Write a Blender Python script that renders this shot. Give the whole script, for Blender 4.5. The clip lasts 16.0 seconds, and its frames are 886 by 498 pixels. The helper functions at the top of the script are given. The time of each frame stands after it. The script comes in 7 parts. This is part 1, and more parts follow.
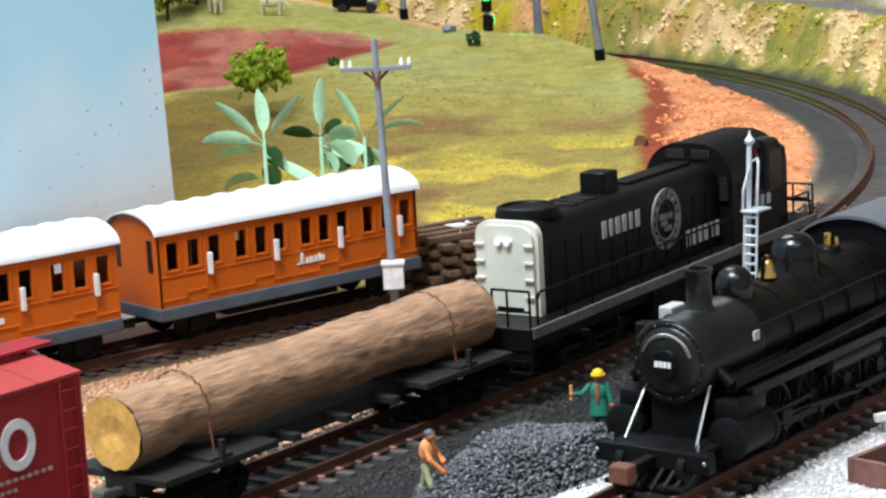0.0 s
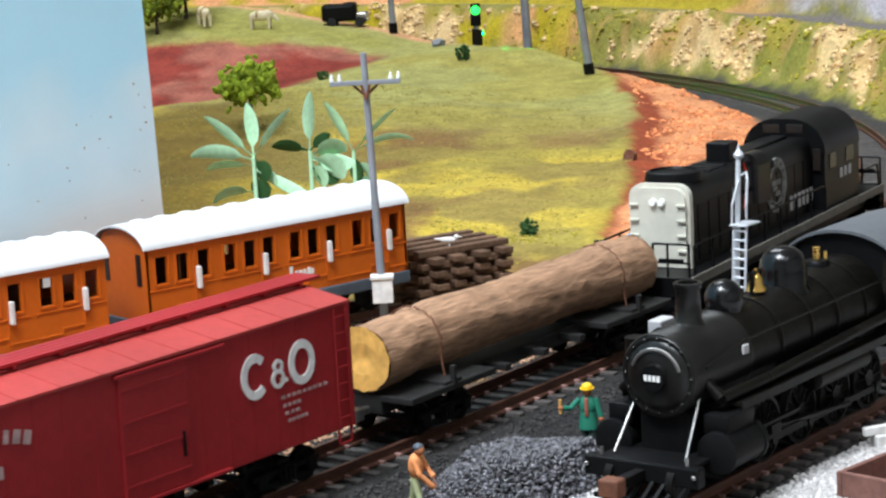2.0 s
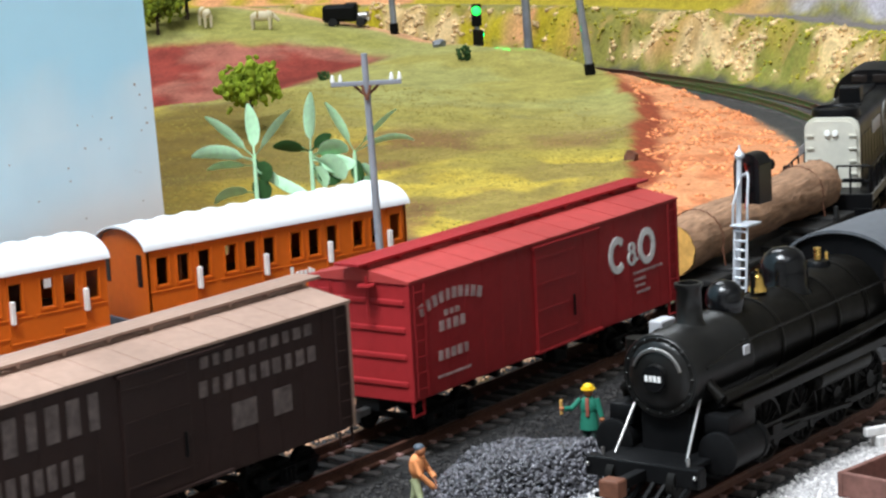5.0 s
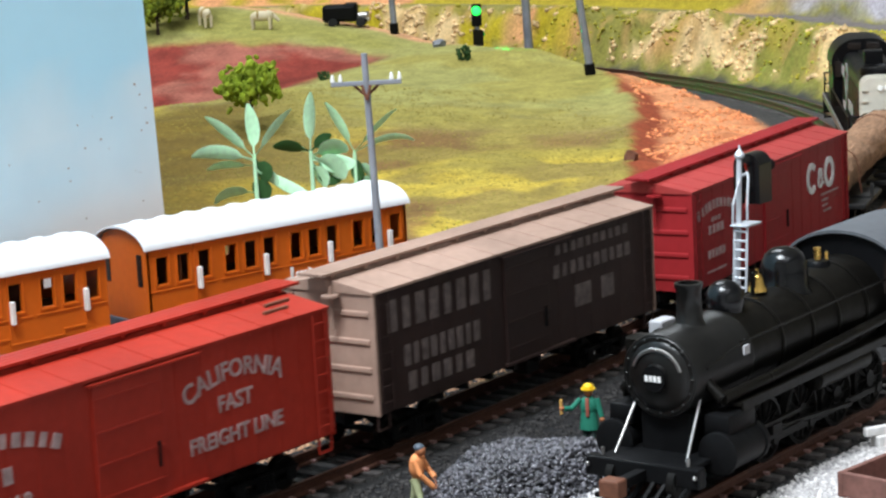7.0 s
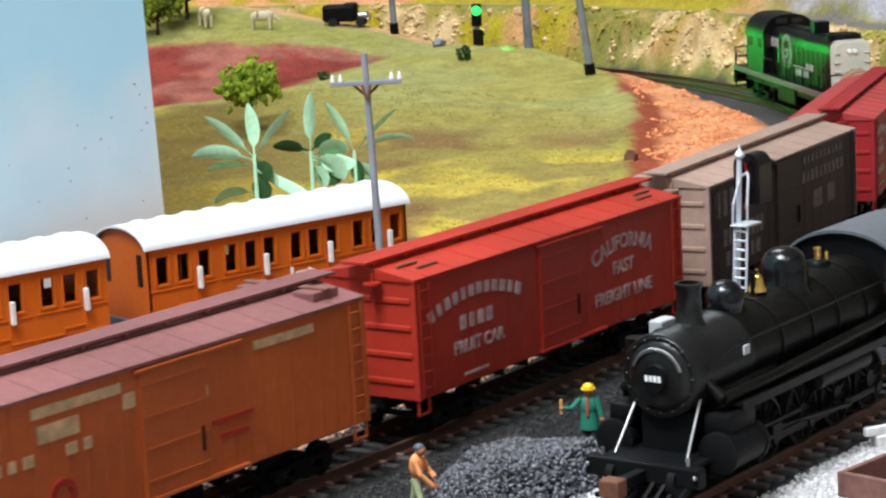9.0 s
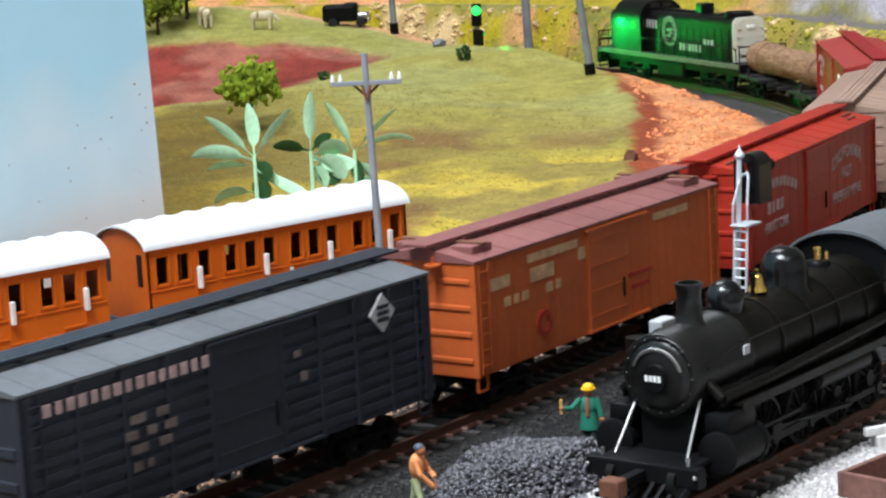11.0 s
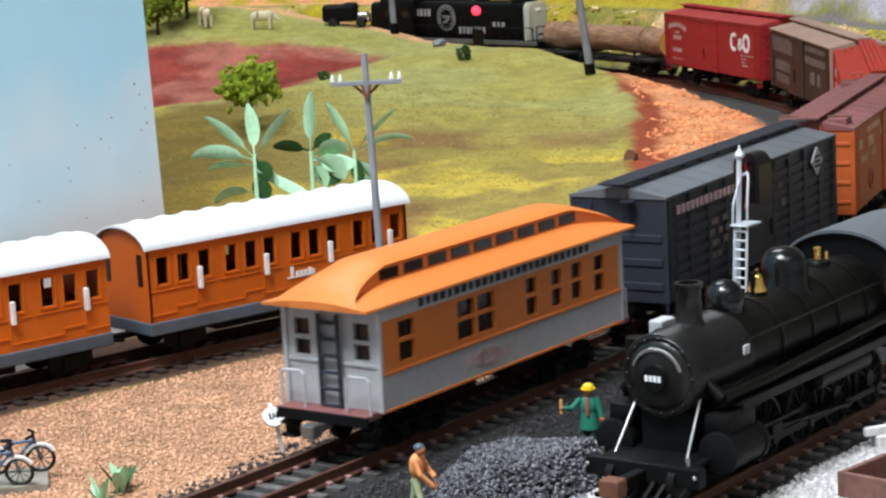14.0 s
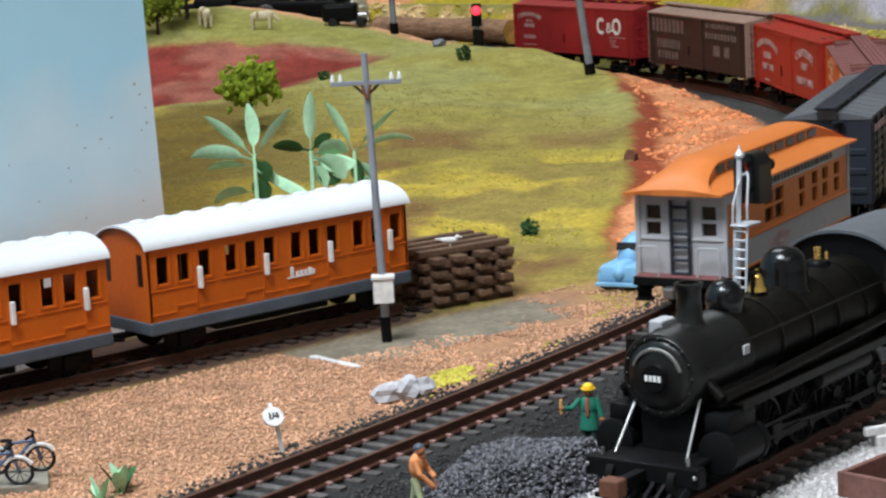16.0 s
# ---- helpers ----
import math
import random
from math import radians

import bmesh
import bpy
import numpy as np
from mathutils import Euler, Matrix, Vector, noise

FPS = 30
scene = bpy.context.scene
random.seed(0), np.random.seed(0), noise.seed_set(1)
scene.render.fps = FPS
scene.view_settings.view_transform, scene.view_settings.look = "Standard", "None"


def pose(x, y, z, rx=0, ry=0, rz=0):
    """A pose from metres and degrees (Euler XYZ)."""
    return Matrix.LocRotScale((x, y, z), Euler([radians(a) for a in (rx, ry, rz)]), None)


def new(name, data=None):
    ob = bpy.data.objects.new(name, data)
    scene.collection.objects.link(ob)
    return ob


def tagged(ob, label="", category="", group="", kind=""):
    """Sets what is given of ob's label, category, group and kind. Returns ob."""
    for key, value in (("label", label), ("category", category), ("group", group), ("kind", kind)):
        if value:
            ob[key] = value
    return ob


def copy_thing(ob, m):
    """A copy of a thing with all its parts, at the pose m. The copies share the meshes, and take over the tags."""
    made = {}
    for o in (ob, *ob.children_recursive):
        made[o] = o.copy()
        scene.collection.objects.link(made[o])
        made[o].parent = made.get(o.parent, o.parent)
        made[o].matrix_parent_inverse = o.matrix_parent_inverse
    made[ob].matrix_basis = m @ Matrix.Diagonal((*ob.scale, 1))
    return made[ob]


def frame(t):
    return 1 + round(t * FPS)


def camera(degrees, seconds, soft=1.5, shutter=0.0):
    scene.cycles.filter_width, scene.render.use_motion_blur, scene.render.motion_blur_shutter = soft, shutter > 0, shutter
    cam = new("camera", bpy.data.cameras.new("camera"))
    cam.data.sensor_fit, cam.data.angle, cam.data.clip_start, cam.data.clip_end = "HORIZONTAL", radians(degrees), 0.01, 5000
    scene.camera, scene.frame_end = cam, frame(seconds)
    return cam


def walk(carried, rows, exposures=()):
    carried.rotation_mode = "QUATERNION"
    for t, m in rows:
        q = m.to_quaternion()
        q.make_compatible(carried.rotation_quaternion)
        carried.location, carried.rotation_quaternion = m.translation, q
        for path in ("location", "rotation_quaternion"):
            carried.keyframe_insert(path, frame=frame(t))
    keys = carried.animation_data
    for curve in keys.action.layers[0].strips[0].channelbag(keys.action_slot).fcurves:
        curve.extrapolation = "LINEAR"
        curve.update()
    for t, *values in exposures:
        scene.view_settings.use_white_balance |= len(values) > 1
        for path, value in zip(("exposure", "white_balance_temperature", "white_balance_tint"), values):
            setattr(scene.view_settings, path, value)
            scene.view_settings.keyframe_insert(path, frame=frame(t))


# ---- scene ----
# A model railway layout at 1:87, built at its true small size. Lengths below are in millimetres, turned into metres by MM.
MM = 0.001
cam = camera(22.81, 16.0, soft=2.4, shutter=0.4)
EYE = Vector((-0.4913, -0.3684, 0.1558))
FWD = Vector((0.78258, 0.59674, -0.17740))
RIGHT = Vector((0.59780, -0.79986, -0.05342))
UP = Vector((0.17377, 0.06425, 0.98269))


def aim(dx, dy):
    """Pose of the hand-held camera, nudged sideways and up by small shares of its view."""
    f = (FWD - RIGHT * (dx / 3887) + UP * (dy / 3887)).normalized()
    r = (RIGHT - f * RIGHT.dot(f)).normalized()
    u = r.cross(f)
    m = Matrix((r, u, -f)).transposed().to_4x4()
    return Matrix.Translation(EYE) @ m


NUDGE = [(0, 17.5, -25.5), (0.1, 10.5, -17.5), (0.2, 2.5, -10.5), (0.3, -4.5, -3.5), (0.4, -8.5, 4.5), (0.5, -11.5, 9),
         (0.6, -11, 14.5), (0.7, -10.5, 19), (0.8, -9.5, 21.5), (0.9, -9, 21.5), (1.0, -4.5, 22), (1.1, -1.5, 21.5),
         (1.2, 0, 12.5), (1.3, -0.5, 4.5), (1.4, -2, -0.5), (1.5, -1.5, -1.5), (2.5, -1.5, 0), (4.0, 0, 0), (16.0, 0, -0.5)]
walk(cam, [(t, aim(dx, dy)) for t, dx, dy in NUDGE], exposures=((0, 0.30), (13.5, 0.30), (14.2, 0.18), (15.0, 0.02), (16, -0.1)))

# ---- light: a closed room with unseen lamps, one hung low and three near the ceiling ----
world = bpy.data.worlds.new("room_air")
scene.world = world
world.use_nodes = True
world.node_tree.nodes["Background"].inputs[0].default_value = (0.9, 0.95, 1.0, 1)
world.node_tree.nodes["Background"].inputs[1].default_value = 0.14


def unseen_lamp(x, y, z, sx, sy, watts, tint):
    data = bpy.data.lights.new("unseen_lamp", "AREA")
    data.shape, data.size, data.size_y, data.energy, data.color = "RECTANGLE", sx, sy, watts, tint
    ob = new("unseen_lamp", data)
    ob.matrix_world = Matrix.Translation((x, y, z))
    return ob


# low key, hung under the ceiling so the sky board gets more light
unseen_lamp(-0.45, -0.03, 0.95, 0.5, 0.15, 9.5, (0.86, 0.93, 1.0))
unseen_lamp(-0.95, -0.05, 1.95, 0.5, 1.2, 48, (0.86, 0.93, 1.0))
unseen_lamp(0.9, 1.1, 2.0, 0.5, 1.2, 30, (0.86, 0.93, 1.0))
# added fill behind the camera, brightens faces turned south
unseen_lamp(-0.9, -1.3, 1.95, 1.2, 0.5, 7, (0.86, 0.93, 1.0))

# ---- materials ----


def mat(name, col, rough=0.6, metal=0.0, grain=400, vary=0.25, stain=60, stain_amt=0.2, bump=0.15, attr="", spec=0.25, per=0.0, stretch=None):
    """Procedural paint, plastic or earth: colour varied at two scales, fine relief."""
    m = bpy.data.materials.new(name)
    m.use_nodes = True
    nt = m.node_tree
    n, l = nt.nodes, nt.links
    b = n["Principled BSDF"]
    tc = n.new("ShaderNodeTexCoord")
    fine = n.new("ShaderNodeTexNoise")
    fine.inputs["Scale"].default_value, fine.inputs["Detail"].default_value = grain, 6
    big = n.new("ShaderNodeTexNoise")
    big.inputs["Scale"].default_value, big.inputs["Detail"].default_value = stain, 4
    if stretch:
        mp = n.new("ShaderNodeMapping")
        mp.inputs["Scale"].default_value = stretch
        l.new(tc.outputs["Object"], mp.inputs["Vector"])
        l.new(mp.outputs[0], fine.inputs["Vector"])
    else:
        l.new(tc.outputs["Object"], fine.inputs["Vector"])
    l.new(tc.outputs["Object"], big.inputs["Vector"])
    m1 = n.new("ShaderNodeMapRange")
    m1.inputs[1].default_value, m1.inputs[2].default_value = 0.25, 0.75
    m1.inputs[3].default_value, m1.inputs[4].default_value = 1 - vary, 1 + vary
    m2 = n.new("ShaderNodeMapRange")
    m2.inputs[1].default_value, m2.inputs[2].default_value = 0.3, 0.7
    m2.inputs[3].default_value, m2.inputs[4].default_value = 1 - stain_amt, 1 + stain_amt
    l.new(fine.outputs[0], m1.inputs[0])
    l.new(big.outputs[0], m2.inputs[0])
    mul = n.new("ShaderNodeMath")
    mul.operation = "MULTIPLY"
    l.new(m1.outputs[0], mul.inputs[0])
    l.new(m2.outputs[0], mul.inputs[1])
    last = mul.outputs[0]
    if per:
        info = n.new("ShaderNodeObjectInfo")
        geo = n.new("ShaderNodeNewGeometry")
        add = n.new("ShaderNodeMath")
        add.operation = "ADD"
        l.new(info.outputs["Random"], add.inputs[0])
        l.new(geo.outputs["Random Per Island"], add.inputs[1])
        m3 = n.new("ShaderNodeMapRange")
        m3.inputs[1].default_value, m3.inputs[2].default_value = 0.2, 1.6
        m3.inputs[3].default_value, m3.inputs[4].default_value = 1 - per, 1 + per
        l.new(add.outputs[0], m3.inputs[0])
        mul2 = n.new("ShaderNodeMath")
        mul2.operation = "MULTIPLY"
        l.new(last, mul2.inputs[0])
        l.new(m3.outputs[0], mul2.inputs[1])
        last = mul2.outputs[0]
    mix = n.new("ShaderNodeVectorMath")
    mix.operation = "SCALE"
    if attr:
        at = n.new("ShaderNodeAttribute")
        at.attribute_name = attr
        l.new(at.outputs["Color"], mix.inputs[0])
    else:
        mix.inputs[0].default_value = col
    l.new(last, mix.inputs["Scale"])
    l.new(mix.outputs[0], b.inputs["Base Color"])
    b.inputs["Roughness"].default_value, b.inputs["Metallic"].default_value = rough, metal
    b.inputs["Specular IOR Level"].default_value = spec
    rr = n.new("ShaderNodeMapRange")
    rr.inputs[3].default_value, rr.inputs[4].default_value = max(0.05, rough - 0.12), min(1, rough + 0.12)
    l.new(big.outputs[0], rr.inputs[0])
    l.new(rr.outputs[0], b.inputs["Roughness"])
    if bump:
        bp = n.new("ShaderNodeBump")
        bp.inputs["Strength"].default_value, bp.inputs["Distance"].default_value = bump, 0.0006
        l.new(fine.outputs[0], bp.inputs["Height"])
        l.new(bp.outputs[0], b.inputs["Normal"])
    return m


def glow(name, col, power):
    m = bpy.data.materials.new(name)
    m.use_nodes = True
    b = m.node_tree.nodes["Principled BSDF"]
    b.inputs["Base Color"].default_value = (*col, 1)
    b.inputs["Emission Color"].default_value = (*col, 1)
    b.inputs["Emission Strength"].default_value = power
    return m


def glass(name, col, rough=0.08):
    m = bpy.data.materials.new(name)
    m.use_nodes = True
    b = m.node_tree.nodes["Principled BSDF"]
    b.inputs["Base Color"].default_value = (*col, 1)
    b.inputs["Roughness"].default_value = rough
    b.inputs["Transmission Weight"].default_value = 0.85
    return m


M = dict(
    red=mat("box_car_red_paint", (0.29, 0.018, 0.021), 0.55, vary=0.08, stain=25, stain_amt=0.14, spec=0.18),
    red_roof=mat("lighter_red_roof_paint", (0.34, 0.040, 0.036), 0.6, vary=0.08, stain=25, stain_amt=0.12),
    scarlet=mat("scarlet_paint", (0.34, 0.026, 0.014), 0.5, vary=0.08, stain=25, stain_amt=0.15, spec=0.18),
    brown=mat("dark_chocolate_paint", (0.030, 0.0155, 0.013), 0.6, vary=0.1, stain=30, stain_amt=0.2),
    tan=mat("dusty_tan_paint", (0.33, 0.215, 0.165), 0.65, vary=0.1, stain=30, stain_amt=0.15),
    orange=mat("reefer_orange_paint", (0.44, 0.088, 0.02), 0.55, vary=0.08, stain=25, stain_amt=0.18),
    maroon=mat("maroon_roof_paint", (0.20, 0.075, 0.07), 0.6, vary=0.1, stain=25, stain_amt=0.15),
    slate=mat("slate_grey_paint", (0.022, 0.025, 0.034), 0.5, vary=0.1, stain=30, stain_amt=0.2),
    slate_roof=mat("slate_roof_paint", (0.105, 0.11, 0.12), 0.6, vary=0.1, stain=30, stain_amt=0.15),
    coach_orange=mat("coach_orange_plastic", (0.60, 0.170, 0.036), 0.45, vary=0.05, stain=20, stain_amt=0.1),
    coach_grey=mat("coach_grey_paint", (0.42, 0.41, 0.42), 0.5, vary=0.06, stain=25, stain_amt=0.1),
    toy_orange=mat("toy_coach_orange_plastic", (0.52, 0.105, 0.008), 0.4, vary=0.06, stain=30, stain_amt=0.12, bump=0.05),
    toy_roof=mat("white_plastic_roof", (0.70, 0.71, 0.73), 0.45, vary=0.03, stain=20, stain_amt=0.05, bump=0.05),
    toy_sole=mat("blue_grey_plastic", (0.075, 0.092, 0.115), 0.45, vary=0.08),
    black=mat("satin_black_paint", (0.0045, 0.0045, 0.0048), 0.5, vary=0.2, stain=40, stain_amt=0.25, spec=0.10),
    loco_black=mat("locomotive_black_paint", (0.0045, 0.0045, 0.005), 0.42, vary=0.15, stain=40, stain_amt=0.2, bump=0.05, spec=0.12),
    gloss_black=mat("glossy_black_paint", (0.0045, 0.0045, 0.005), 0.2, vary=0.1, stain=40, stain_amt=0.2, bump=0.03, spec=0.35),
    steam_black=mat("weathered_boiler_black", (0.0048, 0.0042, 0.0034), 0.42, vary=0.3, stain=60, stain_amt=0.45, bump=0.12, spec=0.10),
    graphite=mat("graphite_smokebox_paint", (0.009, 0.0086, 0.008), 0.32, metal=0.08, vary=0.2, stain_amt=0.3, spec=0.28),
    silver=mat("silver_grey_nose_paint", (0.60, 0.58, 0.50), 0.4, metal=0.1, vary=0.05, stain_amt=0.08, bump=0.05),
    white=mat("off_white_lettering_paint", (0.72, 0.70, 0.68), 0.6, vary=0.12, stain=300, stain_amt=0.1),
    # pale lettering, its colour dimmed for shaded car sides and motion blur
    dim_white=mat("shade_dimmed_lettering_paint", (0.40, 0.27, 0.26), 0.65, vary=0.25, stain=300, stain_amt=0.2),
    brown_letter=mat("worn_brown_lettering_paint", (0.13, 0.10, 0.092), 0.65, vary=0.3, stain=300, stain_amt=0.3),
    cream=mat("cream_lettering_paint", (0.5, 0.30, 0.16), 0.6, vary=0.2, stain=300),
    steel=mat("dull_steel", (0.35, 0.34, 0.33), 0.35, metal=0.9, vary=0.15),
    wheel=mat("wheel_steel", (0.008, 0.0074, 0.0068), 0.45, metal=0.1, vary=0.2, spec=0.07),
    rail=mat("rusty_rail", (0.105, 0.047, 0.032), 0.5, metal=0.3, vary=0.3, grain=900),
    tie=mat("weathered_dark_tie", (0.085, 0.076, 0.072), 0.85, vary=0.35, grain=700, per=0.3),
    # siding ties in brown, darkened in colour for the shade by the coaches
    shaded_tie=mat("siding_tie_with_shade", (0.035, 0.022, 0.017), 0.85, vary=0.3, grain=700, per=0.3),
    timber=mat("stacked_brown_timber", (0.12, 0.068, 0.042), 0.8, vary=0.3, grain=600, per=0.3),
    bark=mat("log_bark", (0.29, 0.165, 0.098), 0.9, vary=0.4, grain=640, stain=70, stain_amt=0.16, bump=1.0, stretch=(0.22, 1, 1)),
    cut=mat("cut_log_end", (0.64, 0.35, 0.09), 0.8, vary=0.2, grain=500, stain=120, stain_amt=0.2),
    deck=mat("black_flat_car_deck", (0.018, 0.0175, 0.017), 0.6, vary=0.25, spec=0.2),
    window=mat("dark_window_glazing", (0.018, 0.014, 0.012), 0.15, vary=0.2, bump=0),
    toy_inside=mat("brown_coach_interior", (0.10, 0.035, 0.012), 0.7),
    brass=mat("polished_brass", (0.72, 0.45, 0.12), 0.25, metal=0.9, vary=0.05, bump=0),
    alu=mat("aluminium_mast_paint", (0.62, 0.64, 0.68), 0.35, metal=0.3, vary=0.06, bump=0.05),
    pole=mat("grey_pole_plastic", (0.24, 0.255, 0.285), 0.55, vary=0.08),
    porcelain=mat("white_insulator", (0.85, 0.85, 0.82), 0.3, vary=0.03, bump=0),
    chair=mat("pinkish_rail_chair", (0.33, 0.19, 0.17), 0.6),
    rust=mat("rust_brown_fitting", (0.15, 0.06, 0.035), 0.7),
    ballast=mat("dark_ballast_stone", (0.034, 0.032, 0.031), 0.9, vary=0.4, grain=900, per=0.5, spec=0.15),
    coal=mat("broken_coal", (0.095, 0.092, 0.105), 0.36, vary=0.5, grain=700, per=0.9, spec=0.7),
    orange_earth=mat("crumbled_orange_earth", (0.62, 0.235, 0.10), 0.95, vary=0.3, grain=900, per=0.8, spec=0.1),
    bank_stone=mat("cream_bank_rock", (0.66, 0.47, 0.25), 0.95, vary=0.3, grain=300, per=0.4, spec=0.1),
    bank_grass=mat("olive_bank_scrub", (0.33, 0.29, 0.04), 0.95, vary=0.3, grain=500, per=0.45, spec=0.1),
    crate=mat("olive_yellow_crate_paint", (0.42, 0.38, 0.16), 0.7, vary=0.2),
    faint=mat("worn_grey_emblem_paint", (0.20, 0.20, 0.19), 0.6, vary=0.3, grain=300, stain=200, stain_amt=0.4),
    hide=mat("pale_cream_hide_paint", (0.66, 0.58, 0.40), 0.7, vary=0.15),
    hide_brown=mat("brown_hide_patch_paint", (0.36, 0.25, 0.08), 0.7, vary=0.15),
    trousers=mat("figure_dark_trousers", (0.03, 0.05, 0.045), 0.7, vary=0.15),
    vest=mat("figure_red_shirt", (0.36, 0.10, 0.07), 0.6, vary=0.15),
    gravel=mat("pinkish_brown_gravel", (0.41, 0.23, 0.14), 0.9, vary=0.3, grain=900, per=0.65),
    pale_gravel=mat("white_grey_gravel", (0.55, 0.53, 0.52), 0.9, vary=0.25, grain=900, per=0.3),
    ground=mat("scenic_ground_cover", (1, 1, 1), 0.95, vary=0.28, grain=420, stain=95, stain_amt=0.16, bump=0.7, attr="cover", spec=0.15),
    rock=mat("painted_plaster_rock", (0.52, 0.5, 0.52), 0.85, vary=0.15, grain=300, bump=0.4),
    leaf=mat("pale_green_banana_leaf", (0.52, 0.84, 0.55), 0.5, vary=0.12, grain=500, spec=0.3),
    leaf_dark=mat("dark_green_leaf", (0.035, 0.10, 0.03), 0.6, vary=0.2),
    foliage=mat("yellow_green_foliage", (0.20, 0.265, 0.02), 0.85, vary=0.35, grain=700, per=0.5),
    foliage_dark=mat("dark_green_foliage", (0.035, 0.085, 0.025), 0.85, vary=0.35, grain=700, per=0.4),
    trunk=mat("dark_brown_trunk", (0.05, 0.035, 0.025), 0.9),
    board=mat("sky_board", (1, 1, 1), 0.7, vary=0.02, grain=60, stain=8, stain_amt=0.03, attr="cover", bump=0.05),
    wall=mat("plain_room_wall", (0.7, 0.69, 0.66), 0.9, grain=40, vary=0.03, stain=2, stain_amt=0.05),
    room_floor=mat("plain_room_floor", (0.3, 0.28, 0.26), 0.8, grain=40, stain=2),
    green_coat=mat("figure_green_coat", (0.02, 0.17, 0.11), 0.6, vary=0.15),
    yellow=mat("figure_yellow_helmet", (0.80, 0.50, 0.02), 0.4, vary=0.05),
    skin=mat("figure_flesh_paint", (0.42, 0.16, 0.07), 0.6),
    orange_shirt=mat("figure_orange_paint", (0.72, 0.27, 0.10), 0.6),
    khaki=mat("figure_khaki_paint", (0.42, 0.45, 0.25), 0.6),
    blue=mat("pale_blue_car_paint", (0.22, 0.47, 0.72), 0.35, vary=0.05, bump=0.03),
    concrete=mat("grey_concrete_slab", (0.25, 0.225, 0.18), 0.9, vary=0.2, stain=50, stain_amt=0.25),
    flock=mat("dry_grass_flock", (0.25, 0.205, 0.055), 0.95, vary=0.25, grain=900, per=0.3, spec=0.1),
    yellow_flock=mat("yellow_grass_flock", (0.42, 0.36, 0.06), 0.95, vary=0.3, grain=900, per=0.4, spec=0.1),
    sill=mat("worn_grey_sill", (0.14, 0.13, 0.115), 0.6),
    dirt=mat("packed_grey_dirt", (0.20, 0.17, 0.125), 0.95, vary=0.3, stain=60, stain_amt=0.25),
    tyre=mat("black_rubber", (0.015, 0.015, 0.016), 0.7),
    blue_frame=mat("blue_grey_bicycle_paint", (0.10, 0.13, 0.20), 0.4),
    open_red=mat("dull_red_brown_paint", (0.16, 0.075, 0.06), 0.7),
    red_lamp=glow("red_signal_lens", (1.0, 0.03, 0.06), 2.5),
    green_lamp=glow("green_signal_lens", (0.02, 1.0, 0.10), 2.0),
    # strong glow of the lamp added to the far signal to tint trains
    green_beam=glow("added_green_beam_glow", (0.0, 1.0, 0.12), 26000),
    red_beam=glow("added_red_beam_glow", (1.0, 0.03, 0.02), 5000),
)

# ---- mesh helpers ----


def B():
    return bmesh.new()


def box(bm, x0, x1, y0, y1, z0, z1, bev=0.0):
    r = bmesh.ops.create_cube(bm, size=1)
    for v in r["verts"]:
        v.co = Vector(((x0 + x1) / 2 + v.co.x * (x1 - x0), (y0 + y1) / 2 + v.co.y * (y1 - y0), (z0 + z1) / 2 + v.co.z * (z1 - z0)))
    if bev:
        es = list({e for v in r["verts"] for e in v.link_edges})
        bmesh.ops.bevel(bm, geom=es, offset=bev, segments=2, affect="EDGES", profile=0.5)
    return bm


def rod(bm, a, b, r0, r1=None, seg=10, caps=True):
    a, b = Vector(a), Vector(b)
    d = b - a
    m = Matrix.Translation((a + b) / 2) @ d.to_track_quat("Z", "Y").to_matrix().to_4x4()
    bmesh.ops.create_cone(bm, cap_ends=caps, segments=seg, radius1=r0, radius2=r0 if r1 is None else r1, depth=d.length, matrix=m)
    return bm


def ball(bm, c, r, sx=1, sy=1, sz=1, seg=14, rings=9):
    m = Matrix.Translation(c) @ Matrix.Diagonal((sx, sy, sz, 1))
    bmesh.ops.create_uvsphere(bm, u_segments=seg, v_segments=rings, radius=r, matrix=m)
    return bm


def lump(bm, c, r, rough=0.25, sub=1, sx=1, sy=1, sz=1, rng=random):
    r_ = bmesh.ops.create_icosphere(bm, subdivisions=sub, radius=r)
    for v in r_["verts"]:
        k = 1 + rng.uniform(-rough, rough)
        v.co = Vector((v.co.x * sx * k + c[0], v.co.y * sy * k + c[1], v.co.z * sz * k + c[2]))
    return bm


def prism(bm, prof, x0, x1):
    """A profile of (y, z) points drawn out along x."""
    a = [bm.verts.new((x0, y, z)) for y, z in prof]
    b = [bm.verts.new((x1, y, z)) for y, z in prof]
    n = len(prof)
    bm.faces.new(a[::-1])
    bm.faces.new(b)
    for i in range(n):
        bm.faces.new((a[i], a[(i + 1) % n], b[(i + 1) % n], b[i]))
    bmesh.ops.recalc_face_normals(bm, faces=bm.faces)
    return bm


def lathe(bm, prof, seg=24, m=Matrix.Identity(4)):
    """A profile of (radius, height) turned round the z axis of m."""
    rings = []
    for r, z in prof:
        rings.append([bm.verts.new(m @ Vector((r * math.cos(2 * math.pi * i / seg), r * math.sin(2 * math.pi * i / seg), z))) for i in range(seg)])
    for a, b in zip(rings, rings[1:]):
        for i in range(seg):
            bm.faces.new((a[i], a[(i + 1) % seg], b[(i + 1) % seg], b[i]))
    bm.faces.new(rings[0][::-1])
    bm.faces.new(rings[-1])
    return bm


def tube(bm, pts, r, seg=6):
    for a, b in zip(pts, pts[1:]):
        rod(bm, a, b, r, seg=seg)
    return bm


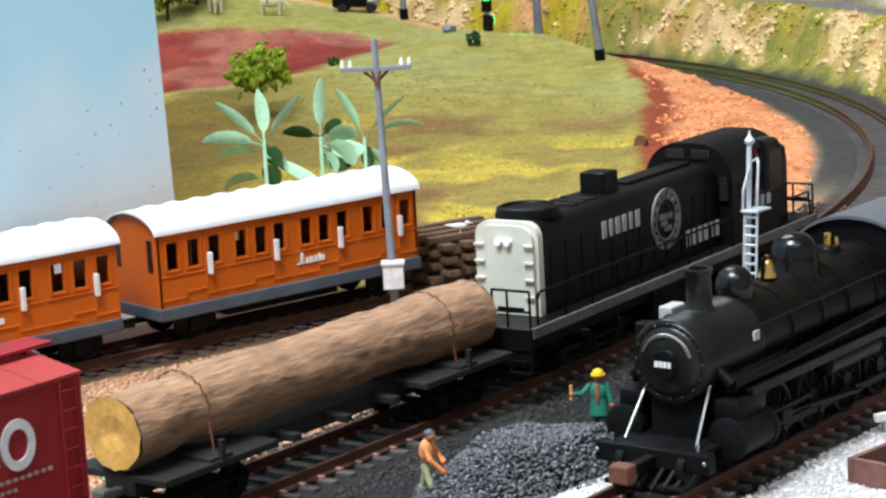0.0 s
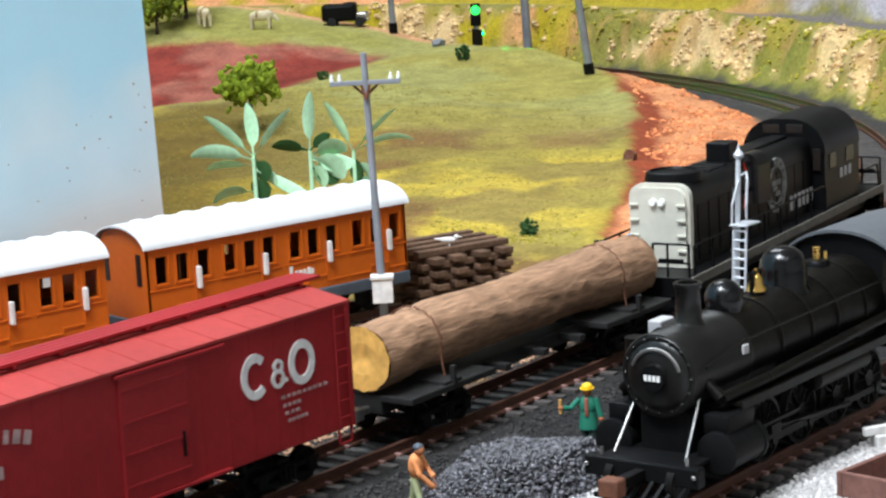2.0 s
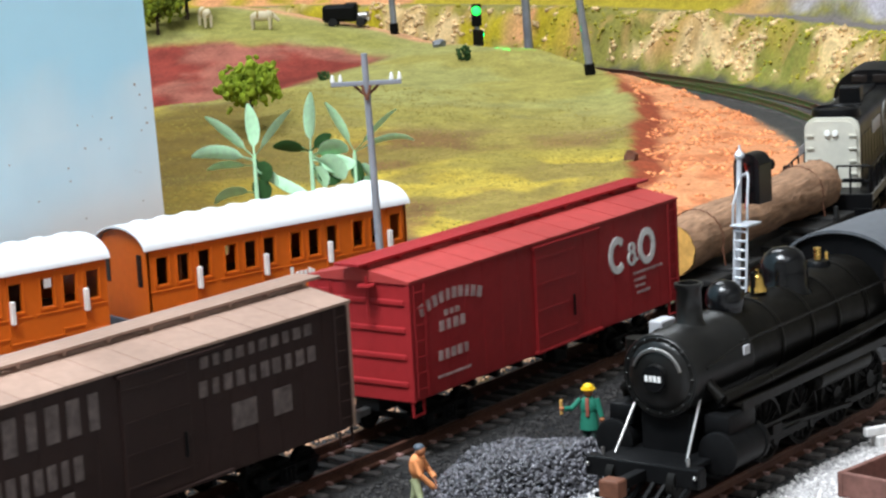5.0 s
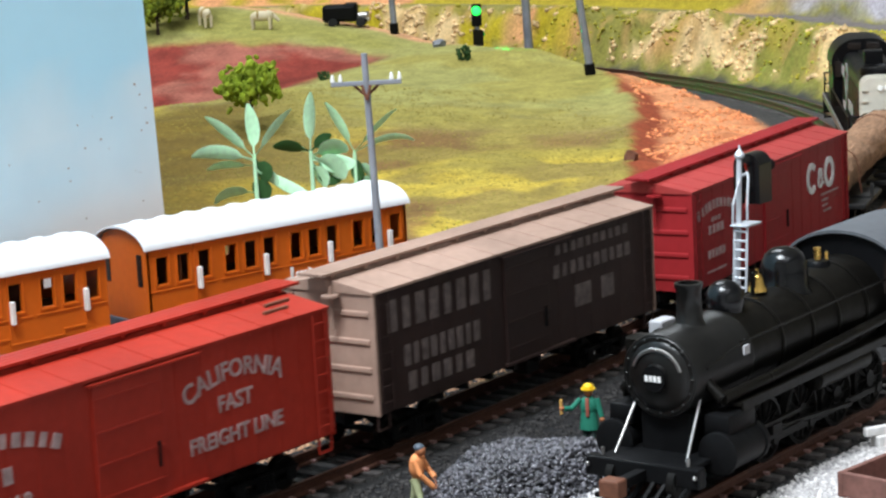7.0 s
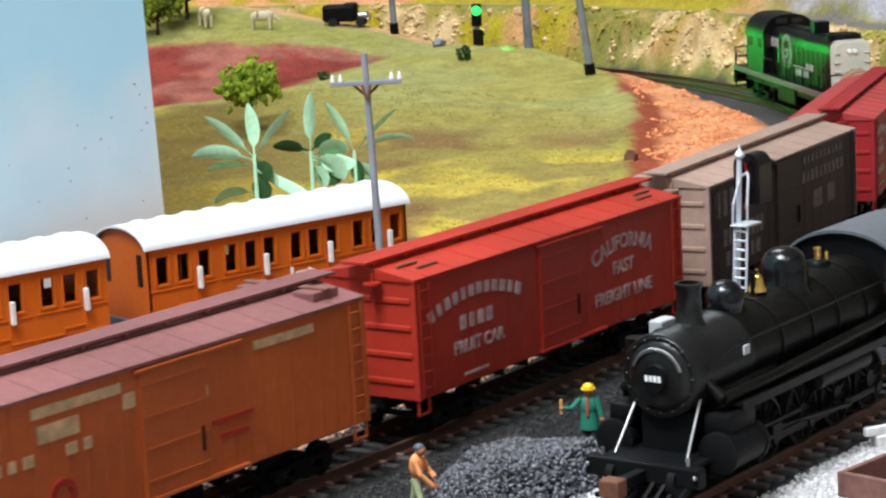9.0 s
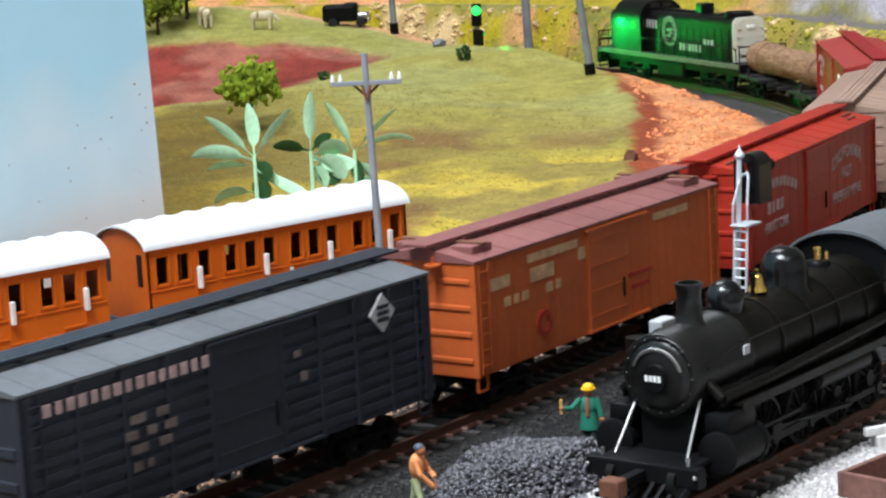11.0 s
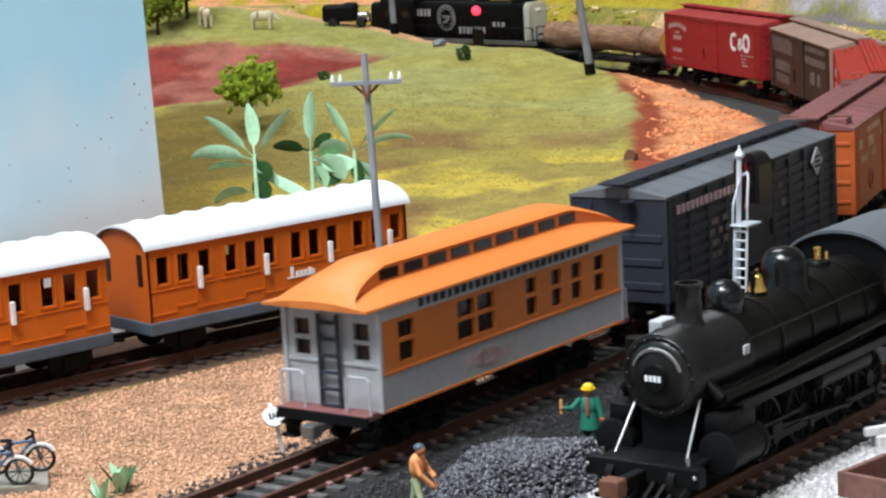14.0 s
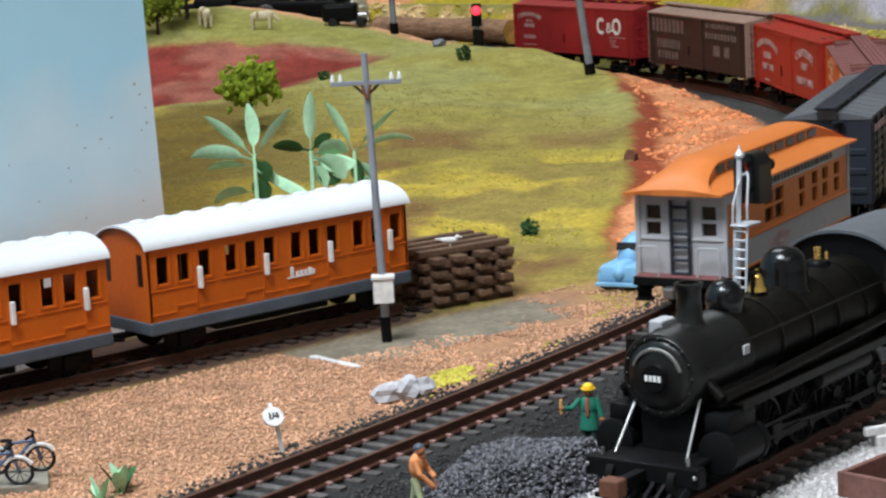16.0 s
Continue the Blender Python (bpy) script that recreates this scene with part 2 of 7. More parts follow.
def mesh_of(name, bm, material, smooth=False):
    for v in bm.verts:
        v.co *= MM
    me = bpy.data.meshes.new(name)
    bm.to_mesh(me)
    bm.free()
    for x in (material if isinstance(material, (list, tuple)) else (material,)):
        me.materials.append(x)
    if smooth:
        me.polygons.foreach_set("use_smooth", [True] * len(me.polygons))
        me.set_sharp_from_angle(angle=radians(38))
    return me


def part(name, bm, material, parent, label="", m=None, smooth=False):
    ob = new(name, mesh_of(name, bm, material, smooth))
    ob.parent = parent
    if m is not None:
        ob.matrix_basis = m
    return tagged(ob, label)


def solid(name, bm, material, m, label="", category="", group="", kind="", smooth=False):
    ob = new(name, mesh_of(name, bm, material, smooth))
    ob.matrix_basis = m
    return tagged(ob, label, category, group, kind)


def thing(name, m, label, category, group="", kind=""):
    ob = new(name)
    ob.empty_display_size = 0.01
    ob.matrix_basis = m
    return tagged(ob, label, category, group, kind)


def at(x, y, z, rz=0.0, rx=0.0, ry=0.0):
    return pose(x * MM, y * MM, z * MM, rx, ry, rz)


# ---- the main line: straight, easing into a left-hand curve ----
S0, EASE, RAD = -98.5, 450.0, 728.6
SG = np.arange(-1100.0, 1900.0, 2.0)
_ka = np.clip((SG - S0) / EASE, 0, 1) / RAD
_an = np.concatenate([[0], np.cumsum(_ka[1:] + _ka[:-1])])
_px = np.concatenate([[0], np.cumsum(np.cos((_an[1:] + _an[:-1]) / 2) * 2)]) - 1100
_py = np.concatenate([[0], np.cumsum(np.sin((_an[1:] + _an[:-1]) / 2) * 2)])


def line(s, off=0.0):
    """Place and heading on the main line; off to the right of it."""
    h = np.interp(s, SG, _an)
    return np.interp(s, SG, _px) + off * np.sin(h), np.interp(s, SG, _py) - off * np.cos(h), h


# progress of the train: where the front of the leading box car is on the line
KT = [0, 0.5, 1, 1.5, 2, 2.5, 3, 3.5, 4, 6.5, 7, 7.5, 8, 8.5, 9, 11.5, 12, 12.5, 13, 13.5, 14, 14.5, 15, 15.5, 16]
KS = [-168.3, -144, -119.3, -95.4, -70.9, -46.6, -21.1, 3.2, 28, 202.7, 247, 291.7, 337.1, 381.2, 424.8, 661.2, 704.3, 749, 793.8,
      839.1, 884.9, 930.9, 978.7, 1025.2, 1074.1]


def progress(t):
    i = min(max(np.searchsorted(KT, t) - 1, 0), len(KT) - 2)

    def slope(j):
        a, b = max(j - 1, 0), min(j + 1, len(KT) - 1)
        return (KS[b] - KS[a]) / (KT[b] - KT[a])
    h = KT[i + 1] - KT[i]
    u = (t - KT[i]) / h
    m0, m1 = slope(i) * h, slope(i + 1) * h
    return (2 * u**3 - 3 * u**2 + 1) * KS[i] + (u**3 - 2 * u**2 + u) * m0 + (-2 * u**3 + 3 * u**2) * KS[i + 1] + (u**3 - u**2) * m1


def car_rows(offset, half):
    """Rows for a car whose middle rides offset behind the reference, on bogies half apart from its middle."""
    rows = []
    for k in range(65):
        t = k * 0.25
        s = progress(t) + offset
        xa, ya, _ = line(s + half)
        xb, yb, _ = line(s - half)
        rows.append((t, at((xa + xb) / 2, (ya + yb) / 2, 0, math.degrees(math.atan2(ya - yb, xa - xb)))))
    return rows

# ---- room ----


def room():
    for name, b in (("wall_north", (-3000, 3500, 3300, 3400, -900, 2100)), ("wall_south", (-3000, 3500, -2600, -2500, -900, 2100)),
                    ("wall_east", (3500, 3600, -2600, 3400, -900, 2100)), ("wall_west", (-3100, -3000, -2600, 3400, -900, 2100))):
        tagged(new(name, mesh_of(name, box(B(), *b), M["wall"])), "plain off-white room wall", "wall", kind="structure")
    tagged(new("ceiling", mesh_of("ceiling", box(B(), -3000, 3500, -2500, 3300, 2100, 2200), M["wall"])), "plain white ceiling of the room", "ceiling", kind="structure")
    tagged(new("floor", mesh_of("floor", box(B(), -3000, 3500, -2500, 3300, -1000, -900), M["room_floor"])), "plain grey floor under the layout", "floor", kind="structure")

    base = thing("layout_table", at(0, 0, 0), "plain brown table that carries the model layout", "table", kind="structure")
    part("table_top", box(B(), -790, 2680, -790, 2680, -60, -12, 2), M["timber"], base)
    for x in (-700, 2600):
        for y in (-700, 2600):
            part("leg", box(B(), x - 40, x + 40, y - 40, y + 40, -900, -60, 3), M["timber"], base)


room()

# ---- ground: one sheet with the cutting, the hill and the far bank ----


def lattice(x, y, seed):
    i, j = np.floor(x).astype(np.int64), np.floor(y).astype(np.int64)
    fx, fy = x - i, y - j
    fx, fy = fx * fx * (3 - 2 * fx), fy * fy * (3 - 2 * fy)

    def h(a, b):
        n = (a * 374761393 + b * 668265263 + seed * 982451653) & 0x7fffffff
        n = ((n ^ (n >> 13)) * 1274126177) & 0x7fffffff
        return ((n ^ (n >> 16)) & 0xffff) / 65535.0
    return (h(i, j) * (1 - fx) + h(i + 1, j) * fx) * (1 - fy) + (h(i, j + 1) * (1 - fx) + h(i + 1, j + 1) * fx) * fy


def fbm(x, y, size, seed, octaves=4):
    v, a, tot = 0, 1.0, 0
    for o in range(octaves):
        v = v + a * lattice(x / size * 2**o, y / size * 2**o, seed + o)
        tot += a
        a *= 0.5
    return v / tot


def step(a, b, v):
    u = np.clip((v - a) / (b - a), 0, 1)
    return u * u * (3 - 2 * u)


def offset_of(x, y):
    """Distance to the left of the main line, and the place along it."""
    ss = np.arange(-1000, 1890, 6.0)
    lx, ly, lh = line(ss)
    best = np.full(x.shape, 1e9)
    at_s = np.zeros(x.shape)
    sign = np.ones(x.shape)
    for a, b, h, s in zip(lx, ly, lh, ss):
        d = (x - a)**2 + (y - b)**2
        k = d < best
        best[k] = d[k]
        at_s[k] = s
        side = -(x - a) * math.sin(h) + (y - b) * math.cos(h)
        sign[k] = np.sign(side[k])
    return np.sqrt(best) * sign, at_s


SIDING = (-1.2, 138.0, -12.8)   # a place on the siding's centre line and its heading


def siding_off(x, y):
    a = math.radians(SIDING[2])
    return -(x - SIDING[0]) * math.sin(a) + (y - SIDING[1]) * math.cos(a)


CREST_S = (600, 720, 780, 865, 920, 965, 1000, 1075, 1140, 1180, 1240, 1295, 1350, 1450)
CREST_Z = (-2, 1, 3, 8, 9, 14, 19, 17.5, 20, 27, 33, 40, 47, 52)
EDGE_S = (200, 260, 332, 450, 554, 704, 800, 900, 1000)
EDGE_D = (60, 88, 106, 116, 119, 101, 80, 50, 30)


def heights(x, y, d, s):
    e = siding_off(x, y)
    n1, n2 = fbm(x, y, 90, 3), fbm(x, y, 14, 9)
    z = np.full(x.shape, -4.6) + 0.7 * (n2 - 0.5)
    # hill inside the curve: a long crest, a hollow behind it and a rising meadow
    rise = np.clip((x + 0.25 * (y - 700) - 490) / 350, 0, 1.05)
    back = rise * step(560, 670, y)
    front = np.where(y < 555, np.exp(-((y - 555) / 230.0)**2), np.exp(-((y - 555) / 50.0)**2))
    hill = 17 * front * step(120, 420, x) + 43 * back + 12 * (n1 - 0.45) * step(30, 160, e) * (1 - 0.7 * back)
    z = z + step(26, 95, d) * step(18, 120, e) * hill + step(24, 60, e) * step(26, 60, d) * 2.0
    z = z + 1.8 * (fbm(x, y, 30, 51) - 0.5) * step(30, 60, d) * step(24, 60, e)
    # steep inner bank of the curve, rising along the line to the high meadow
    crest = np.interp(s, CREST_S, CREST_Z) + 2.2 * (n1 - 0.5)
    hold = step(24, 48, d) * np.exp(-(np.maximum(d - 50, 0) / 110.0)**2) * step(560, 700, s) * (1 - 0.6 * step(1330, 1500, s))
    z = z * (1 - hold) + crest * hold
    # lumpy orange earth below the hill's edge
    edge = np.interp(s, EDGE_S, EDGE_D)
    earth = step(26, 40, d) * (1 - step(edge - 4, edge + 6, d)) * step(230, 300, s) * (1 - step(880, 960, s))
    z = z + earth * (5.5 * (fbm(x, y, 17, 71, 3) - 0.5) - 1.0) + 3.0 * np.exp(-((d - edge) / 9.0)**2) * step(330, 450, s) * (1 - step(850, 930, s))
    # bed of the line
    z = z + 0.35 * (1 - step(17, 27, np.abs(d))) + 0.3 * (1 - step(16, 25, np.abs(e))) * (x < 240)
    # outer bank of the curve, the road on it, and the rocks behind
    out = -d
    reach = step(330, 470, s)
    rough = fbm(x, y, 26, 21) + 0.5 * fbm(x, y, 9, 33, 2)
    bank = 40 * step(28, 64, out + 14 * (rough - 0.75)) + 9 * (rough - 0.75) * step(32, 44, out) * (1 - step(58, 70, out))
    behind = (10 + 46 * fbm(x, y, 34, 41)) * step(88, 112, out + 20 * (n1 - 0.5))
    z = z + reach * (bank + behind)
    return z


def mixc(c, new_c, w):
    return c * (1 - w[:, None]) + np.array(new_c)[None, :] * w[:, None]


def ground():
    xs = np.concatenate([np.arange(-800, -260, 18), np.arange(-260, 440, 3.2), np.arange(440, 1000, 6), np.arange(1000, 2700, 18)])
    ys = np.concatenate([np.arange(-800, -210, 18), np.arange(-210, 230, 3.2), np.arange(230, 900, 6), np.arange(900, 2700, 18)])
    gx, gy = np.meshgrid(xs, ys, indexing="ij")
    x, y = gx.ravel(), gy.ravel()
    d, s = offset_of(x, y)
    e = siding_off(x, y)
    z = heights(x, y, d, s)
    n1, n2, n3 = fbm(x, y, 110, 5), fbm(x, y, 22, 15), fbm(x, y, 45, 25)
    c = np.tile(np.array([0.27, 0.205, 0.055]), (len(x), 1))                                   # dry grass
    m1, m2, m3, m4 = fbm(x, y, 80, 101), fbm(x, y, 48, 111), fbm(x, y, 70, 121), fbm(x, y, 16, 131)
    c = mixc(c, (0.48, 0.355, 0.055), step(0.47, 0.57, m2) * (1 - step(420, 620, x)))          # yellow patches
    c = mixc(c, (0.21, 0.115, 0.045), 0.9 * step(0.50, 0.60, m1) * (1 - step(500, 700, x)))     # bare brown
    c = mixc(c, (0.35, 0.34, 0.115), 0.85 * step(520, 760, x + 0.4 * y + 260 * (m3 - 0.5)))    # pale lime on top
    c = mixc(c, (0.34, 0.28, 0.06), 0.6 * step(0.5, 0.62, m3))
    c = mixc(c, (0.15, 0.10, 0.03), 0.75 * (1 - step(200, 330, x + 120 * (m4 - 0.5))) * step(0.35, 0.55, m3) * step(190, 240, y))
    # shade behind the sky board, painted into the hill's colour
    c = mixc(c, (0.155, 0.10, 0.022), 0.85 * step(72, 142, 0.8 * y - 0.6 * x + 50 * (m4 - 0.5)) * (1 - step(515, 555, y)) * step(170, 200, y))
    c = c * (0.82 + 0.36 * m4)[:, None]
    # red soil on the far side of the hollow
    w_ = x + 0.25 * (y - 700) + 36 * (n2 - 0.5)
    red = step(556, 572, y + 16 * (n2 - 0.5) - 0.10 * (x - 450)) * (1 - step(690, 712, w_ + 0.25 * np.maximum(0, 640 - y))) * (d > 70) * step(300, 380, x) * (1 - step(900, 960, y))
    c = mixc(c, (0.24, 0.042, 0.03), red)
    c = mixc(c, (0.42, 0.17, 0.12), red * 0.6 * step(0.50, 0.66, n3))
    c = np.where(red[:, None] > 0.5, c * (0.55 + 0.9 * m4)[:, None], c)
    c = mixc(c, (0.30, 0.28, 0.075), step(712, 730, w_) * step(600, 630, y) * step(60, 90, d))
    c = mixc(c, (0.62, 0.33, 0.17), (1 - step(54, 62, d + 10 * (n2 - .5))) * step(26, 32, d) * step(1085, 1120, s))
    # orange earth along the inside of the curve
    w = d + 22 * (n2 - 0.5) + 14 * (n3 - 0.5)
    span = step(205, 300, s) * (1 - step(900, 960, s))
    edge = np.interp(s, EDGE_S, EDGE_D)
    rim = 13 * step(330, 500, s) * (1 - step(760, 860, s))
    w = d + 14 * (n2 - 0.5) + 8 * (n3 - 0.5)
    c = mixc(c, (0.27, 0.06, 0.027), span * (1 - step(edge - 2, edge + 5, w)))
    c = mixc(c, (0.66, 0.28, 0.13), span * (1 - step(edge - rim - 6, edge - rim + 1, w)))
    c = mixc(c, (0.48, 0.15, 0.06), 0.7 * span * (1 - step(edge - rim - 6, edge - rim + 1, w)) * step(0.52, 0.62, fbm(x, y, 13, 73, 3)))
    c = mixc(c, (0.40, 0.31, 0.20), step(300, 380, s) * (1 - step(33, 38, d + 6 * (n2 - 0.5))) * (1 - step(860, 920, s)))
    c = mixc(c, (0.34, 0.17, 0.05), (1 - step(20, 75, d + 20 * (n2 - .5))) * step(110, 150, s) * (1 - step(220, 300, s)))
    # gravel yard between the main line and the siding
    yard = (1 - step(-24, -19, e)) * step(16, 22, d) * (1 - step(140, 220, x))
    c = mixc(c, (0.36, 0.195, 0.11), yard)
    c = mixc(c, (0.33, 0.27, 0.04), yard * step(0.5, 0.62, n3) * step(5, 60, x) * (1 - step(40, 60, d)))
    c = mixc(c, (0.20, 0.17, 0.125), yard * step(-46, -40, e) * step(36, 42, x) * (1 - step(140, 150, x)))
    # dark brown siding bed, the shade under the coaches painted into it
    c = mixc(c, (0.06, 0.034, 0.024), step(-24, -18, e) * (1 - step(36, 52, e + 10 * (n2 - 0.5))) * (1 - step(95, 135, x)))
    # ballast and cinders
    c = mixc(c, (0.028, 0.027, 0.026), (1 - step(20, 26, np.abs(d + 2))) * (1 - step(300, 500, s)))
    c = mixc(c, (0.055, 0.053, 0.05), step(300, 420, s) * step(-44, -34, d + 8 * (n2 - .5)) * (1 - step(30, 40, d)))
    c = mixc(c, (0.018, 0.0175, 0.018), (1 - step(-22, -16, d)) * (1 - step(300, 400, s)))
    white = (1 - step(-117, -110, y + 5 * (n2 - 0.5))) * (x < 320) * step(-300, -270, y)
    c = mixc(c, (0.45, 0.43, 0.43), white)
    # far bank
    far = step(360, 420, s)
    out = -d + 14 * (n2 - 0.5)
    c = mixc(c, (0.24, 0.22, 0.05), far * step(28, 34, out))
    face = far * step(35, 40, out) * (1 - step(58, 66, out))
    c = mixc(c, (0.34, 0.27, 0.05), face * step(0.42, 0.5, n3))
    c = mixc(c, (0.70, 0.50, 0.25), face * step(0.46, 0.54, fbm(x, y, 24, 141, 3)))
    c = mixc(c, (0.46, 0.28, 0.10), 0.7 * face * step(0.55, 0.62, fbm(x, y, 11, 151, 2)))
    c = mixc(c, (0.66, 0.33, 0.15), face * step(930, 1050, s) * (1 - step(1130, 1180, s)) * step(0.42, 0.5, n3))
    c = mixc(c, (0.42, 0.33, 0.02), face * step(1020, 1120, s) * step(0.44, 0.54, fbm(x, y, 40, 161, 3)))
    c = mixc(c, (0.17, 0.15, 0.14), far * step(66, 70, out) * (1 - step(86, 90, out)))
    c = mixc(c, (0.40, 0.37, 0.42), far * step(90, 95, out) * (1 - step(850, 1000, s)))
    c = mixc(c, (0.38, 0.30, 0.03), far * step(66, 80, out) * step(880, 1000, s))
    c = mixc(c, (0.62, 0.30, 0.14), far * step(66, 80, out) * step(880, 1000, s) * step(0.52, 0.6, n3))
    c = mixc(c, (0.24, 0.21, 0.07), far * step(240, 300, out))
    nx, ny = len(xs), len(ys)
    idx = np.arange(nx * ny).reshape(nx, ny)
    faces = np.stack([idx[:-1, :-1], idx[1:, :-1], idx[1:, 1:], idx[:-1, 1:]], -1).reshape(-1, 4)
    me = bpy.data.meshes.new("ground")
    me.vertices.add(len(x))
    me.vertices.foreach_set("co", (np.stack([x, y, z], -1) * MM).ravel())
    me.loops.add(faces.size)
    me.loops.foreach_set("vertex_index", faces.ravel())
    me.polygons.add(len(faces))
    me.polygons.foreach_set("loop_start", np.arange(0, faces.size, 4))
    me.update(calc_edges=True)
    # the colours also hold painted shade under the coaches and behind the board
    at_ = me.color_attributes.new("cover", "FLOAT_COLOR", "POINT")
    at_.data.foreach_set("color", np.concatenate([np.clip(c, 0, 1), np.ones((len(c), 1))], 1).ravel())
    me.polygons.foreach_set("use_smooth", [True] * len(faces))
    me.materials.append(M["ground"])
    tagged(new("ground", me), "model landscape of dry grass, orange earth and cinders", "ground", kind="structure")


ground()


def ground_z(x, y):
    xa, ya = np.array([float(x)]), np.array([float(y)])
    d, s = offset_of(xa, ya)
    return float(heights(xa, ya, d, s)[0])


# ---- tracks ----


def rail_profile(c):
    return [(c - 1.3, -3.4), (c + 1.3, -3.4), (c + 1.2, -2.9), (c + 0.35, -2.5), (c + 0.35, -0.9), (c + 0.62, -0.6), (c + 0.62, -0.1), (c + 0.5, 0),
            (c - 0.5, 0), (c - 0.62, -0.1), (c - 0.62, -0.6), (c - 0.35, -0.9), (c - 0.35, -2.5), (c - 1.2, -2.9)]


def sweep(bm, prof, places):
    rings = []
    for x, y, h in places:
        rings.append([bm.verts.new((x - o * math.sin(h), y + o * math.cos(h), z)) for o, z in prof])
    n = len(prof)
    for a, b in zip(rings, rings[1:]):
        for i in range(n):
            bm.faces.new((a[i], b[i], b[(i + 1) % n], a[(i + 1) % n]))
    bm.faces.new(rings[0])
    bm.faces.new(rings[-1][::-1])


def straight(x, y, deg, t):
    h = math.radians(deg)
    return x + t * math.cos(h), y + t * math.sin(h), h


def track(name, label, places_of, s0, s1, near0, near1, pitch=7.4, tie_paint="tie", chair_paint="chair"):
    tr = thing(name, at(0, 0, 0), label, "railway track", kind="structure")
    pts = [places_of(s) for s in np.arange(s0, s1, 10)]
    for c in (-8.9, 8.9):
        bm = B()
        sweep(bm, rail_profile(c), pts)
        part("rail", bm, M["rail"], tr, "rust-brown steel rail")
    tie = mesh_of("tie", box(B(), -1.5, 1.5, -15, 15, -4.9, -3.3, 0.2), M[tie_paint])
    chair = mesh_of("rail_chair", box(box(B(), -0.7, 0.7, -11.2, -6.8, -3.3, -2.5, 0.15), -0.7, 0.7, 6.8, 11.2, -3.3, -2.5, 0.15), M[chair_paint])
    rest = B()
    rng = random.Random(4)
    for s in np.arange(s0 + 3, s1, pitch):
        x, y, h = places_of(s)
        if near0 < s < near1:
            m = at(x, y, rng.uniform(-0.2, 0.1), math.degrees(h) + rng.uniform(-1.2, 1.2))
            for nm, me in (("tie", tie), ("rail_chair", chair)):
                ob = new(nm, me)
                ob.parent = tr
                ob.matrix_basis = m
        else:
            r = bmesh.ops.create_cube(rest, size=1)
            for v in r["verts"]:
                a, b = v.co.x * 3, v.co.y * 30
                v.co = Vector((x + a * math.cos(h) - b * math.sin(h), y + a * math.sin(h) + b * math.cos(h), -4.75 + v.co.z * 1.6))
    if len(rest.verts):
        tagged(part("distant_ties", rest, M["tie"], tr), kind="stuff")
    else:
        rest.free()
    return tr


track("main_track", "rusty railway track on dark ties curving round the hill", line, -500, 1880, -250, 330)
track("steam_track", "rusty railway track beside white gravel", lambda t: straight(0, -95.5, 0, t), -420, 420, -120, 120)
track("siding_track", "brown siding track under the orange coaches", lambda t: straight(SIDING[0], SIDING[1], SIDING[2], t), -330, 118, -200, 118, tie_paint="shaded_tie", chair_paint="shaded_tie")

# ---- rolling stock ----


def bogie(parent, x, r=4.6, base=9.5, side="archbar"):
    bm = B()
    for y in (-11.2, 11.2):
        box(bm, x - base - 3, x + base + 3, y - 0.9, y + 0.9, 5.2, 6.6, 0.25)
        box(bm, x - base, x + base, y - 0.9, y + 0.9, 2.2, 3.4, 0.25)
        box(bm, x - 3.2, x + 3.2, y - 1.2, y + 1.2, 2.2, 7.2, 0.3)
        for w in (-base, base):
            box(bm, x + w - 1.8, x + w + 1.8, y - 1.4, y + 1.4, 2.9, 6.4, 0.4)
        for k in (-1.6, 0, 1.6):
            rod(bm, (x + k, y - 1.3 if y < 0 else y + 1.3, 3.2), (x + k, y - 1.3 if y < 0 else y + 1.3, 6.6), 0.7, seg=8)
    box(bm, x - 2.4, x + 2.4, -11, 11, 5, 8.4, 0.3)
    bo = part("bogie", bm, M["black"], parent, "black cast bogie frame")
    for w in (-base, base):
        for y in (-8.9, 8.9):
            g = 1 if y > 0 else -1
            mt = Matrix.Translation((x + w, y, r)) @ Matrix.Rotation(radians(90), 4, "X")
            part("wheel", lathe(B(), [(r - 1.6, -1.3), (r, -1.1), (r, 0.9), (r - 0.8, 1.1), (r - 1.2, 0.7), (1.8, 0.5), (1.4, 1.5)], 20, mt), M["wheel"], bo, smooth=True)
        rod_ = rod(B(), (x + w, -8, r), (x + w, 8, r), 1.0, seg=8)
        part("axle", rod_, M["wheel"], bo)
    return bo


def coupler(parent, x, sgn):
    bm = B()
    box(bm, min(x, x + sgn * 7), max(x, x + sgn * 7), -1.2, 1.2, 7.6, 9.6, 0.3)
    box(bm, min(x + sgn * 5.5, x + sgn * 9.4), max(x + sgn * 5.5, x + sgn * 9.4), -2.0, 2.3, 6.6, 10.4, 0.6)
    part("coupler", bm, M["steel"] if sgn < 0 else M["black"], parent, "knuckle coupler")


def blocks(bm, side, x, z, width, height, count, y, lean=0.0, arch=0.0):
    """A word that is a row of small upright blocks, on the side at y (side -1 right, 1 left)."""
    step_ = width / count
    for i in range(count):
        u = (i + 0.5) / count - 0.5
        cx = x + u * width * (1 if side < 0 else -1)
        cz = z + arch * (1 - 4 * u * u)
        tilt = -4 * arch * 2 * u / width if arch else 0
        w = step_ * 0.31
        r = bmesh.ops.create_cube(bm, size=1)
        for v in r["verts"]:
            a, b = v.co.x * 2 * w, v.co.z * height
            if i % 3 == 1:
                a *= 0.75
            v.co = Vector((cx + (a - b * tilt) * (1 if side < 0 else -1), y + v.co.y * 0.3, cz + b + a * tilt))


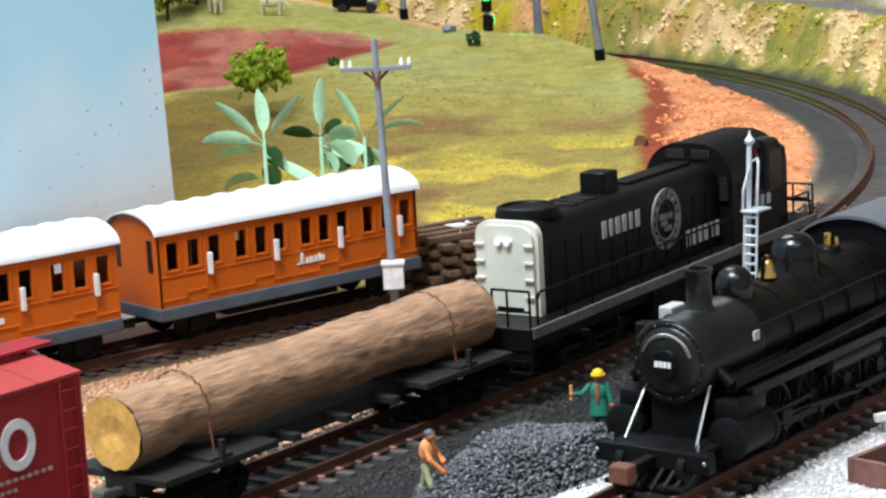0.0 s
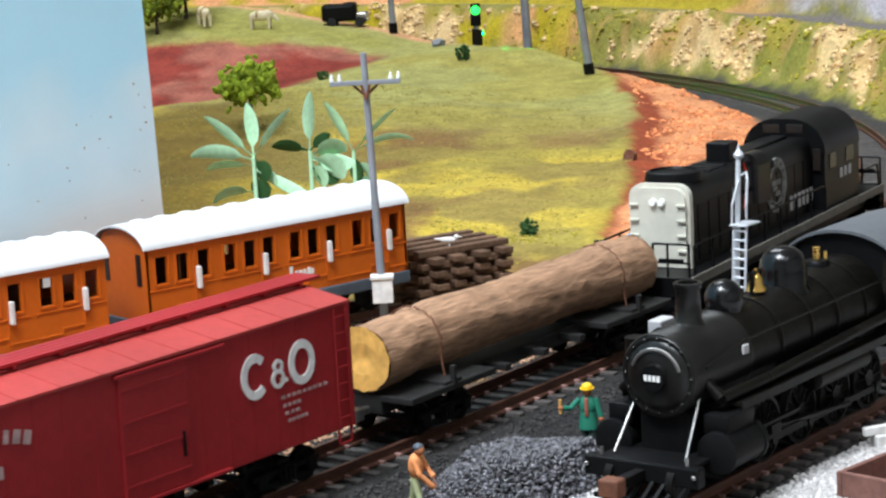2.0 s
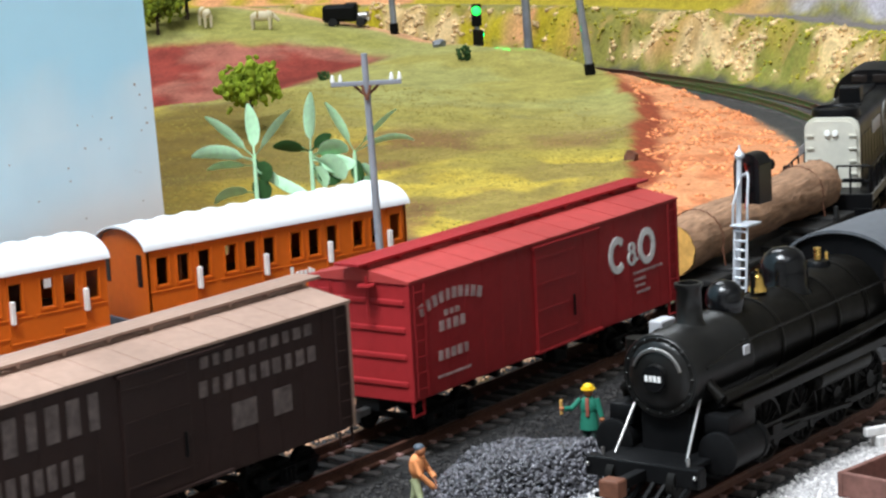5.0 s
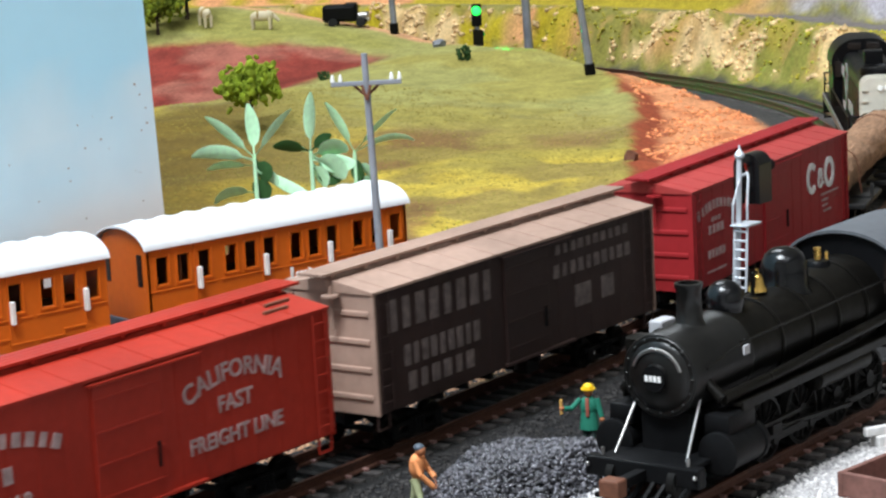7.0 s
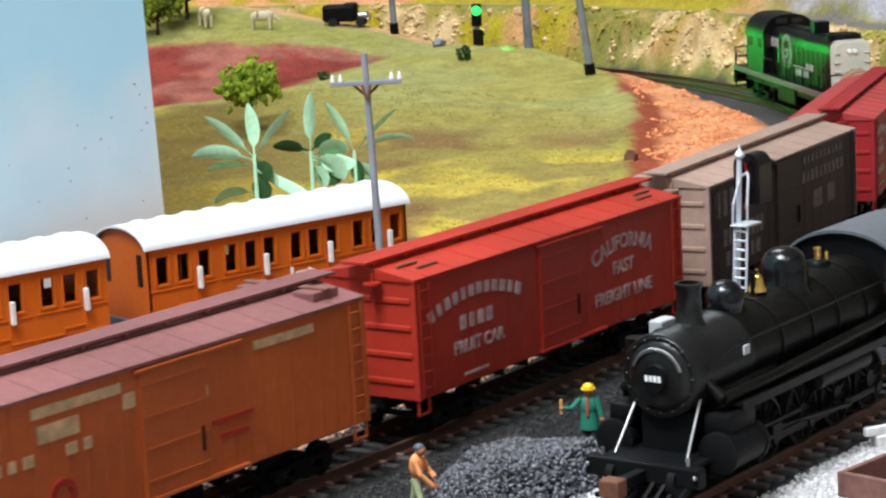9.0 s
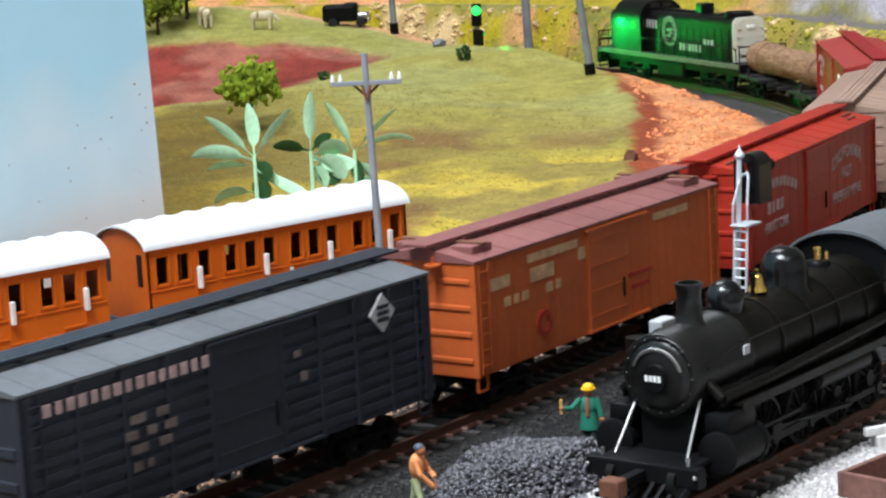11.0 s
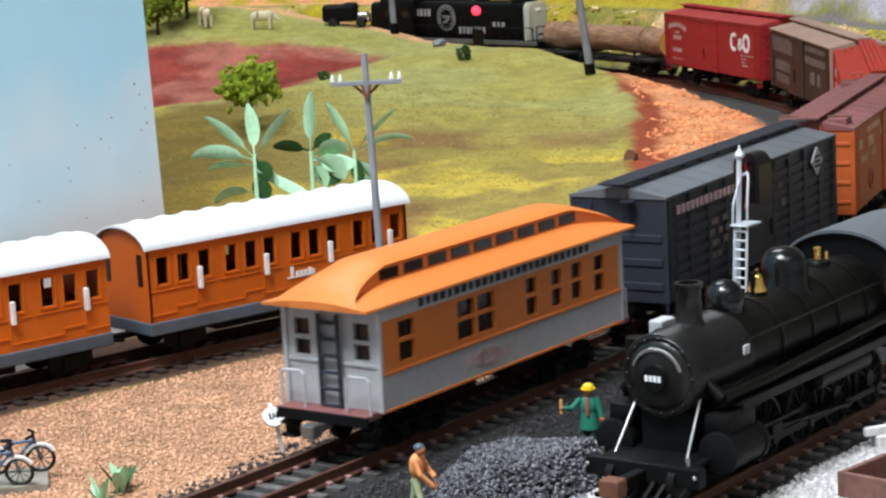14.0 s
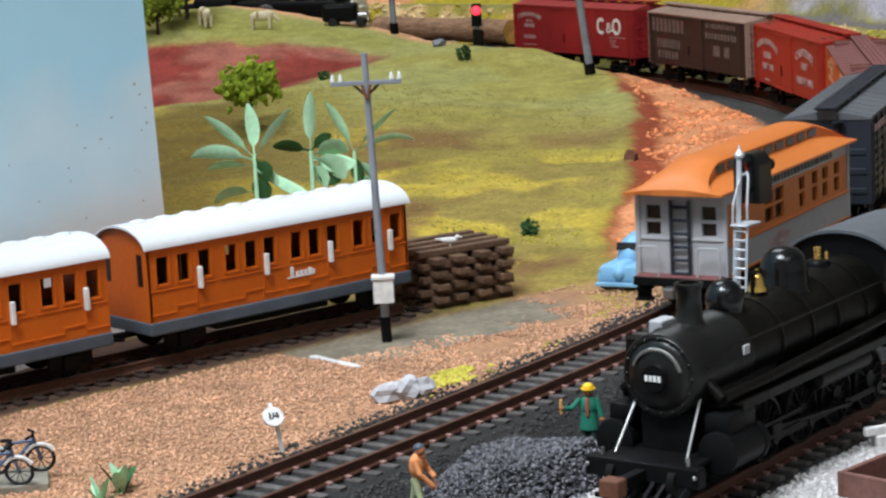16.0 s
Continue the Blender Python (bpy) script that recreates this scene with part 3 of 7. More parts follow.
def ladder(bm, x, y, z0, z1, w, n, axis="x", r=0.24):
    for k in (-w / 2, w / 2):
        p = (x + k, y) if axis == "x" else (x, y + k)
        rod(bm, (*p, z0), (*p, z1), r, seg=6)
    for i in range(n):
        z = z0 + (i + 0.5) * (z1 - z0) / n
        if axis == "x":
            rod(bm, (x - w / 2, y, z), (x + w / 2, y, z), r * 0.9, seg=6)
        else:
            rod(bm, (x, y - w / 2, z), (x, y + w / 2, z), r * 0.9, seg=6)


def seams(bm, h, w, zb, zt, pitch, depth=0.1):
    for x in np.arange(-h + pitch, h - pitch / 2, pitch):
        for y in (-w, w):
            box(bm, x - 0.35, x + 0.35, y - depth, y + depth, zb + 1, zt - 1)


def box_car(name, label, L, zb, zt, body, roof, endm, roof_rise=3.4, slats=False, hatches=0, seam=8.8, door_w=22, rail_door=True, walkm=None, corner_irons=False):
    h, w = L / 2, 16.3
    car = thing(name, at(0, 0, 0), label, "railway wagon", "cars of the goods train")
    bm = B()
    box(bm, -h + 0.4, h - 0.4, -w, w, zb, zt, 0.35)
    body_ob = part("body", bm, body, car)
    if not slats:
        strip = mesh_of("panel_seam", box(B(), -0.35, 0.35, -0.1, 0.1, zb + 1, zt - 1), body)
        for x in np.arange(-h + seam, h - seam / 2, seam):
            for y in (-w, w):
                ob = new("panel_seam", strip)
                ob.parent = body_ob
                ob.matrix_basis = at(x, y, 0)
    if slats:
        for y in (-w, w):
            for x0, x1 in ((-h + 3, -13), (13, h - 3)):
                for i in range(8):
                    z = zb + 2.0 + i * (zt - zb - 5.5) / 8
                    part("slat", box(B(), x0, x1, y - 0.55, y + 0.55, z, z + 2.1, 0.15), body, body_ob)
                for x in np.arange(x0, x1 + 0.1, (x1 - x0) / 4):
                    part("side_post", box(B(), x - 0.7, x + 0.7, y - 0.9, y + 0.9, zb, zt - 1, 0.15), body, body_ob)
    for sg in (-1, 1):
        bm = B()
        e = sg * (h - 0.4)
        box(bm, e - 0.25, e + 0.25, -w + 0.2, w - 0.2, zb + 0.1, zt - 0.1, 0.1)
        panel = part("end_panel", bm, endm, car, "pressed steel end with raised ribs")
        for y in (-w, w):
            part("corner_post", box(B(), e - 0.5, e + 0.5, y - 0.7, y + 0.7, zb, zt, 0.2), endm, panel)
        for i in range(3 if slats else 4):
            z = zb + 4 + i * (zt - zb - 6) / 3.6
            part("end_rib", box(B(), e - 0.7, e + 0.7, -w + 1.2, w - 1.2, z, z + (1.6 if not slats else 2.6), 0.35), endm, panel)
        for lx, ly, axis in ((sg * (h - 4), -w - 0.8, "x"), (sg * (h - 4), w + 0.8, "x"), (sg * (h + 0.8), -sg * (w - 5), "y")):
            bm = B()
            ladder(bm, lx, ly, zb + 1, zt - 1, 4.6, 7, axis=axis)
            part("ladder", bm, body, car)
        bm = B()
        rod(bm, (sg * (h + 2), sg * 4.5, zt - 10), (sg * (h + 2), sg * 4.5, zt + 1.5), 0.4, seg=6)
        lathe(bm, [(2.4, -0.3), (2.4, 0.3)], 14, Matrix.Translation((sg * (h + 2), sg * 4.5, zt - 1)))
        part("brake_wheel", bm, endm, car)
    # roof with a low pitch, ribs and an eave
    bm = B()
    prism(bm, [(-w - 0.8, zt - 0.4), (-w - 0.8, zt + 0.3), (0, zt + roof_rise), (w + 0.8, zt + 0.3), (w + 0.8, zt - 0.4)], -h - 0.3, h + 0.3)
    roof_ob = part("roof", bm, roof, car, "low pitched roof with ribs")
    for x in np.arange(-h + 6, h - 3, 12.5):
        bm = B()
        prism(bm, [(-w - 0.9, zt + 0.25), (-w - 0.9, zt + 0.42), (0, zt + roof_rise + 0.12), (w + 0.9, zt + 0.42), (w + 0.9, zt + 0.25)], x - 0.35, x + 0.35)
        part("roof_rib", bm, roof, roof_ob)
    bm = B()
    top = zt + roof_rise + 1.1
    for y in (-3.3, -1.1, 1.1, 3.3):
        box(bm, -h - 4.5, h + 4.5, y - 0.98, y + 0.98, top - 0.35, top + 0.45, 0.12)
    for x in np.arange(-h, h + 1, 14):
        box(bm, x - 0.5, x + 0.5, -4.2, 4.2, top - 1.2, top - 0.3)
    part("roof_walk", bm, walkm or roof, car, "planked running board")
    if corner_irons:
        for sx in (-1, 1):
            for sy in (-1, 1):
                for k, yy in ((0, 8.0), (4.5, 11.5)):
                    x, z = sx * (h - 9 - k), zt + roof_rise * (1 - yy / 17.0)
                    part("roof_iron", box(B(), x - 4.5, x + 4.5, sy * yy - 0.45, sy * yy + 0.45, z, z + 0.95, 0.2), M["rust"], roof_ob, "thin dark roof grab iron")
    if hatches:
        for sx in (-1, 1):
            for sy in (-1, 1):
                bm = B()
                box(bm, sx * (h - 10) - 5, sx * (h - 10) + 5, sy * 9.5 - 3.6, sy * 9.5 + 3.6, zt + 0.8, zt + 3.4, 0.4)
                ice = part("roof_hatch", bm, roof, car, "hinged ice hatch")
                part("hatch_bar", box(B(), sx * (h - 10) - 1.2, sx * (h - 10) + 1.2, sy * 9.5 - 4.6, sy * 9.5 + 4.6, zt + 3.4, zt + 4.0, 0.2), M["rust"], ice)
    # sliding doors
    for y in (-w, w):
        bm = B()
        box(bm, -door_w / 2, door_w / 2, y - 0.8, y + 0.8, zb + 1.2, zt - 1.6, 0.2)
        dr = part("door", bm, body, car)
        for z in np.linspace(zb + 5, zt - 5, 4):
            part("door_rib", box(B(), -door_w / 2 + 0.5, door_w / 2 - 0.5, y - 1.0, y + 1.0, z - 0.3, z + 0.3), body, dr)
        if rail_door:
            for z in (zt - 1.9, zb + 0.25):
                part("door_track", box(B(), -door_w / 2 - 1, door_w * 1.1, y - 1.2, y + 1.2, z, z + 0.85, 0.15), body, dr)
        part("handle", rod(B(), (door_w / 2 - 2.5, y * 1.07, zb + 8), (door_w / 2 - 2.5, y * 1.07, zb + 14), 0.4, seg=6), M["black"], dr)
    # underframe
    bm = B()
    box(bm, -h + 1, h - 1, -4, 4, 8.5, zb + 0.2, 0.3)
    box(bm, -h + 2, h - 2, -w + 3, w - 3, zb - 1.2, zb + 0.2)
    under = part("underframe", bm, M["black"], car, "black steel underframe")
    for x in np.arange(-h + 30, h - 29, 12):
        part("cross_member", box(B(), x - 0.8, x + 0.8, -w + 1, w - 1, zb - 2.2, zb), M["black"], under)
    part("air_tank", rod(B(), (-14, 6, 7.5), (2, 6, 7.5), 3, seg=12), M["black"], under)
    part("brake_cylinder", box(B(), 8, 15, -10, -5, 5, zb, 0.4), M["black"], under)
    for x in (-h + 3, h - 3):
        for y in (-w + 0.4, w - 0.4):
            part("stirrup_step", tube(B(), [(x - 2.4, y, zb), (x - 2.4, y, zb - 4), (x + 2.4, y, zb - 4), (x + 2.4, y, zb)], 0.4), body, car)
    for sg in (-1, 1):
        bogie(car, sg * (h - 22))
        coupler(car, sg * (h - 1), sg)
    return car


def lettering(car, rows, y, material, label):
    """Rows of (x, z, width, height, count, arch) on both sides; on each side the words read forwards."""
    for side in (-1, 1):
        for x, z, w, hgt, n, arch in rows:
            bm = B()
            blocks(bm, side, x if side < 0 else -x, z, w, hgt, n, side * y, arch=arch)
            part("lettering", bm, material, car, label)


def word(text, size, x, z, y, side, material, parent, arch=0.0):
    """Readable words in the built-in font on a car's side, with an optional bow upwards."""
    cu = bpy.data.curves.new("word", "FONT")
    cu.body, cu.size, cu.align_x, cu.align_y, cu.extrude, cu.offset = text, size, "CENTER", "CENTER", 0.12, 0.10
    cu.resolution_u = 3
    tmp = bpy.data.objects.new("word", cu)
    scene.collection.objects.link(tmp)
    dg = bpy.context.evaluated_depsgraph_get()
    me = bpy.data.meshes.new_from_object(tmp.evaluated_get(dg))
    bpy.data.objects.remove(tmp)
    half = max(abs(v.co.x) for v in me.vertices)
    for v in me.vertices:
        a, b, c = v.co
        u = a / half
        if arch:
            b, a = b + arch * (1 - u * u) , a + b * (2 * arch * u / half)
        v.co = Vector((a * MM, -c * MM, b * MM))
    me.materials.append(material)
    ob = new("lettering", me)
    ob.parent = parent
    ob.matrix_basis = at(x, side * y, z, 0 if side < 0 else 180)
    return ob


def ring(bm, x, z, y, r, w, a0=0.0, a1=360.0, sx=1.0, n=28, t=0.3):
    pts = []
    for i in range(n + 1):
        a = radians(a0 + (a1 - a0) * i / n)
        pts.append((math.cos(a), math.sin(a)))
    vs = [[bm.verts.new((x + c * rr * sx, y + k * t, z + s_ * rr)) for rr in (r - w / 2, r + w / 2) for k in (-1, 1)] for c, s_ in pts]
    for p, q in zip(vs, vs[1:]):
        for a, b in ((0, 1), (1, 3), (3, 2), (2, 0)):
            bm.faces.new((p[a], p[b], q[b], q[a]))
    bmesh.ops.recalc_face_normals(bm, faces=bm.faces)


# the red box car
co = box_car("box_car", "red box car with white lettering and lighter red roof", 143, 12.4, 45, M["red"], M["red_roof"], M["red"], walkm=M["red"])
for sd in (-1, 1):
    bm = B()
    k = -sd
    ring(bm, 35 if sd < 0 else -35, 33.2, sd * 16.5, 4.6, 2.2, 45 if sd < 0 else 225, 315 if sd < 0 else 495, 0.85)
    ring(bm, k * 43.4, 30.9, sd * 16.5, 1.9, 1.0)
    ring(bm, k * 43.6, 34.0, sd * 16.5, 1.35, 0.9)
    ring(bm, k * 46.0, 31.6, sd * 16.5, 1.6, 0.9, 200, 300)
    ring(bm, 52.5 if sd < 0 else -52.5, 33.2, sd * 16.5, 4.6, 2.2, 0, 360, 0.85)
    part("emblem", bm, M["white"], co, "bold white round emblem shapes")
lettering(co, [(-52, 36, 30, 3.0, 10, 2.6), (-52, 33.8, 8, 1.5, 3, 0), (-52, 30.5, 13, 2.8, 4, 0), (-52, 22.5, 15, 2.6, 5, 0), (-52, 16.8, 16, 0.7, 9, 0),
               (4, 37.5, 8, 1.3, 4, 0), (4, 35.8, 6, 1.0, 3, 0), (53, 25.8, 18, 0.8, 9, 0), (48, 23.6, 7, 0.8, 4, 0), (48, 21.6, 6, 0.8, 3, 0), (50, 19.6, 8, 0.8, 5, 0)],
          16.5, M["dim_white"], "small pale lettering bars dimmed for side shade")

# the dark brown box car with tan roof
he = box_car("box_car", "dark chocolate brown box car with dusty tan roof and ends", 142, 12.2, 45, M["brown"], M["tan"], M["tan"])
lettering(he, [(-41, 37.5, 50, 8.4, 8, 0), (-41, 25.8, 36, 5.6, 9, 0), (-42, 18.6, 32, 4.8, 6, 0)], 16.5, M["brown_letter"], "worn brown lettering bars")
lettering(he, [(36, 40.8, 42, 2.8, 10, 0), (36, 34.5, 44, 3.8, 10, 0), (37, 25.4, 28, 6.5, 2, 0)], 16.5, M["brown_letter"], "faint brown lettering bars")

# the scarlet fruit car
ca = box_car("box_car", "scarlet red fruit car with pale lettering and roof hatches", 143, 12.2, 45, M["scarlet"], M["scarlet"], M["scarlet"], corner_irons=True)
lettering(ca, [(-43, 33.0, 46, 3.2, 12, 4.6), (-43, 29.5, 17, 3.8, 4, 0), (-44, 15, 12, 0.8, 6, 0)], 16.5, M["dim_white"], "pale lettering bars dimmed for side shade")
for sd in (-1, 1):
    word("FRUIT CAR", 5.0, -42 if sd < 0 else 42, 22.6, 16.45, sd, M["dim_white"], ca)
    word("CALIFORNIA", 6.2, 36 if sd < 0 else -36, 33.0, 16.45, sd, M["dim_white"], ca, arch=4.0)
    word("FAST", 5.6, 36 if sd < 0 else -36, 29.3, 16.45, sd, M["dim_white"], ca)
    word("FREIGHT LINE", 5.4, 36 if sd < 0 else -36, 21.2, 16.45, sd, M["dim_white"], ca)

# the orange refrigerator car
orr = box_car("refrigerator_car", "orange refrigerator car with maroon hatched roof", 142, 12.2, 45, M["orange"], M["maroon"], M["orange"], hatches=1, seam=5.4)
lettering(orr, [(40, 41, 36, 2.2, 1, 0), (-30, 41, 44, 2.4, 1, 0), (-36, 36, 20, 4.0, 1, 0), (-58, 37, 16, 3.4, 1, 0), (10, 34, 6, 2.6, 1, 0), (-14, 37.5, 6, 3.6, 1, 0),
                (-50, 31, 14, 2.6, 3, 0), (-30, 31, 10, 2.6, 2, 0)], 16.5, M["cream"], "faded cream lettering bars")
for sd in (-1, 1):
    bm = B()
    ring(bm, sd * 36, 21, sd * 16.5, 3.2, 1.6)
    box(bm, 20 * -sd - 7, 20 * -sd + 7, sd * 16.5 - 0.3, sd * 16.5 + 0.3, 25, 26.2)
    box(bm, 20 * -sd - 5, 20 * -sd + 5, sd * 16.5 - 0.3, sd * 16.5 + 0.3, 21, 22.4)
    part("emblem", bm, M["scarlet"], orr, "small red emblem")

# the slate livestock car
rd = box_car("stock_car", "dark slate grey livestock car with slatted sides", 146, 12.2, 46, M["slate"], M["slate_roof"], M["slate"], slats=True, walkm=M["slate"], door_w=24)
lettering(rd, [(-40, 41.2, 54, 2.8, 15, 0)], 17.5, M["dim_white"], "pale lettering bars on a dark board")
lettering(rd, [(-34, 33, 16, 2.0, 2, 0), (-34, 29.5, 19, 2.0, 3, 0), (-34, 26, 17, 2.0, 2, 0), (-37, 22, 8, 2.0, 2, 0), (18, 36, 4, 1.6, 1, 0), (20, 30, 4, 2.4, 1, 0)], 17.6, M["brown_letter"], "grey lettering bars")
for sd in (-1, 1):
    bm = B()
    for k, yy in ((5.2, 0.25),):
        vs = [bm.verts.new((sd * -52 + a * k, sd * (17.3 + dy), 39.5 + b * k)) for dy in (0, 0.5) for a, b in ((1, 0), (0, 1), (-1, 0), (0, -1))]
        bm.faces.new(vs[:4])
        bm.faces.new(vs[4:])
        for i in range(4):
            bm.faces.new((vs[i], vs[(i + 1) % 4], vs[4 + (i + 1) % 4], vs[4 + i]))
        bmesh.ops.recalc_face_normals(bm, faces=bm.faces)
    em = part("emblem", bm, M["coach_grey"], rd, "pale diamond emblem")
    bm = B()
    for zz in (41.2, 39.5, 37.8):
        box(bm, sd * -52 - 2.4, sd * -52 + 2.4, sd * 17.9 - 0.2, sd * 17.9 + 0.2, zz - 0.5, zz + 0.5)
    part("emblem_bars", bm, M["slate"], em)


LOG_R, LOG_Z = 9.3, 22.8


def log_car():
    car = thing("log_car", at(0, 0, 0), "black skeleton flat car carrying one big log", "railway wagon", "cars of the goods train")
    bm = B()
    box(bm, -70, 70, -5, 5, 7.5, 12, 0.4)
    spine = part("underframe", bm, M["deck"], car, "black steel centre sill")
    for x in (-50, 50):
        dk = part("deck", box(B(), x - 20, x + 20, -15.5, 15.5, 11, 13, 0.4), M["deck"], car, "black end deck")
        part("bunk", box(B(), x - 4, x + 4, -15, 15, 12.6, 14.0, 0.3), M["deck"], dk)
        for y in (-15, 15):
            part("stake", box(B(), x - 0.7, x + 0.7, y - 0.7, y + 0.7, 12, 18, 0.2), M["deck"], dk)
    for x in (-20, 0, 20):
        part("cross_member", box(B(), x - 1.5, x + 1.5, -13, 13, 9.5, 11.5, 0.3), M["deck"], spine)
    for x in (-48, 50):
        bm = B()
        for i in range(26):
            a = radians(-20 + i * 220 / 25)
            b = a + radians(8)
            rod(bm, (x + 0.5 * (i % 2), (LOG_R + 0.7) * math.cos(a), LOG_Z + (LOG_R + 0.6) * math.sin(a)), (x + 0.5 * (i % 2), (LOG_R + 0.7) * math.cos(b), LOG_Z + (LOG_R + 0.6) * math.sin(b)), 0.22, seg=6)
        rod(bm, (x, -LOG_R - 0.4, LOG_Z - 3), (x, -LOG_R - 1.5, 12), 0.28, seg=6)
        part("chain", bm, M["rust"], car, "thin tarnished chain round the log")
    for sg in (-1, 1):
        bogie(car, sg * 50)
        coupler(car, sg * 68, sg)
    # the log, tied down: it rides with the car
    rng = np.random.RandomState(8)
    bm = B()
    n, segs = 90, 44
    rings = []
    for i in range(n + 1):
        u = i / n
        x = -70.5 + 141 * u
        r = LOG_R + 0.3 * math.sin(u * 9) + 0.25 * math.sin(u * 23 + 1) + (0.7 if u > 0.87 else 0) - (0.5 if 0.1 < u < 0.16 else 0)
        row = []
        for j in range(segs):
            a = 2 * math.pi * j / segs
            k = r + 0.75 * (noise.noise(Vector((x * 0.05, math.cos(a) * 2, math.sin(a) * 2))) + 0.7 * noise.noise(Vector((x * 0.22, math.cos(a) * 7, math.sin(a) * 7)))) * 1.0
            row.append(bm.verts.new((x, k * math.cos(a), LOG_Z + 0.5 * math.sin(u * 4) + k * 0.96 * math.sin(a))))
        rings.append(row)
    for a, b in zip(rings, rings[1:]):
        for j in range(segs):
            bm.faces.new((a[j], b[j], b[(j + 1) % segs], a[(j + 1) % segs]))
    bmesh.ops.recalc_face_normals(bm, faces=bm.faces)
    lg = part("log", bm, M["bark"], car, "thick rough-barked brown log", smooth=True)
    for row, sg in ((rings_end(-70.5, LOG_R), -1), (rings_end(70.5, LOG_R + 0.6), 1)):
        bm = B()
        c = bm.verts.new((sg * 70.2, 0, LOG_Z))
        vs = [bm.verts.new(p) for p in row]
        mid = [bm.verts.new((sg * 70.9, p[1] * 0.5, LOG_Z + (p[2] - LOG_Z) * 0.5)) for p in row]
        for j in range(len(vs)):
            bm.faces.new((vs[j], vs[(j + 1) % len(vs)], mid[(j + 1) % len(vs)], mid[j]))
            bm.faces.new((mid[j], mid[(j + 1) % len(vs)], c))
        bmesh.ops.recalc_face_normals(bm, faces=bm.faces)
        part("cut_face", bm, M["cut"] if sg < 0 else M["bark"], lg, "pale yellow sawn log end")
    return car


def rings_end(x, r):
    return [(x + 0.5 * math.copysign(1, x), r * math.cos(2 * math.pi * j / 40) * (1 + 0.03 * math.sin(j * 1.7)), LOG_Z + r * 0.96 * math.sin(2 * math.pi * j / 40) * (1 + 0.03 * math.cos(j * 2.3))) for j in range(40)]


logc = log_car()


def hood_profile(w, z0, z1, r, n=5):
    pts = [(-w, z0)]
    for i in range(n + 1):
        a = radians(180 - 90 * i / n)
        pts.append((-w + r + r * math.cos(a), z1 - r + r * math.sin(a)))
    for i in range(n + 1):
        a = radians(90 - 90 * i / n)
        pts.append((w - r + r * math.cos(a), z1 - r + r * math.sin(a)))
    return pts + [(w, z0)]


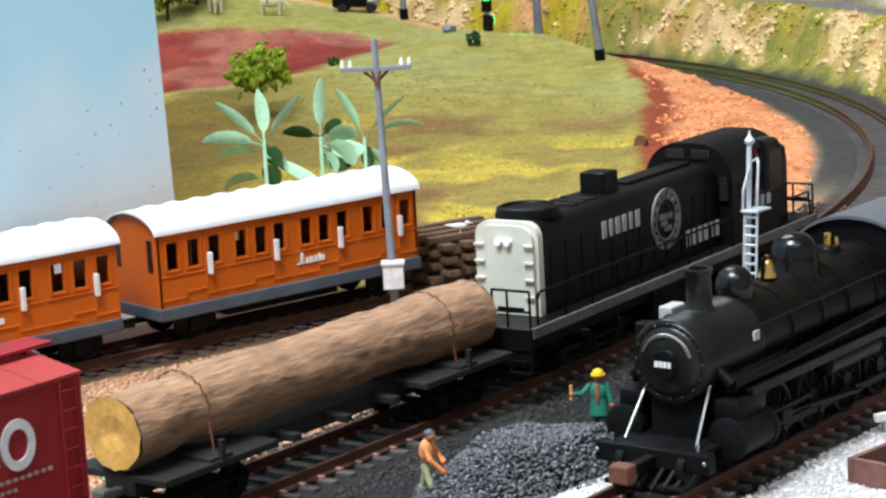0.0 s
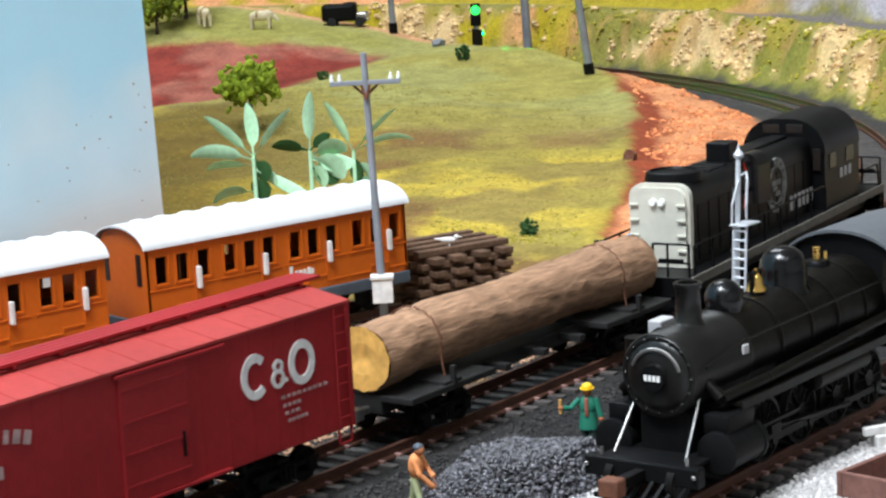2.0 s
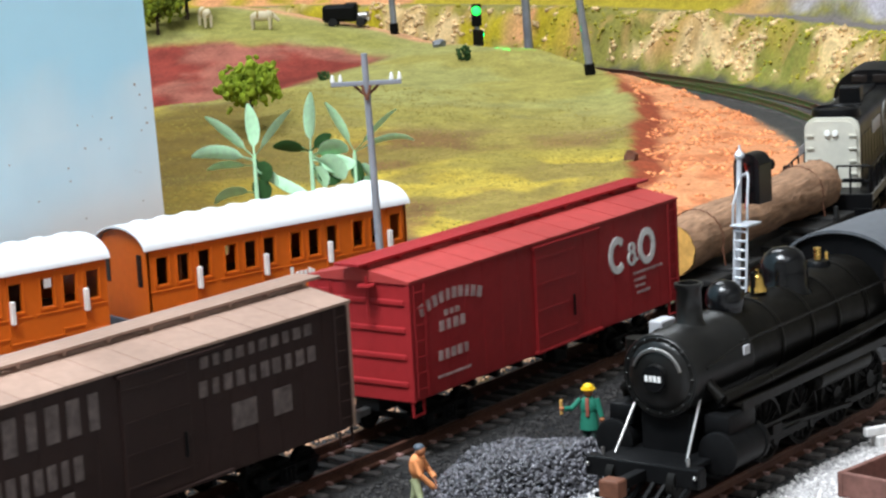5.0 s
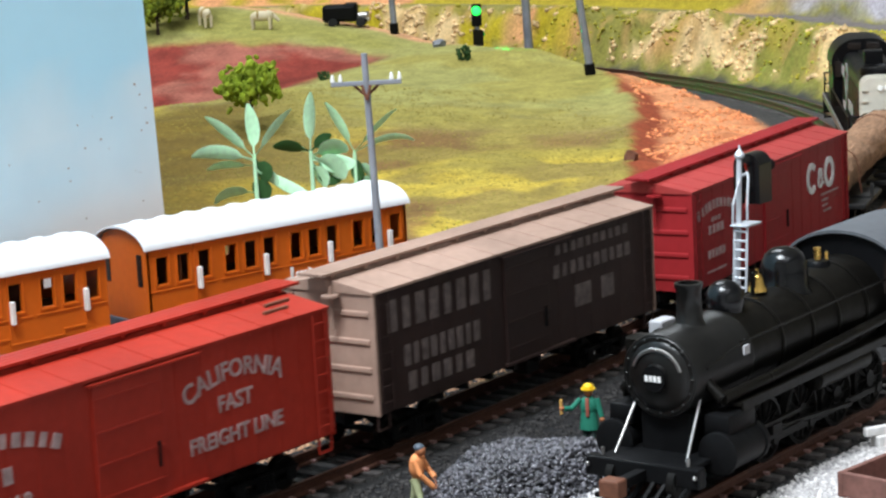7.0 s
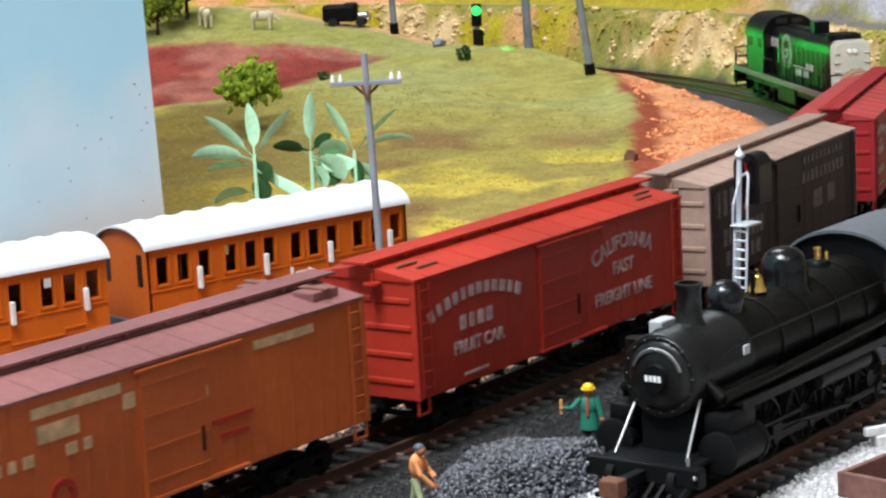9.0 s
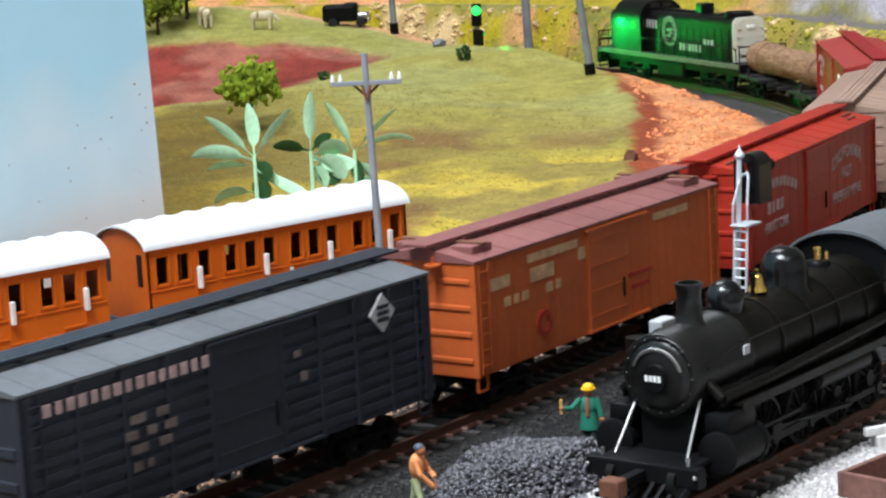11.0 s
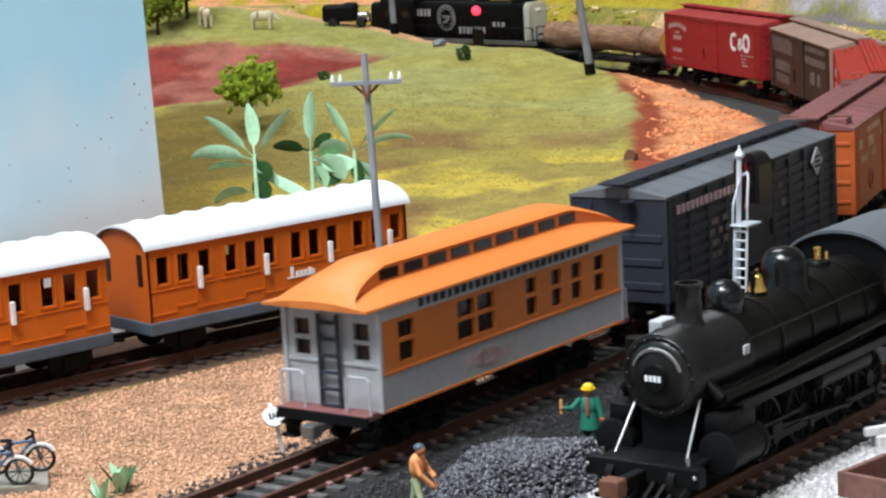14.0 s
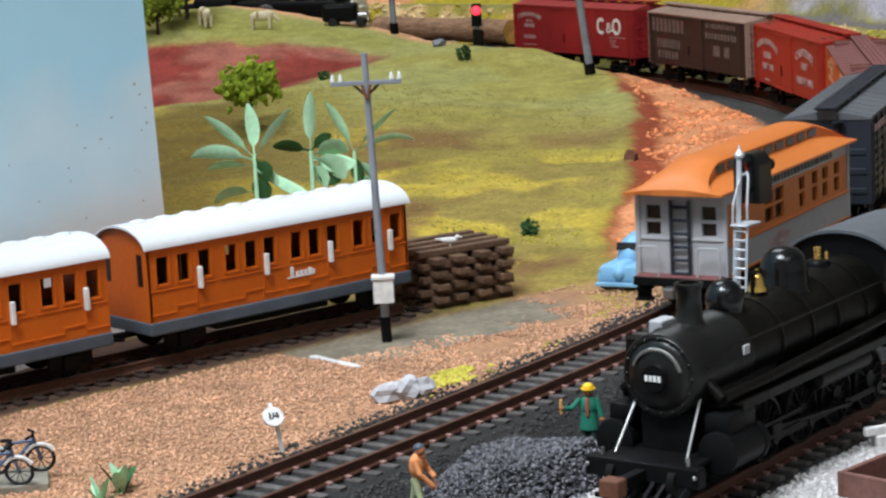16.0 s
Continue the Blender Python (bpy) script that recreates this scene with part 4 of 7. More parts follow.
def diesel():
    """Road switcher, its long hood to the rear (-x); origin under its middle."""
    lo = thing("diesel_locomotive", at(0, 0, 0), "black diesel road switcher locomotive with silver hood end", "locomotive", "cars of the goods train")
    bm = B()
    box(bm, -97, 97, -17.2, 17.2, 15.2, 18.2, 0.3)
    box(bm, -90, 90, -12, 12, 10, 15.2, 0.4)
    part("frame", bm, M["loco_black"], lo)
    for y in (-17.3, 17.3):
        part("side_sill", box(B(), -96.5, 96.5, y - 0.5, y + 0.5, 15.4, 18.5, 0.2), M["sill"], lo, "grey-black worn side sill")
    for x in (-97, 97):
        part("end_plate", box(B(), x - 0.8, x + 0.8, -17.5, 17.5, 7.5, 18.4, 0.3), M["loco_black"], lo)
    part("long_hood", prism(B(), hood_profile(10.6, 18, 45.5, 4.5), -78, 36), M["loco_black"], lo, smooth=True)
    part("short_hood", prism(B(), hood_profile(10.6, 18, 44.0, 4.5), 72, 88), M["loco_black"], lo, smooth=True)
    bm = B()
    prism(bm, hood_profile(10.7, 18, 45.7, 4.6), -80.6, -77.9)
    prism(bm, hood_profile(9.6, 18.5, 44.6, 4.4), -82, -80.5)
    nose = part("hood_end", bm, M["silver"], lo, "silver-grey painted hood end", smooth=True)
    bm = B()
    for y in (-1.5, 1.5):
        rod(bm, (-81.5, y, 40), (-83.2, y, 40), 1.2, seg=12)
    part("headlight", bm, M["porcelain"], nose, "twin pale headlight")
    bm = B()
    for y in (-8.4, 8.4):
        for z in (24, 29, 34, 39):
            box(bm, -82.9, -81.8, y - 1.6, y + 1.6, z - 0.35, z + 0.35, 0.1)
    part("grab_iron", bm, M["silver"], nose)
    part("cab", prism(B(), hood_profile(15.6, 17.8, 51.2, 12, 9), 35, 72), M["loco_black"], lo, smooth=True)
    bm = B()
    prism(bm, hood_profile(16.2, 38.6, 52.0, 12.6, 9), 34.2, 72.8)
    part("cab_roof", bm, M["loco_black"], lo, smooth=True)
    bm = B()
    for y in (-15.7, 15.7):
        box(bm, 40, 47, y - 0.2, y + 0.2, 33, 42, 0.2)
        box(bm, 58, 67, y - 0.2, y + 0.2, 33, 42, 0.2)
    for x in (34.1, 72.9):
        for y in (-12.9, 12.9):
            box(bm, x - 0.3, x + 0.3, y - 1.5, y + 1.5, 33, 41, 0.2)
        for y in (-4.6, 4.6):
            box(bm, x - 0.3, x + 0.3, y - 3.4, y + 3.4, 46.6, 50.0, 0.3)
    part("cab_window", bm, M["window"], lo, "dark cab glazing")
    bm = B()
    lathe(bm, [(9.6, 0), (9.8, 0.8), (9.2, 3.2), (8, 3.6), (7.5, 2.8), (1, 2.8)], 28, Matrix.Translation((-68, 0, 45)))
    part("radiator_fan", bm, M["loco_black"], lo, smooth=True)
    part("exhaust_pipe", box(B(), -30, -21, -4.4, 4.4, 45, 52, 0.5), M["loco_black"], lo)
    bm = B()
    box(bm, -12, 30, -3.2, 3.2, 45.2, 46.6, 0.4)
    for x in (-50, -44, -38):
        box(bm, x - 2, x + 2, -6, 6, 45.3, 46.1, 0.3)
    part("roof_panel", bm, M["loco_black"], lo)
    for sd in (-1, 1):
        for x in np.arange(-74, 34, 9):
            door = part("hood_door", box(B(), x, x + 8, sd * 10.7 - 0.2, sd * 10.7 + 0.2, 20, 38, 0.1), M["loco_black"], lo, "black louvred hood door")
            for z in np.arange(21, 27, 1.2):
                part("louvre", box(B(), x + 1, x + 7, sd * 10.95 - 0.15, sd * 10.95 + 0.15, z, z + 0.5), M["loco_black"], door)
    for sd in (-1, 1):
        bm = B()
        k = -sd
        blocks(bm, sd, k * -32, 37, 25, 5.2, 6, sd * 11.0)
        blocks(bm, sd, k * 24, 24.5, 29, 5.2, 7, sd * 11.0)
        blocks(bm, sd, k * 57, 29.8, 14, 3.6, 3, sd * 15.9)
        part("lettering", bm, M["coach_grey"], lo, "worn grey-white lettering bars")
        bm = B()
        ring(bm, k * -3, 33.5, sd * 10.95, 9.2, 1.3, sx=1.0)
        ring(bm, k * -3, 33.5, sd * 10.95, 6.6, 0.5)
        for a in range(0, 360, 24):
            ring(bm, k * -3 + 8 * math.cos(radians(a)), 33 + 8 * math.sin(radians(a)), sd * 10.97, 0.7, 0.7, n=8)
        box(bm, k * -3 - 4, k * -3 + 4, sd * 11 - 0.25, sd * 11 + 0.25, 33.4, 35.2, 0.1)
        box(bm, k * -3 - 1.2, k * -3 + 3.4, sd * 11 - 0.25, sd * 11 + 0.25, 29.6, 31.2, 0.1)
        box(bm, k * -3 - 3.4, k * -3 + 0.6, sd * 11 - 0.25, sd * 11 + 0.25, 31.5, 33.0, 0.1)
        part("emblem", bm, M["faint"], lo, "round worn grey emblem")
    for sd in (-1, 1):
        bm = B()
        y = sd * 16.6
        for x in np.arange(-92, 34, 15.5):
            rod(bm, (x, y, 17), (x, y, 28), 0.4, seg=6)
        tube(bm, [(-92, y, 19), (-92, y, 26), (-90, y, 28), (30, y, 28), (34, y, 26)], 0.4)
        tube(bm, [(76, y, 27), (92, y, 27), (94, y, 18)], 0.4)
        part("handrail", bm, M["loco_black"], lo)
    for sg in (-1, 1):
        bm = B()
        x = sg * 96
        for y in (-16.5, -9, -4, 4, 9, 16.5):
            rod(bm, (x, y, 17), (x, y, 29), 0.42, seg=6)
        for a, b in ((-16.5, -4), (4, 16.5)):
            rod(bm, (x, a, 29), (x, b, 29), 0.42, seg=6)
            rod(bm, (x, a, 23), (x, b, 23), 0.42, seg=6)
            box(bm, x - 0.3, x + 0.3, min(a, b) + 2, max(a, b) - 2, 23, 24.2)
        part("end_railing", bm, M["loco_black"], lo, "black tubular end railing")
        bm = B()
        for y in (-13.5, 13.5):
            for z in (5.5, 9, 12.5):
                box(bm, x - 2.2, x + 1.0, y - 3.4, y + 3.4, z - 0.4, z + 0.4, 0.1)
            box(bm, x - 1.6, x - 0.8, y - 3.6, y - 3.0, 4.5, 17)
            box(bm, x - 1.6, x - 0.8, y + 3.0, y + 3.6, 4.5, 17)
        box(bm, x - 0.6, x + 0.6, -10, 10, 3, 9, 0.3)
        part("step_well", bm, M["loco_black"], lo)
        coupler(lo, sg * 95, sg)
        bo = bogie(lo, sg * 56, r=5.8, base=16.5)
    bm = B()
    box(bm, -18, 18, -13, 13, 4, 14, 1.2)
    part("fuel_tank", bm, M["loco_black"], lo)
    return lo


diesel_loco = diesel()


def coach():
    """Clerestory observation car, its open end to the rear (-x)."""
    h, w, zb, zt = 60.0, 16.0, 12.4, 41.0
    c = thing("passenger_coach", at(0, 0, 0), "orange and grey clerestory passenger coach with orange roof", "railway coach", "cars of the goods train")
    bm = B()
    box(bm, -h, h, -w, w, zb, 22.5, 0.3)
    part("lower_body", bm, M["coach_grey"], c, "grey lower side panels")
    # window band with real openings, drawn as a wall of piers and rails
    wins = [(-48.2, 7.0), (-20.9, 8.4), (-11.3, 8.4), (11.4, 5.6), (24.6, 5.6), (35.4, 5.6), (47.8, 5.6)]
    for sd in (-1, 1):
        bm = B()
        y0, y1 = sorted((sd * w, sd * (w - 1.2)))
        edges = [-h]
        for x, ww in [(x * -sd, ww) for x, ww in wins][::-sd]:
            edges += [x - ww / 2, x + ww / 2]
        edges.append(h)
        for a, b in zip(edges[::2], edges[1::2]):
            box(bm, a, b, y0, y1, 22.5, 36.6)
        for x, ww in [(x * -sd, ww) for x, ww in wins]:
            box(bm, x - ww / 2, x + ww / 2, y0, y1, 22.5, 24.4)
            box(bm, x - ww / 2, x + ww / 2, y0, y1, 29.6, 30.6)
            box(bm, x - ww / 2, x + ww / 2, y0, y1, 35.2, 36.6)
        bmesh.ops.remove_doubles(bm, verts=bm.verts, dist=0.001)
        side = part("window_band", bm, M["coach_orange"], c, "orange side with sash windows")
        for x, ww in [(x * -sd, ww) for x, ww in wins]:
            part("window_pane", box(B(), x - ww / 2, x + ww / 2, sd * (w - 1.6) - 0.2, sd * (w - 1.6) + 0.2, 23, 36), M["window"], side)
        part("letter_board", box(B(), -h, h, y0 - 0.02, y1 + 0.02, 36.6, 40.6), M["coach_grey"], c, "grey letter board")
        bm = B()
        box(bm, -h, h, *sorted((sd * (w - 0.5), sd * (w + 0.5))), 22.0, 22.9, 0.15)
        box(bm, -h, h, *sorted((sd * (w - 0.5), sd * (w + 0.5))), 12.2, 13.0, 0.15)
        part("belt_rail", bm, M["coach_orange"], c)
        bm = B()
        blocks(bm, sd, 0, 38.6, 86, 2.2, 26, sd * (w + 0.1))
        part("lettering", bm, M["slate"], c, "dark lettering bars on the letter board")
        bm = B()
        blocks(bm, sd, 12 * sd, 17.5, 22, 2.6, 9, sd * (w + 0.1))
        ring(bm, 12 * sd, 17.5, sd * (w + 0.05), 2.2, 1.0, sx=2.2)
        part("emblem", bm, M["dim_white"], c, "faded emblem on the lower panel")
    for sg in (-1, 1):
        bm = B()
        x0, x1 = sorted((sg * h, sg * (h - 1.2)))
        for a, b in ((-w, -12.6), (-7.4, -3.4), (3.4, 7.4), (12.6, w)):
            box(bm, x0 - 0.05, x1 + 0.05, a, b, 22.5, 40.6)
        for a, b in ((-12.6, -7.4), (7.4, 12.6)):
            for z0, z1 in ((22.5, 26), (30.3, 31.4), (36, 40.6)):
                box(bm, x0, x1, a, b, z0, z1)
        box(bm, x0, x1, -3.4, 3.4, 38, 40.6)
        for y in (-w + 0.3, w - 0.3):
            box(bm, sg * h - 0.7, sg * h + 0.7, y - 0.8, y + 0.8, zb, 40.6, 0.2)
        box(bm, sg * h - 0.5, sg * h + 0.5, -w, w, 24.4, 25.2, 0.1)
        end = part("end_wall", bm, M["coach_grey"], c, "pale grey end wall with two sash windows")
        for y in (-10, 10):
            part("window_pane", box(B(), sg * (h - 1.6) - 0.2, sg * (h - 1.6) + 0.2, y - 2.6, y + 2.6, 26, 36), M["window"], end)
        bm = B()
        box(bm, sg * (h - 0.8) - 0.4, sg * (h - 0.8) + 0.4, -3.4, 3.4, 13, 38)
        part("end_door", bm, M["coach_grey"], end)
        bm = B()
        ladder(bm, sg * (h + 1.4), 0, 11, 38, 6.4, 6, axis="y", r=0.65)
        part("end_ladder", bm, M["slate"] if sg < 0 else M["black"], c, "black iron ladder on the end")
        bm = B()
        for y in (-11, 11):
            tube(bm, [(sg * (h + 4), y - 4, 12.5), (sg * (h + 4), y - 4, 21.5), (sg * (h + 4), y - 3, 22.5), (sg * (h + 4), y + 3, 22.5), (sg * (h + 4), y + 4, 21.5), (sg * (h + 4), y + 4, 12.5)], 0.4)
        part("end_railing", bm, M["coach_grey"], c)
        bm = B()
        box(bm, *sorted((sg * (h - 1), sg * (h + 6))), -15, 15, 11, 12.8, 0.3)
        part("platform", bm, M["maroon"], c, "brown end platform")
        bm = B()
        box(bm, *sorted((sg * (h + 5.4), sg * (h + 6.4))), -15.4, 15.4, 9.6, 12.6, 0.3)
        for y in (-13, 13):
            for z in (4.5, 8):
                box(bm, *sorted((sg * (h), sg * (h + 5))), y - 2.5, y + 2.5, z - 0.4, z + 0.4, 0.1)
            box(bm, sg * (h + 2.5) - 0.4, sg * (h + 2.5) + 0.4, y - 2.6, y + 2.6, 4, 11)
        part("buffer_beam", bm, M["black"], c)
    # lower roofs with an upturned eave, and the clerestory that curves down at both ends
    for sd in (-1, 1):
        bm = B()
        rows = []
        for i in range(45):
            x = (i / 44 * 2 - 1) * (h + 7)
            k = min(1.0, math.sqrt(max(0.0, (h + 7.4 - abs(x)) / 22.0)))
            rows.append([bm.verts.new((x, sd * y, z)) for y, z in ((w + 1.6, 40.4), (w + 1.5, 41.1), (14, 41.3 + 1.3 * k), (11, 41.4 + 2.4 * k), (7.4, 41.4 + 3.2 * k), (7.4, 40.4))])
        for a, b in zip(rows, rows[1:]):
            for j in range(6):
                bm.faces.new((a[j], b[j], b[(j + 1) % 6], a[(j + 1) % 6]))
        bm.faces.new(rows[0])
        bm.faces.new(rows[-1])
        bmesh.ops.recalc_face_normals(bm, faces=bm.faces)
        part("lower_roof", bm, M["coach_orange"], c, "orange lower roof", smooth=True)
    bm = B()
    secs = []
    for i in range(45):
        u = i / 44 * 2 - 1
        x = u * (h + 7)
        k = step(np.array([h + 7.2]), np.array([h - 14]), np.array([abs(x)]))[0]
        dome = math.sqrt(max(0.0, min(1.0, (h + 7.4 - abs(x)) / 22.0)))
        top = 41.3 + 9.2 * min(1, dome)
        wide = 7.8 + (1 - min(1, dome))**1.5 * 8.0
        prof = [(wide, 40.4), (wide, top - 2.0 - 1.6 * 0)]
        for j in range(7):
            a = radians(10 + j * 160 / 6)
            prof.append((wide * math.cos(a) * 1.06, top - 2.0 + 2.0 * math.sin(a)))
        prof += [(-wide, top - 2.0), (-wide, 40.4)]
        secs.append([bm.verts.new((x, y, max(40.4, z))) for y, z in prof])
    for a, b in zip(secs, secs[1:]):
        n = len(a)
        for j in range(n):
            bm.faces.new((a[j], b[j], b[(j + 1) % n], a[(j + 1) % n]))
    bm.faces.new(secs[0])
    bm.faces.new(secs[-1])
    bmesh.ops.recalc_face_normals(bm, faces=bm.faces)
    cl = part("clerestory_roof", bm, M["coach_orange"], c, "raised orange clerestory roof", smooth=True)
    for sd in (-1, 1):
        for i in range(9):
            x = -44 + i * 11
            part("clerestory_window", box(B(), x - 4.2, x + 4.2, sd * 7.9 - 0.25, sd * 7.9 + 0.25, 45.0, 47.8, 0.1), M["window"], cl)
    bm = B()
    for x in (-20, 20):
        box(bm, x - 12, x + 12, -9, 9, 6.5, zb, 0.5)
    box(bm, -h, h, -6, 6, 8, zb + 0.2)
    part("underframe", bm, M["black"], c)
    for sg in (-1, 1):
        bogie(c, sg * 38, base=9)
        coupler(c, sg * (h + 3), sg)
    return c


cc = coach()
TRAIN = [(diesel_loco, 266.0, 56), (logc, 95.0, 50), (co, -71.5, 50), (he, -238, 50), (ca, -398, 50), (orr, -561, 50), (rd, -725, 52), (cc, -884, 38)]


# ---- steam locomotive on the near track, front to -x; origin on the rail under the smokebox front ----


def steam_loco():
    lo = thing("steam_locomotive", at(0, -95.5, 0), "weathered black steam locomotive with brass bell", "locomotive")
    ax = 28.6
    along = lambda x0: Matrix.Translation((x0, 0, ax)) @ Matrix.Rotation(radians(90), 4, "Y")
    part("smokebox", lathe(B(), [(10.2, -50), (10.6, -49.4), (10.6, -24), (10.9, -23.6), (10.9, -22.6)], 44, along(0)), M["graphite"], lo, "graphite-grey smokebox", smooth=True)
    bm = B()
    lathe(bm, [(10.6, -22.6), (11.2, 20), (12.6, 34), (12.6, 50)], 44, along(0))
    part("boiler", bm, M["steam_black"], lo, "brown-black weathered boiler", smooth=True)
    for x, r in ((-8, 11.0), (8, 11.2), (22, 11.6), (36, 12.8)):
        part("boiler_band", lathe(B(), [(r + 0.2, x), (r + 0.35, x + 0.2), (r + 0.35, x + 1.0), (r + 0.2, x + 1.2)], 44, along(0)), M["steam_black"], lo, smooth=True)
    bm = B()
    lathe(bm, [(0.1, -52.6), (3.2, -52.5), (3.4, -51.6), (5.2, -51.4), (6.6, -51.0), (8.2, -50.6), (8.6, -50.1), (9.6, -50.2), (10.0, -49.8)], 44, along(0))
    door = part("smokebox_door", bm, M["graphite"], lo, "round graphite smokebox door", smooth=True)
    bm = B()
    for i in range(16):
        a = 2 * math.pi * i / 16
        ball(bm, (-50.3, 9.2 * math.cos(a), ax + 9.2 * math.sin(a)), 0.42, seg=8, rings=5)
    part("door_bolt", bm, M["graphite"], door)
    part("number_disc", lathe(B(), [(3.2, -53.0), (3.2, -52.3)], 24, along(0)), M["black"], door, "black disc with white number bars")
    bm = B()
    for i in range(4):
        y = 1.8 - i * 1.2
        box(bm, -53.3, -52.9, y - 0.42, y + 0.42, ax - 0.7, ax + 0.7)
    part("number_bars", bm, M["white"], door)
    # bright arc modelled in place of the light reflected on the door
    bm = B()
    ring_pts = [(-51.3, 6.8 * math.cos(radians(a)), ax + 6.8 * math.sin(radians(a))) for a in range(20, 165, 9)]
    tube(bm, ring_pts, 0.5)
    part("door_handrail", bm, M["steel"], door, "bright steel arc in place of a reflection", smooth=True)
    bm = B()
    lathe(bm, [(5.0, 37.2), (4.2, 38.2), (3.3, 39.6), (3.1, 47), (3.5, 47.6), (3.6, 48.8), (2.6, 48.9), (2.5, 44)], 28, Matrix.Translation((-35, 0, 0)))
    part("chimney", bm, M["graphite"], lo, "tall black chimney with rim", smooth=True)
    bm = B()
    lathe(bm, [(5.8, 36.5), (4.6, 38.2), (4.7, 39.4), (5.0, 40.8), (4.8, 42.6), (4.0, 44.4), (2.6, 45.7), (1.2, 46.2), (0.1, 46.3)], 28, Matrix.Translation((-17.5, 0, 0)))
    part("sand_dome", bm, M["gloss_black"], lo, "glossy black sand dome", smooth=True)
    bm = B()
    lathe(bm, [(7.4, 37.0), (6.3, 39.0), (6.3, 43.0), (6.0, 45.4), (5.0, 47.4), (3.4, 48.7), (1.6, 49.2), (0.1, 49.3)], 28, Matrix.Translation((14, 0, 0)))
    part("steam_dome", bm, M["gloss_black"], lo, "glossy black steam dome", smooth=True)
    bm = B()
    box(bm, -3.4, -2.4, -0.6, 0.6, 38, 45.4, 0.2)
    box(bm, 1.0, 1.8, -0.6, 0.6, 38, 45.4, 0.2)
    rod(bm, (-3, 0, 45.2), (1.4, 0, 45.2), 0.5, seg=8)
    hang = part("bell_bracket", bm, M["steam_black"], lo)
    part("bell", lathe(B(), [(2.6, 40.2), (2.5, 40.8), (1.9, 41.8), (1.7, 43.4), (1.2, 44.4), (0.5, 44.9), (0.4, 46.0)], 22, Matrix.Translation((-0.8, 0, 0))), M["brass"], hang, "polished brass bell", smooth=True)
    bm = B()
    lathe(bm, [(3.6, 38), (3.4, 41.4), (2.8, 42.2), (0.8, 42.4)], 20, Matrix.Translation((33, 0, 0)))
    tur = part("turret", bm, M["loco_black"], lo, smooth=True)
    part("safety_valve", lathe(B(), [(0.9, 42.2), (0.9, 44.6), (1.1, 44.7), (1.1, 45.6), (0.5, 45.8)], 12, Matrix.Translation((33, 0, 0))), M["brass"], tur, "brass safety valve", smooth=True)
    bm = B()
    for y in (-1.5, 1.7):
        rod(bm, (35.2, y, 41), (35.2, y, 44.2), 0.5, seg=8)
    part("whistle", bm, M["brass"], tur)
    # cab
    prof = [(-17, 16), (-17, 41.0)]
    for i in range(13):
        a = radians(165 - i * 150 / 12)
        prof.append((17.5 * math.cos(a), 36.6 + 10.6 * math.sin(a)))
    prof += [(17, 41.0), (17, 16)]
    part("cab", prism(B(), prof, 48, 76), M["loco_black"], lo, "black cab with arched roof")
    bm = B()
    pts = [(18.4 * math.cos(radians(168 - i * 156 / 14)), 36.9 + 11.2 * math.sin(radians(168 - i * 156 / 14))) for i in range(15)]
    prism(bm, pts + [(y, z - 0.9) for y, z in pts[::-1]], 46.6, 84)
    part("cab_roof", bm, M["slate_roof"], lo, "dusty grey arched cab roof", smooth=True)
    bm = B()
    for y in (-17.1, 17.1):
        box(bm, 54, 61, y - 0.2, y + 0.2, 28, 38, 0.2)
        box(bm, 63, 70, y - 0.2, y + 0.2, 28, 38, 0.2)
    for y in (-14, 14):
        box(bm, 47.8, 48.1, y - 1.8, y + 1.8, 31, 40)
    part("cab_window", bm, M["window"], lo)
    # running boards, pipes, tanks
    for sd in (-1, 1):
        bm = B()
        box(bm, -40, 48, *sorted((sd * 11.5, sd * 17)), 20.2, 21.2, 0.2)
        box(bm, -40, 48, sd * 16.9 - 0.3, sd * 16.9 + 0.3, 19.4, 21.6, 0.1)
        part("running_board", bm, M["steam_black"], lo)
        bm = B()
        tube(bm, [(-44, sd * 9, 27), (-44, sd * 13.8, 23), (-22, sd * 14.2, 23.2), (48, sd * 14.4, 25.5)], 1.5, seg=12)
        for x in (-22, 48):
            ball(bm, (x, sd * 14.2, 23.2 if x < 0 else 25.5), 1.6)
        part("feed_pipe", bm, M["steam_black"], lo, smooth=True)
        bm = B()
        rod(bm, (2, sd * 14, 17.4), (30, sd * 14, 17.4), 3.0, seg=20)
        ball(bm, (2, sd * 14, 17.4), 3.0, sx=0.4)
        ball(bm, (30, sd * 14, 17.4), 3.0, sx=0.4)
        part("air_tank", bm, M["steam_black"], lo, smooth=True)
        bm = B()
        for x in (-30, -10, 10, 30):
            rod(bm, (x, sd * 11.2, 34), (x, sd * 13, 34.6), 0.35, seg=6)
        tube(bm, [(-47, sd * 11.6, 31), (-30, sd * 13, 34.6), (46, sd * 13.4, 35.4)], 0.35)
        part("handrail", bm, M["steam_black"], lo)
        bm = B()
        mt = Matrix.Translation((0, sd * 14.6, 10.5)) @ Matrix.Rotation(radians(90), 4, "Y")
        lathe(bm, [(4.6, -49), (5.4, -48.6), (5.4, -47.4), (5.0, -47.2), (5.0, -33.6), (5.4, -33.4), (5.4, -32.2), (4.6, -31.8)], 24, mt)
        box(bm, -47, -33.5, *sorted((sd * 10, sd * 17)), 14.5, 19.6, 0.8)
        part("cylinder", bm, M["black"], lo, smooth=True)
        bm = B()
        box(bm, -32, -8, sd * 15.4 - 0.5, sd * 15.4 + 0.5, 11.8, 12.8, 0.1)
